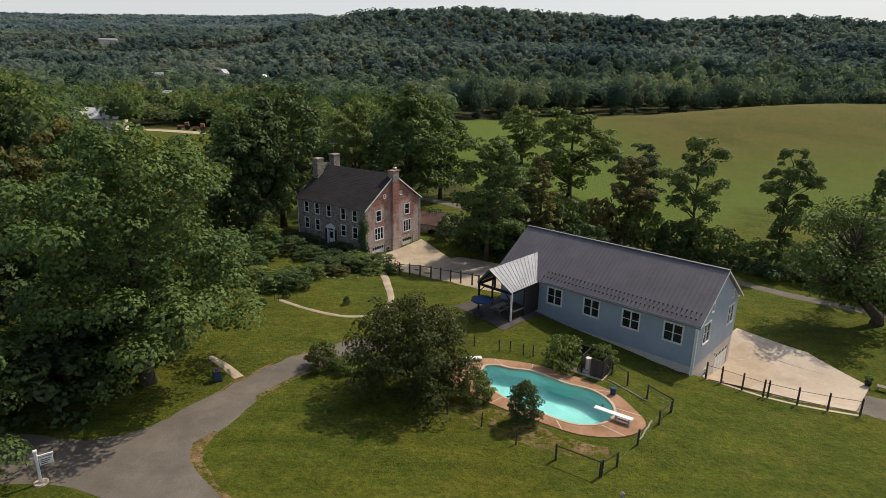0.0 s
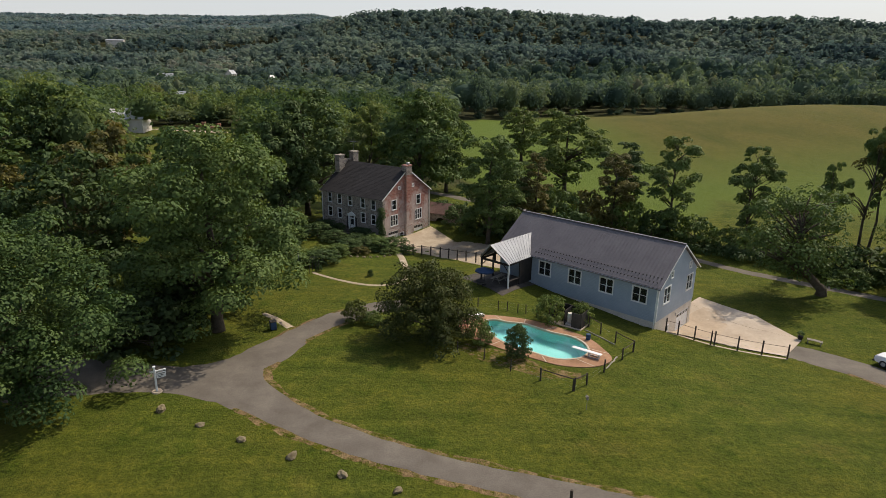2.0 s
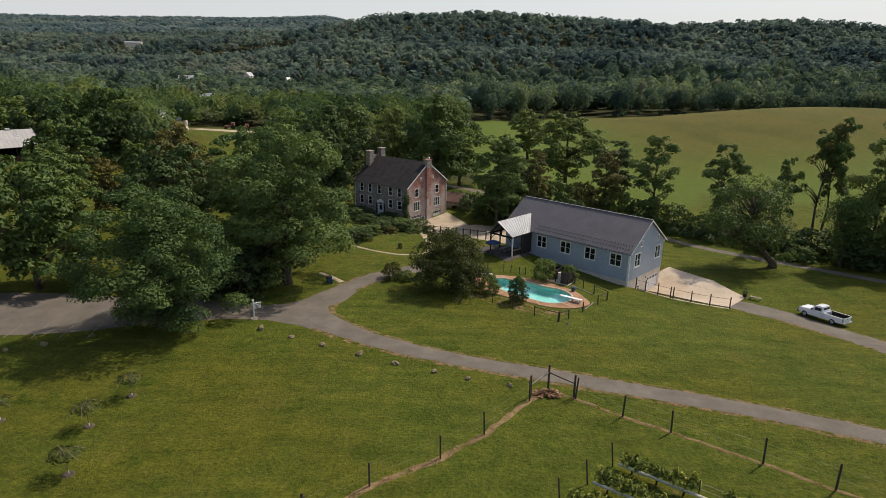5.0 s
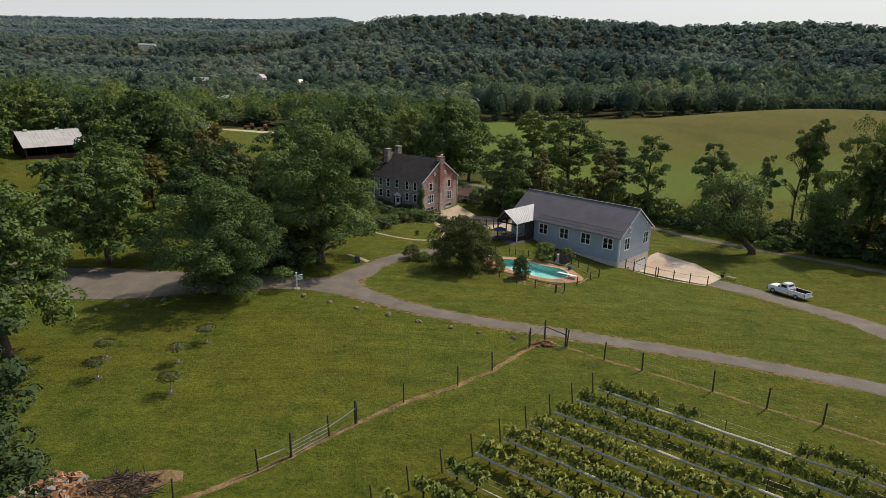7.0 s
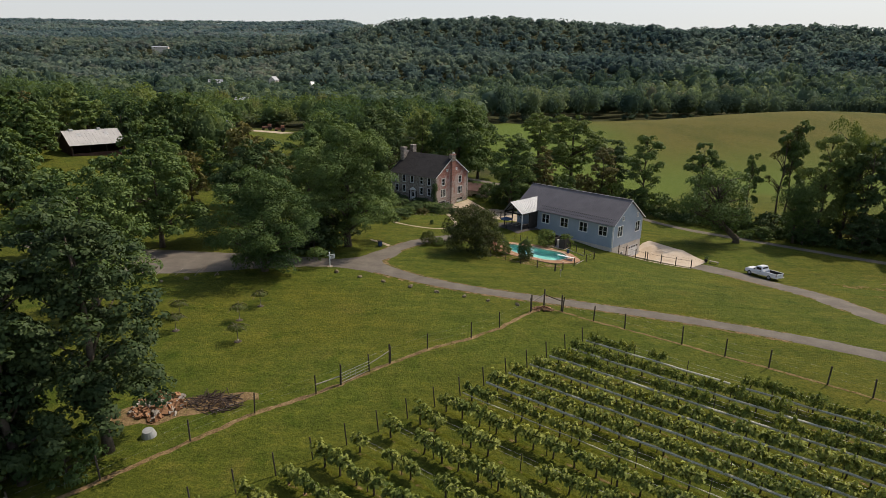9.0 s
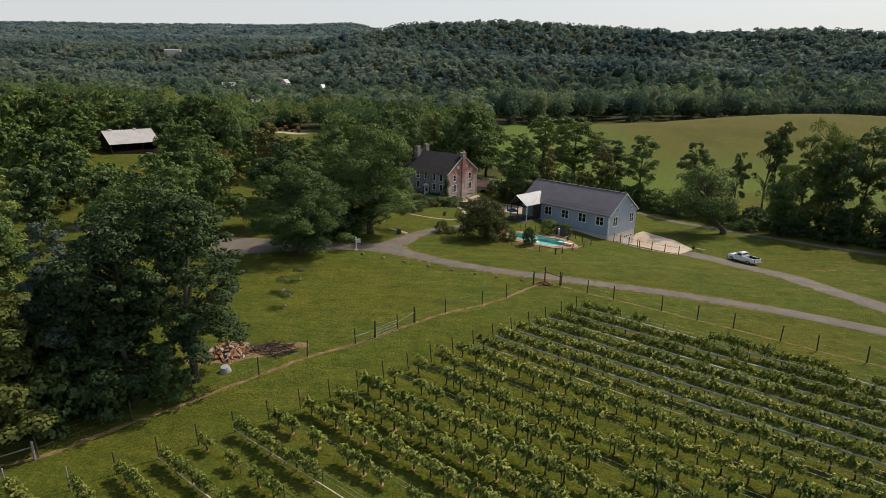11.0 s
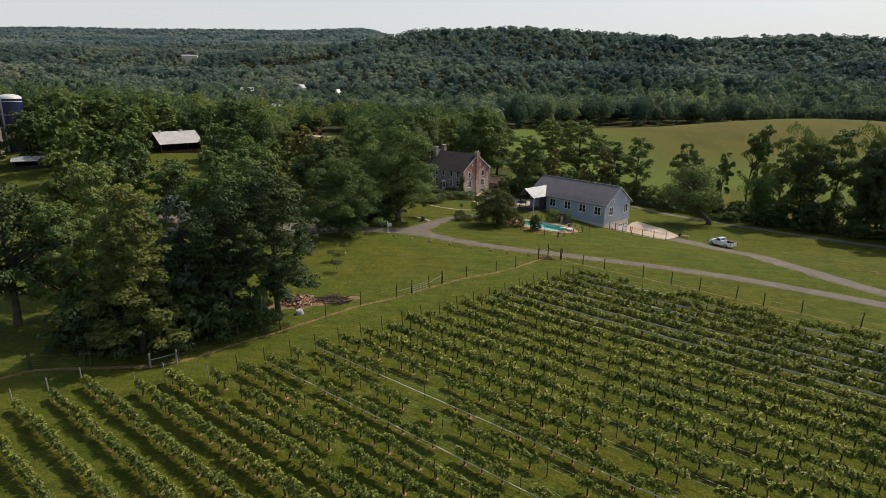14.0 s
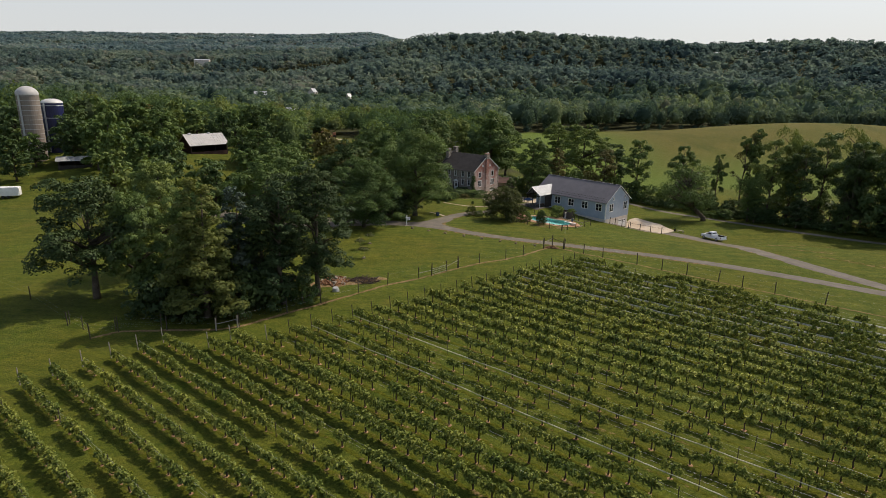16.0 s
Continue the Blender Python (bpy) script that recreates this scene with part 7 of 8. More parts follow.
# ---- terrace under the porch ----
patch("pavement", (1.5, 61.0), (6.6, 54.8), (11.5, 59.8), (7.0, 64.3), 8, 8, FLAG, 0.05, "dark flagstone terrace under the porch", "terrace")


def parasol(x, y, a):
    root = tagged(new("parasol"), "open blue garden parasol on the terrace", "parasol")
    bm = bmesh.new()
    tube(bm, [(0, 0, 0.0), (0, 0, 2.3)], 0.025, 0.025, 6)
    part("pole", bm, BLACK, root)
    bm = bmesh.new()
    top = bm.verts.new((0, 0, 2.35))
    rim = [bm.verts.new((1.25 * math.cos(k * math.tau / 8), 1.25 * math.sin(k * math.tau / 8), 1.9)) for k in range(8)]
    low = [bm.verts.new((1.25 * math.cos(k * math.tau / 8), 1.25 * math.sin(k * math.tau / 8), 1.78)) for k in range(8)]
    for k in range(8):
        bm.faces.new((top, rim[k], rim[(k + 1) % 8]))
        bm.faces.new((rim[k], low[k], low[(k + 1) % 8], rim[(k + 1) % 8]))
    part("canopy", bm, BLUE, root)
    bm = bmesh.new()
    tube(bm, [(0, 0, 0), (0, 0, 0.08)], 0.28, 0.25, 12)
    part("base", bm, BLACK, root)
    root.matrix_basis = pose(x, y, height(x, y) + 0.05, 0, 0, a)


parasol(4.6, 58.0, 10)
tb = tagged(new("garden_table"), "dark round garden table under the parasol", "table")
bm = bmesh.new()
tube(bm, [(0, 0, 0.70), (0, 0, 0.74)], 0.6, 0.6, 20)
part("tabletop", bm, BLACK, tb)
for k in range(4):
    a = k * math.tau / 4 + 0.4
    bm = bmesh.new()
    tube(bm, [(0.5 * math.cos(a), 0.5 * math.sin(a), 0), (0.4 * math.cos(a), 0.4 * math.sin(a), 0.70)], 0.025, 0.025, 5)
    part("leg", bm, BLACK, tb)
tb.matrix_basis = pose(4.1, 57.3, height(4.1, 57.3) + 0.05)
pt = tagged(new("picnic_table"), "pale weathered picnic table with benches under the porch", "table")
for k in range(4):
    part("top_board", softened(boxes((-0.95, 0.95, -0.36 + k * 0.185, -0.19 + k * 0.185, 0.72, 0.76)), 0.006), PALEWOOD, pt)
for y in (-0.72, 0.47):
    part("seat", softened(boxes((-0.95, 0.95, y, y + 0.25, 0.42, 0.46)), 0.006), PALEWOOD, pt)
for x in (-0.7, 0.65):
    for y in (-0.6, 0.5):
        bm = bmesh.new()
        tube(bm, [(x, y, 0), (x, y * 0.4, 0.72)], 0.045, 0.045, 4)
        part("leg", bm, PALEWOOD, pt)
    part("crossbar", boxes((x - 0.02, x + 0.03, -0.7, 0.7, 0.38, 0.42)), PALEWOOD, pt)
pt.matrix_basis = pose(6.6, 59.3, height(6.6, 59.3) + 0.055, 0, 0, 48)

# ---- garden before the house ----
SHRUBS = [(-22.6, 70.2, 2.3, 3.0, LEAF_B), (-20.2, 68.2, 2.0, 3.2, LEAF_A), (-18.0, 68.6, 2.2, 3.4, LEAF_C), (-19.0, 71.4, 2.0, 3.0, LEAF_B), (-16.6, 73.0, 1.8, 3.2, LEAF_B), (-15.6, 76.2, 2.0, 3.4, LEAF_C), (-13.0, 76.6, 2.1, 3.6, LEAF_C),
          (-10.6, 77.2, 2.2, 3.6, LEAF_A), (-8.4, 78.4, 2.2, 3.4, LEAF_C), (-6.2, 76.0, 1.5, 1.9, LEAF_C), (-9.0, 75.6, 1.1, 2.6, LEAF_B), (-24.6, 74.6, 2.6, 3.2, LEAF_C), (-27.6, 76.8, 3.2, 3.8, LEAF_C), (-25.0, 80.4, 2.8, 3.4, LEAF_A),
          (-29.8, 80.4, 4.2, 4.2, LEAF_C), (-22.0, 84.0, 2.6, 3.6, LEAF_C), (-26.5, 87.0, 3.8, 4.2, LEAF_A), (-18.6, 81.5, 2.0, 3.2, LEAF_C), (-15.0, 80.2, 1.8, 3.0, LEAF_C), (-12.2, 80.6, 1.7, 2.8, LEAF_A), (-13.4, 74.4, 1.2, 2.4, LEAF_R)]
for x, y, h, w, m in SHRUBS:
    tree("shrub2" if h > 1.9 else "shrub1", x, y, h, w * 1.3, m, {"light_leaves": "light green leafy garden shrub before the house", "broad_leaves": "green rounded garden shrub before the house", "bronze_leaves": "low reddish garden shrub in the bed", "dark_leaves": "dark green dense garden shrub before the house"}[m.name], name="shrub", category="shrub", group="garden shrubs")
for x, y, h, w in ((-20.0, 62.2, 0.9, 1.2), (-10.5, 63.0, 1.0, 0.9), (-17.9, 64.9, 1.0, 1.0)):
    tree("shrub1", x, y, h, w, LEAF_C, "small clipped dark shrub on the garden lawn", name="shrub", category="shrub", group="garden shrubs")
arch = tagged(new("garden_arch"), "thin dark metal arch over the garden path", "arch")
bm = bmesh.new()
for s in (-0.6, 0.6):
    for q in (-0.3, 0.3):
        tube(bm, [(s, q, -0.1), (s, q, 1.8), (s * 0.6, q, 2.2), (0, q, 2.35)], 0.03, 0.03, 5)
part("hoops", bm, BLACK, arch)
arch.matrix_basis = pose(-18.4, 64.3, height(-18.4, 64.3), 0, 0, 60)
lan = tagged(new("lamp_post"), "white garden lamp post beside the shrubs", "lamp post")
bm = bmesh.new()
tube(bm, [(0, 0, -0.1), (0, 0, 1.9)], 0.06, 0.05, 8)
part("post", bm, WHITE, lan)
part("lantern", softened(boxes((-0.14, 0.14, -0.14, 0.14, 1.9, 2.25)), 0.03), GLASS, lan)
lan.matrix_basis = pose(-21.2, 67.2, height(-21.2, 67.2))
for i, (x, y) in enumerate([(-14.6, 72.6), (-13.6, 72.4), (-12.6, 72.3), (-11.6, 72.4), (-10.6, 72.7), (-9.6, 73.1), (-8.8, 73.8)]):
    rock(x, y, 0.26, 90 + i, "small pale edging stone of the flower bed", "edging stones of the bed")
# ivy on the house's corner
for k in range(9):
    if k not in (4, 5):
        d = 1.2 + 1.45 * k
        sx, sy = -22.53 + 0.806 * d - 0.592 * (1.5 + 0.4 * (k % 3)), 92.08 - 0.592 * d - 0.806 * (1.5 + 0.4 * (k % 3))
        tree("shrub2", sx, sy, 1.7 + 0.25 * (k % 3), 2.5, LEAF_K, "dark clipped hedge shrub against the house front", name="shrub", category="shrub", group="hedge before the house")
ivy = tagged(new("ivy"), "dense dark ivy climbing the house's corner", "ivy")
lob = [(-11.1 + 0.25 * math.sin(k), 83.2 - 0.2 + 0.1 * math.cos(k * 2), -1.4 + 0.55 * k, 0.75, 0.7, 0.6) for k in range(10)]
part("foliage", leaf_mesh("ivy_leaves", np.random.RandomState(77), lob, 1600, 0.24), LEAF_C, ivy)
tree("shrub1", -10.2, 47.6, 2.4, 3.0, LEAF_D, "loose thin shrub at the drive's bend", name="shrub", category="shrub", group="shrubs")
tree("shrub1", -8.2, 46.8, 1.5, 2.2, LEAF_A, "low open shrub beside the great bush", name="shrub", category="shrub", group="shrubs")


# ---- hedgerow along the lane ----
def hedgerow():
    rs = np.random.RandomState(31)
    lob = []
    line = spline([(24, 108, 1), (31, 101, 1), (45, 84.5, 1), (62, 69.5, 1), (78, 56.5, 1), (98, 45.5, 1), (130, 31, 1)], 1.0)
    for q in line:
        for k in range(3):
            x, y = q[0] + 2.8 + rs.normal() * 1.3, q[1] + 2.6 + rs.normal() * 1.3
            r = rs.uniform(0.8, 1.7)
            lob.append((x, y, height(x, y) + r * rs.uniform(0.3, 0.9), r, r, r * rs.uniform(0.6, 1.1)))
    me = leaf_mesh("hedgerow", rs, lob, 26000, 0.42)
    me.materials.append(LEAF_C)
    tagged(new("hedgerow", me), "overgrown dark green hedgerow along the lane", "hedge", kind="stuff")


hedgerow()


# ---- vineyard ----
ROW_A = radians(-35.0)
RU, RN = np.array((math.cos(ROW_A), math.sin(ROW_A))), np.array((-math.sin(ROW_A), math.cos(ROW_A)))
CANE = surface("vine_wood", [(0.3, (0.045, 0.032, 0.024)), (0.7, (0.11, 0.085, 0.06))], 3.0, 0.95, 0.2, 0.4, 14.0, 0.4)
NET = surface("rolled_netting", [(0.3, (0.58, 0.55, 0.42)), (0.7, (0.72, 0.68, 0.55))], 6.0, 0.8, 0.2, 0.3, 30.0, 0.5)


def row_start(w):
    return 5.5 + 0.235 * (w - 10) if w > -47 else (-11.0 if w > -53 else -16.3 + 0.05 * (w + 55))


def vine_variant(seed):
    rs = np.random.RandomState(seed)
    lob = []
    for k in range(7):
        lob.append((-0.68 + 1.36 * k / 6 + rs.uniform(-0.1, 0.1), rs.uniform(-0.08, 0.08), rs.uniform(0.80, 1.22), 0.30, rs.uniform(0.34, 0.54), rs.uniform(0.28, 0.46)))
    for k in range(7):
        lob.append((rs.uniform(-0.7, 0.7), rs.uniform(-0.15, 0.15), rs.uniform(1.3, 1.65), 0.13, 0.15, 0.26))
    leaves = leaf_mesh("vine_leaves", rs, lob, 200, 0.315, 0.8, 0.45, (0.45, 1.1), 0.25)
    leaves.materials.append(LEAF_V)
    bm = bmesh.new()
    tube(bm, [(0, 0, -0.1), (rs.uniform(-0.1, 0.1), rs.uniform(-0.06, 0.06), 0.5), (0, 0, 0.92)], 0.075, 0.05, 5)
    for s in (-1, 1):
        tube(bm, [(0, 0, 0.9), (s * 0.4, 0, 0.98), (s * 0.85, 0, 0.96)], 0.03, 0.012, 4)
    wood = bpy.data.meshes.new("vine_trunk")
    bm.to_mesh(wood)
    bm.free()
    wood.materials.append(CANE)
    return leaves, wood


VARIANTS = [vine_variant(200 + k) for k in range(8)]


def mesh_arrays(me):
    co = np.empty(len(me.vertices) * 3)
    me.vertices.foreach_get("co", co)
    return co.reshape(-1, 3), [tuple(p.vertices) for p in me.polygons]


def vineyard():
    rs = np.random.RandomState(300)
    arrays = [(mesh_arrays(l), mesh_arrays(w)) for l, w in VARIANTS]
    bulk = {0: ([], []), 1: ([], [])}
    near = 0
    posts_v, wires, nets, feet = [], [], [], []
    for k in range(32):
        w = 10.2 - 2.97 * k
        u0, u1 = row_start(w), 74.0
        n = int((u1 - u0) / 1.75)
        for i in range(n):
            u = u0 + 0.9 + i * 1.75 + rs.uniform(-0.12, 0.12)
            if rs.rand() < (0.10 if k < 14 else 0.05) or (13 < k < 19 and rs.rand() < 0.22):
                continue
            if k == 0 and 15 < u < 21:
                continue
            p = RU * u + RN * w
            if k > 11:
                feet.append((p[0], p[1]))
            j, s = rs.randint(8), rs.uniform(0.92, 1.28) * (0.86 if 13 < k < 19 else 0.84 if k > 21 else 1.0)
            ang = math.degrees(ROW_A) + (180 if rs.rand() < 0.5 else 0) + rs.uniform(-4, 4)
            m = pose(p[0], p[1], height(p[0], p[1]), 0, 0, ang) @ Matrix.Diagonal((1.04, s * (1.15 if k > 19 or k < 14 else 1.0), s, 1))
            if near < 300 and 3 <= k <= 14 and u < 46:
                near += 1
                root = tagged(new("grape_vine"), "leafy green grape vine trained along a wire", "vine", "vines in the vineyard")
                root.matrix_basis = m
                part("trunk", VARIANTS[j][1], CANE, root)
                part("foliage", VARIANTS[j][0], LEAF_V, root)
            else:
                bulk[0][0].append((j, m))
        # posts and wires of the row
        m = int((u1 - u0) / 5.4)
        for i in range(m + 1):
            u = u0 + i * 5.4 - (0.5 if i == 0 else 0)
            p = RU * u + RN * w
            posts_v.append((p[0], p[1], 1.95 if i == 0 else rs.uniform(1.55, 1.8), i == 0))
        wires.append((w, u0, u1))
        if k in (0, 1, 2, 3, 4, 5, 6, 15, 17):
            nets.append((w, u0, u1, 0.115 if k < 6 else 0.045))
    for which, name, mat, label in ((0, "vine_foliage", LEAF_V, "rows of leafy green grape vines"), (1, "vine_trunks", CANE, "dark twisted trunks of the grape vines")):
        verts, faces, off = [], [], 0
        for j, m in bulk[0][0]:
            co, fs = arrays[j][which]
            mm = np.array(m)
            verts.append(co @ mm[:3, :3].T + mm[:3, 3])
            faces += [tuple(q + off for q in f) for f in fs]
            off += len(co)
        ob = link_mesh(name, np.concatenate(verts).tolist(), faces, mat)
        tagged(ob, label, "vines", kind="stuff")
    verts, faces = [], []
    for x, y in feet:
        o, q = len(verts), rs.uniform(0.12, 0.26)
        z = height(x, y)
        verts.append((x, y, z + 0.07))
        for n in range(8):
            a = n * math.tau / 8
            r = q * rs.uniform(0.7, 1.3)
            verts.append((x + r * math.cos(a), y + r * math.sin(a), z + 0.015))
        faces += [(o, o + 1 + n, o + 1 + (n + 1) % 8) for n in range(8)]
    tagged(link_mesh("dry_soil", verts, faces, DIRT), "small reddish mounds of dry soil at the vines' feet", "soil", kind="stuff")
    trellis = tagged(new("trellis"), "dark posts and wires carrying the vine rows", "trellis")
    rest = bmesh.new()
    count = 0
    for x, y, h, end in posts_v:
        lean = RU * (-0.25 if end else rs.uniform(-0.06, 0.06))
        z = height(x, y)
        if count < 290 and (end or (-62 < y < 6 and x < 34)):
            bm = bmesh.new()
            tube(bm, [(x, y, z - 0.2), (x + lean[0], y + lean[1], z + h)], 0.06 if end else 0.04, 0.055 if end else 0.035, 6)
            part("post", bm, PALEWOOD if end and y < -33 else POST, trellis)
            count += 1
        else:
            tube(rest, [(x, y, z - 0.2), (x + lean[0], y + lean[1], z + h)], 0.04, 0.035, 5)
    tagged(part("far_posts", rest, POST, trellis), kind="stuff")
    bm = bmesh.new()
    for w, u0, u1 in wires:
        for z in (0.95, 1.4):
            p, q = RU * u0 + RN * w, RU * u1 + RN * w
            tube(bm, [(p[0], p[1], height(*p) + z), (q[0], q[1], height(*q) + z)], 0.006, 0.006, 3)
    tagged(part("wire_strand", bm, STEEL, trellis), kind="stuff")
    for w, u0, u1, thick in nets:
        bm = bmesh.new()
        pts = []
        u = u0
        while u < u1:
            p = RU * u + RN * (w - 0.42)
            pts.append((p[0], p[1], height(*p) + 0.72 + 0.04 * math.sin(u * 1.1)))
            u += 2.7
        tube(bm, pts, thick, thick, 6)
        part("netting", bm, NET, trellis, "pale rolled bird netting tied under the vines")
    return near


vineyard()
# worn strips under the rows
for k in range(32):
    w = 10.2 - 2.97 * k
    a, b = RU * row_start(w) + RN * w, RU * 74 + RN * w
    ribbon("soil_strip", [(*a, 0.42), (*((a * 2 + b) / 3), 0.42), (*((a + b * 2) / 3), 0.42), (*b, 0.42)], ROW_SOIL, 0.02, "strip of sparse dry soil under a vine row", 0.24, 3, 400 + k)



# ---- farm beyond the trees ----
KINDS["far1"] = tree_meshes("far1", 15, 18, 14, 0.06, "round", 150, 2000, 1.1, 0.35)
KINDS["far2"] = tree_meshes("far2", 16, 19, 12, 0.05, "tall", 140, 2000, 1.1, 0.32)
KINDS["far3"] = tree_meshes("far3", 17, 16, 15, 0.06, "round", 130, 2000, 1.1, 0.35)
rs = np.random.RandomState(8)
tones = [(LEAF_A, "full green tree in the belt by the farmyard"), (LEAF_C, "dark green tree in the belt by the farmyard"), (LEAF_B, "light green tree in the belt by the farmyard"), (LEAF_R, "olive-brown tree in the belt by the farmyard")]
placed = []
tries = 0
while len(placed) < 58 and tries < 4000:
    tries += 1
    x, y = rs.uniform(-215, -50), rs.uniform(38, 150)
    if x > -64 and y < 54 or mound(x, y, -101, 86, 13, 17) > 0.3 or mound(x, y, -104, 101, 15, 11) > 0.4 or mound(x, y, -152, 80, 11, 14) > 0.35 or mound(x, y, -131, 62, 11, 16) > 0.4 or mound(x, y, -132, 44, 12, 12) > 0.35:
        continue
    if y < 58 and x < -66 or (x > -40) or mound(x, y, -121, 195, 16, 22) > 0.3:
        continue
    def near_line(ex, ey):
        dx, dy = -104 - ex, 96 - ey
        f = ((x - ex) * dx + (y - ey) * dy) / (dx * dx + dy * dy)
        return 0.70 < f < 1.0 and abs((x - ex) * dy - (y - ey) * dx) / math.hypot(dx, dy) < 9.5
    if near_line(-3.7, -56) or near_line(-5.3, -84) or near_line(-6.3, -99):
        continue
    if beside(x, y, -117, 202, 7.0) or beside(x, y, -108, 240, 14.0, 0.35):
        continue
    if any((x - a) ** 2 + (y - b) ** 2 < 62 for a, b in placed):
        continue
    placed.append((x, y))
    mat, lab = tones[rs.choice(4, p=(0.42, 0.3, 0.18, 0.10))]
    h = rs.uniform(12, 19)
    tree("far%d" % (1 + len(placed) % 3), x, y, h, h * rs.uniform(0.68, 0.95), mat, lab, group="trees by the farmyard")
for x, y, h, w, mat in ((-90.5, 99, 13, 11, LEAF_A), (-86, 92, 11, 10, LEAF_C), (-120, 104, 14, 12, LEAF_A), (-128, 96, 15, 12, LEAF_C), (-119, 88, 13, 11, LEAF_B), (-70, 52, 15, 13, LEAF_A), (-146, 73, 11, 10, LEAF_A), (-156, 84, 11, 9, LEAF_B),
                        (-78, 46, 13, 12, LEAF_A), (-103, 59, 16, 13, LEAF_A), (-92, 53, 16, 13, LEAF_C), (-112, 63, 17, 14, LEAF_A), (-100, 41, 15, 13, LEAF_B), (-85, 34, 14, 12, LEAF_C), (-125, 72, 16, 13, LEAF_A), (-95, 137, 19, 12, LEAF_A), (-104, 143, 18, 12, LEAF_C), (-70, 33, 14, 12, LEAF_C)):
    tree("far1", x, y, h, w, mat, "green tree standing by the farm buildings", group="trees by the farmyard")

SILO_C = surface("pale_silo_staves", [(0.3, (0.180, 0.149, 0.122)), (0.7, (0.252, 0.213, 0.176))], 0.6, 0.9, 0.3, 0.2, 5.0, 0.35, stretch=(1, 1, 0.25))
NAVY = surface("dark_blue_enamel", [(0.3, (0.010, 0.013, 0.055)), (0.7, (0.018, 0.022, 0.085))], 0.5, 0.35, 0.5, 0.0, 5.0, 0.2)
RUST = surface("dark_red_boards", [(0.3, (0.045, 0.024, 0.019)), (0.7, (0.085, 0.045, 0.034))], 1.0, 0.9, 0.2, 0.2, 8.0, 0.4)
DULLROOF = surface("dull_metal_roof", [(0.3, (0.35, 0.335, 0.315)), (0.7, (0.46, 0.44, 0.415))], 0.4, 0.6, 0.4, 0.0, 4.0, 0.2)
WHITEROOF = surface("white_metal_roof", [(0.3, (0.47, 0.455, 0.43)), (0.7, (0.60, 0.585, 0.555))], 0.4, 0.5, 0.4, 0.0, 4.0, 0.2)


def silo(x, y, r, h, dome, body, cap, bands, label):
    root = tagged(new("silo"), label, "silo")
    bm = bmesh.new()
    bmesh.ops.create_cone(bm, cap_ends=True, segments=32, radius1=r, radius2=r, depth=h + 2, matrix=pose(0, 0, h / 2 - 1))
    part("shaft", bm, body, root)
    bm = bmesh.new()
    n = 7
    rows = []
    for i in range(n):
        a = math.pi / 2 * i / (n - 1)
        rr = (r + 0.1) * math.cos(a) if i < n - 1 else 0.05
        rows.append([bm.verts.new((rr * math.cos(k * math.tau / 32), rr * math.sin(k * math.tau / 32), h + 0.02 + dome * math.sin(a))) for k in range(32)])
    for a, b in zip(rows, rows[1:]):
        for k in range(32):
            bm.faces.new((a[k], a[(k + 1) % 32], b[(k + 1) % 32], b[k]))
    bm.faces.new(rows[-1])
    ob = part("dome", bm, cap, root)
    ob.data.shade_smooth()
    for k in range(bands):
        z = h * (k + 0.8) / bands
        bm = bmesh.new()
        bmesh.ops.create_cone(bm, cap_ends=False, segments=32, radius1=r + 0.05, radius2=r + 0.05, depth=0.14, matrix=pose(0, 0, z))
        part("hoop", bm, TIN if body is not NAVY else WHITE, root)
    bm = bmesh.new()
    tube(bm, [(r + 0.25, -0.3, 0), (r + 0.25, -0.3, h)], 0.28, 0.28, 8)
    part("chute", bm, TIN, root)
    root.matrix_basis = pose(x, y, height(x, y), 0, 0, -90)


silo(-151.2, 80.5, 3.1, 20.4, 2.6, SILO_C, DULLROOF, 14, "tall pale concrete stave silo with a domed metal top")
silo(-153.0, 93.0, 3.2, 16.0, 1.4, NAVY, WHITEROOF, 4, "dark blue steel silo with a low white cap")


def shed(x, y, turn, L, W, h, rise, roof, wall, label, open_front=True, name="shed"):
    root = tagged(new(name), label, "shed")
    z = -0.6
    part("back_wall", boxes((0, L, W - 0.2, W, z, h)), wall, root)
    part("end_wall", boxes((0, 0.2, 0, W - 0.2, z, h)), wall, root)
    part("end_wall", boxes((L - 0.2, L, 0, W - 0.2, z, h)), wall, root)
    for x0 in (0, L - 0.2):
        bm = bmesh.new()
        prism(bm, [(0, h), (W, h), (W / 2, h + rise)], "x", x0, x0 + 0.2)
        part("gable", bm, wall, root)
    if open_front:
        n = max(2, int(L / 4))
        for k in range(n + 1):
            a = 0.2 + (L - 0.55) * k / n
            part("post", boxes((a, a + 0.15, 0.02, 0.2, z, h)), POST, root)
        part("board", boxes((0.2, L - 0.2, 0.03, 0.1, z, 0.9)), wall, root)
    else:
        part("front_wall", boxes((0.2, L - 0.2, 0, 0.2, z, h)), wall, root)
    s = rise / (W / 2)
    ribbed_slope(root, "roof", -0.5, L + 0.5, -0.6, h - 0.6 * s + 0.1, W / 2, h + rise + 0.1, roof, 0.9)
    ribbed_slope(root, "roof", -0.5, L + 0.5, W + 0.6, h - 0.6 * s + 0.1, W / 2, h + rise + 0.1, roof, 0.9)
    root.matrix_basis = pose(x, y, height(x + 3, y + 3), 0, 0, turn)
    return root


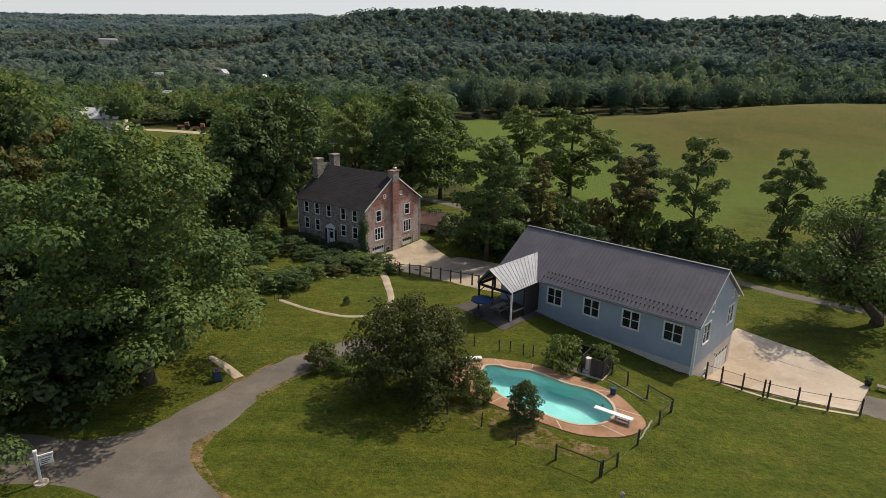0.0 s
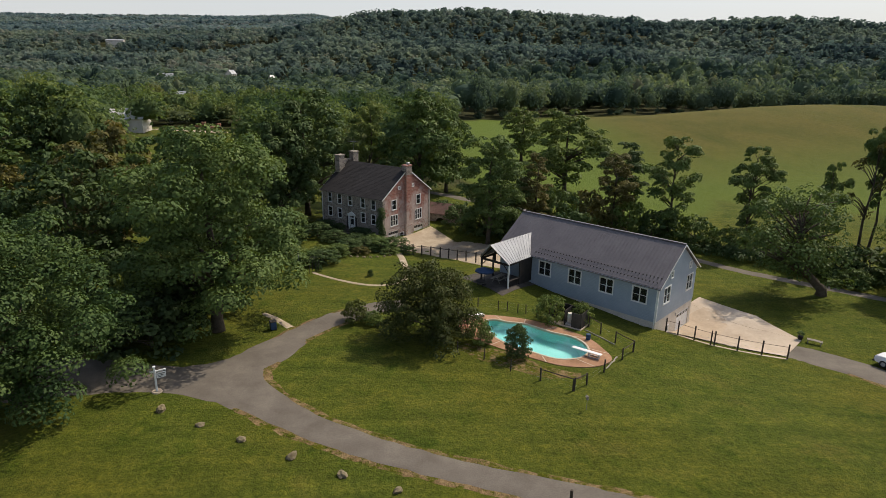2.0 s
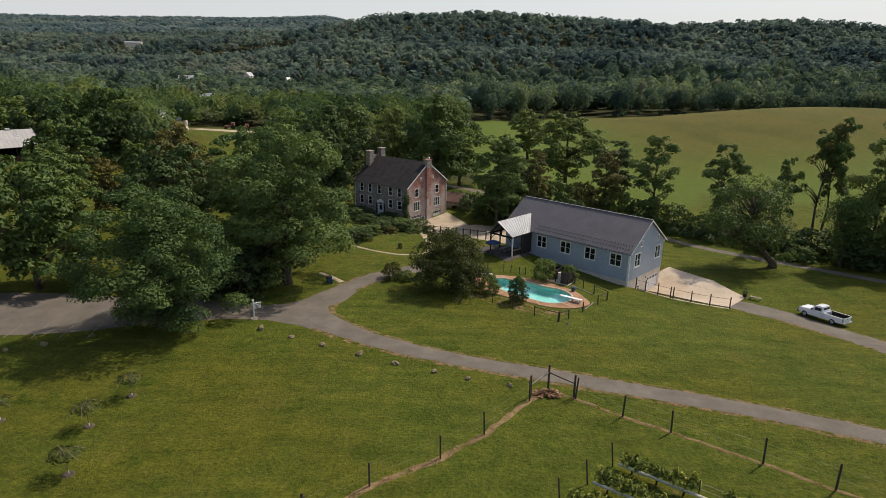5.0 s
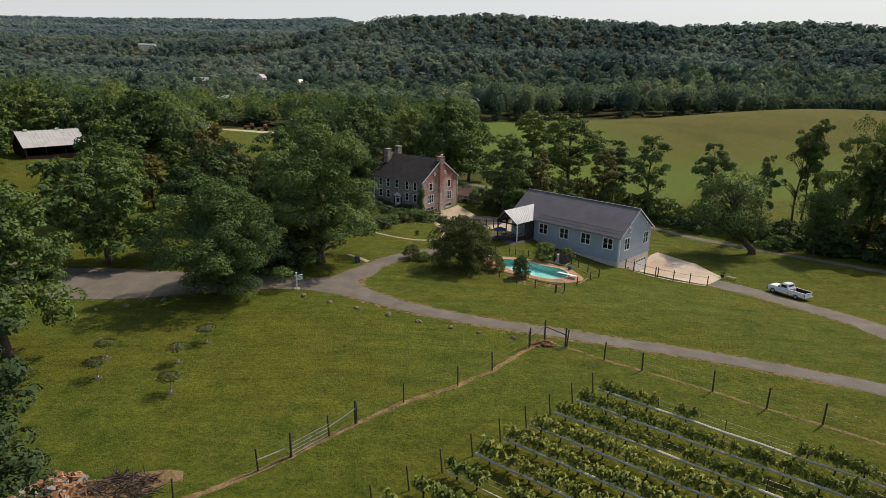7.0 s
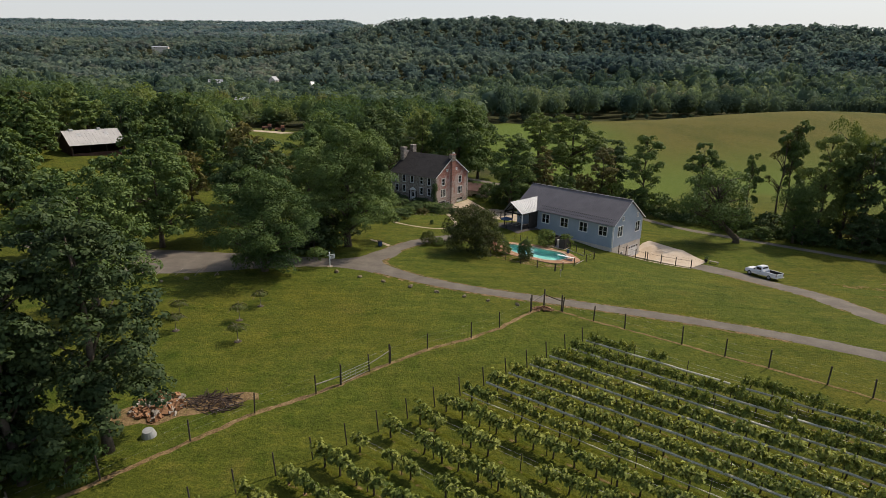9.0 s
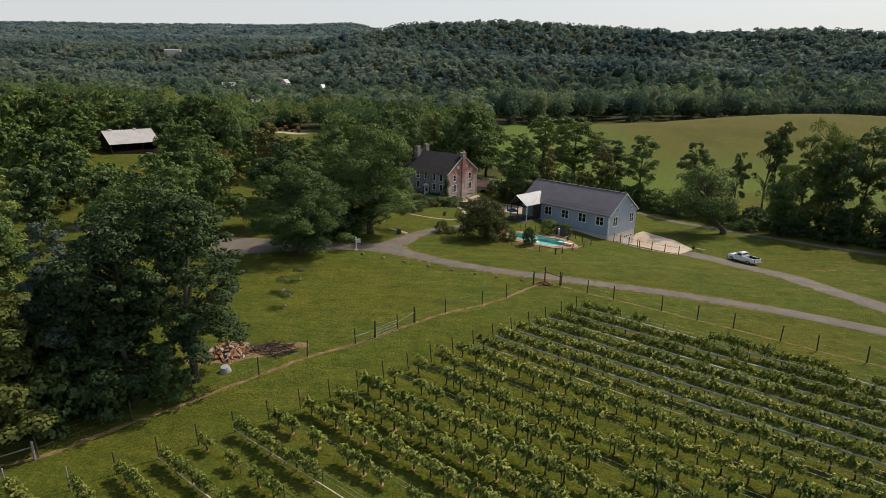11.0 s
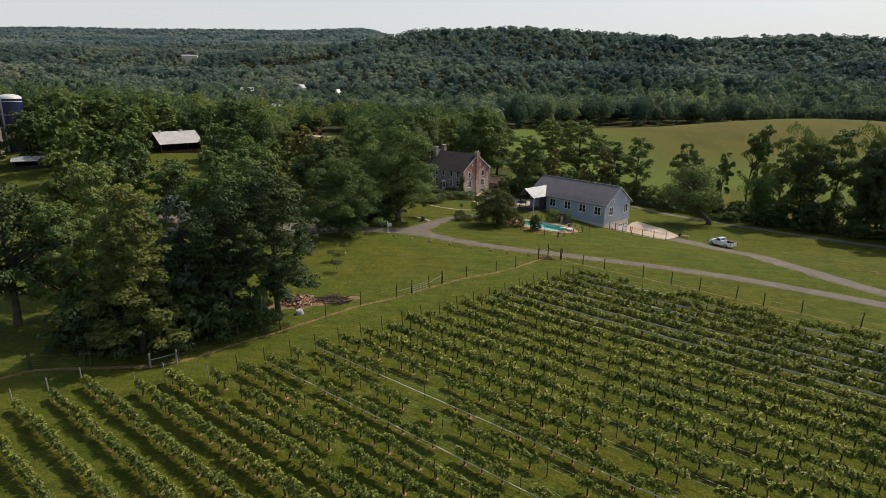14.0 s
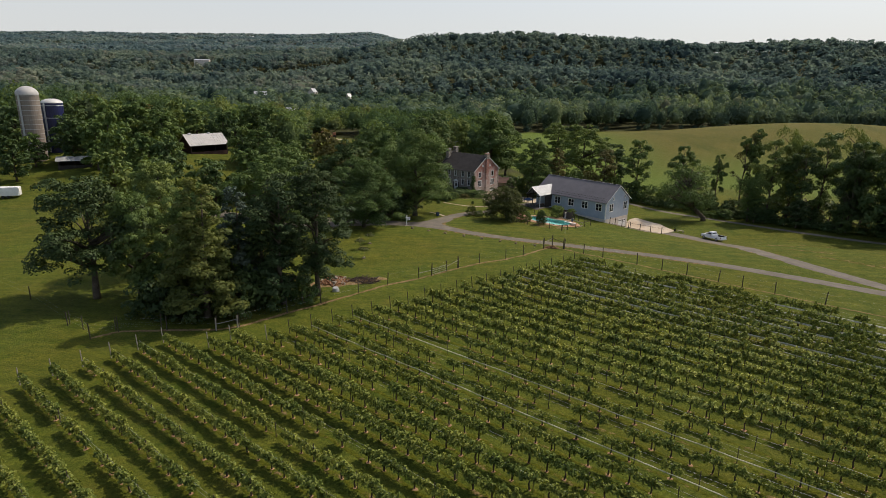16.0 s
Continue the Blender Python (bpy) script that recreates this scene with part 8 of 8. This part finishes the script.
red_shed = shed(-109.0, 98.5, 52, 13.5, 9.0, 3.4, 3.2, DULLROOF, RUST, "open-fronted dark red shed with a dull pale metal roof")
for x in (1.5, 8.5):
    part("roof_vent", softened(boxes((x, x + 0.9, 4.15, 4.85, 6.45, 7.05)), 0.05), WHITEROOF, red_shed, "small white ridge vent")
    part("skylight", seamed((x + 1.2, 2.4, 5.22), (x + 2.3, 2.4, 5.22), (x + 1.2, 3.5, 6.0), (x + 2.3, 3.5, 6.0), 2, 0.03), TIN, red_shed, "dull translucent roof sheet")
shed(-137.0, 70.5, 30, 9.0, 5.0, 2.4, 0.9, TIN, BLACK, "low dark lean-to with a grey tin roof")
shed(-124.5, 198.0, 10, 17.0, 11.0, 4.5, 3.0, WHITEROOF, CREAM, "large pale barn with a bright white roof", False, "far_barn")
for x, y, h, w in ((-121, 191.5, 5, 9), (-114, 192.5, 5, 9)):
    tree("bush2", x, y, h, w, LEAF_A, "green bush growing before the far barn", name="bush", category="bush", group="bushes by the far barn")
tr = tagged(new("trailer"), "white box trailer parked on the grass", "trailer")
part("body", softened(boxes((-3.2, 3.2, -1.2, 1.2, 0.6, 2.9)), 0.15, 2), WHITE, tr)
for sx in (-0.6, 0.6):
    for sy in (-1.1, 1.1):
        bm = bmesh.new()
        bmesh.ops.create_cone(bm, cap_ends=True, segments=14, radius1=0.38, radius2=0.38, depth=0.25, matrix=pose(sx, sy, 0.38, 90))
        part("wheel", bm, BLACK, tr)
part("drawbar", boxes((-4.4, -3.2, -0.1, 0.1, 0.55, 0.7)), BLACK, tr)
tr.matrix_basis = pose(-133.0, 45.0, height(-133, 45), 0, 0, 25)


def farm_machine(x, y):
    root = tagged(new("tractor"), "red farm tractor parked in the far yard", "tractor")
    part("body", softened(boxes((-1.8, 0.6, -0.5, 0.5, 0.8, 1.6)), 0.1), CHAIR, root)
    part("cab", softened(boxes((0.5, 1.9, -0.7, 0.7, 1.0, 2.7)), 0.12), CHAIR, root)
    for px, r in ((1.4, 0.85), (-1.3, 0.5)):
        for s in (-0.85, 0.85):
            bm = bmesh.new()
            bmesh.ops.create_cone(bm, cap_ends=True, segments=16, radius1=r, radius2=r, depth=0.4, matrix=pose(px, s, r, 90))
            part("wheel", bm, BLACK, root)
    root.matrix_basis = pose(x, y, height(x, y), 0, 0, 15) @ Matrix.Diagonal((1.25, 1.25, 1.15, 1))


farm_machine(-99.0, 246.0)
farm_machine(-107.0, 250.0)
patch("pavement", (-118, 224), (-94, 232), (-90, 246), (-116, 240), 6, 4, GRAVEL, 0.08, "pale gravel farm track in the clearing", "track")


def far_house(x, y, turn, L, W, h, rise, roof, wall, up):
    root = tagged(new("far_house"), "small pale house half hidden in the far woods", "house", "houses in the far woods")
    part("wall", boxes((0, L, 0, W, -20, h)), wall, root)
    for x0 in (0, L - 0.3):
        bm = bmesh.new()
        prism(bm, [(0, h), (W, h), (W / 2, h + rise)], "x", x0, x0 + 0.3)
        part("gable", bm, wall, root)
    s = rise / (W / 2)
    for y0 in (-0.5, W + 0.5):
        ribbed_slope(root, "roof", -0.4, L + 0.4, y0, h - 0.5 * s + 0.05, W / 2, h + rise + 0.1, roof, 3.0, 0.25)
    n = max(2, int(L / 3.5))
    for k in range(n):
        a = L * (k + 0.5) / n
        wd = part("window", boxes((a - 0.5, a + 0.5, -0.06, -0.01, h - 2.1, h - 0.7)), WHITE, root)
        part("pane", boxes((a - 0.4, a + 0.4, -0.08, -0.062, h - 2.0, h - 0.8)), BLACK, wd)
    root.matrix_basis = pose(x, y, min(up - h - rise, height(x, y) + 6), 0, 0, turn)


for x, y, a, L, W, h, r, roof, wall, up in ((-226, 642, 75, 9, 8, 5, 4, PORCH_TIN, CREAM, 26), (-172, 372, -30, 12, 9, 5, 3.5, WHITEROOF, CREAM, 25), (-616, 1124, 10, 30, 10, 4, 2, TIN, CREAM, 80), (-971, 1345, 20, 26, 14, 7, 5, TIN, CREAM, 92),
                                              (-280, 586, 15, 14, 10, 6, 4, TIN, CREAM, 27), (-171, 595, 60, 5, 4.5, 6, 3.5, TIN, CREAM, 31)):
    far_house(x, y, a, L, W, h, r, roof, wall, up)
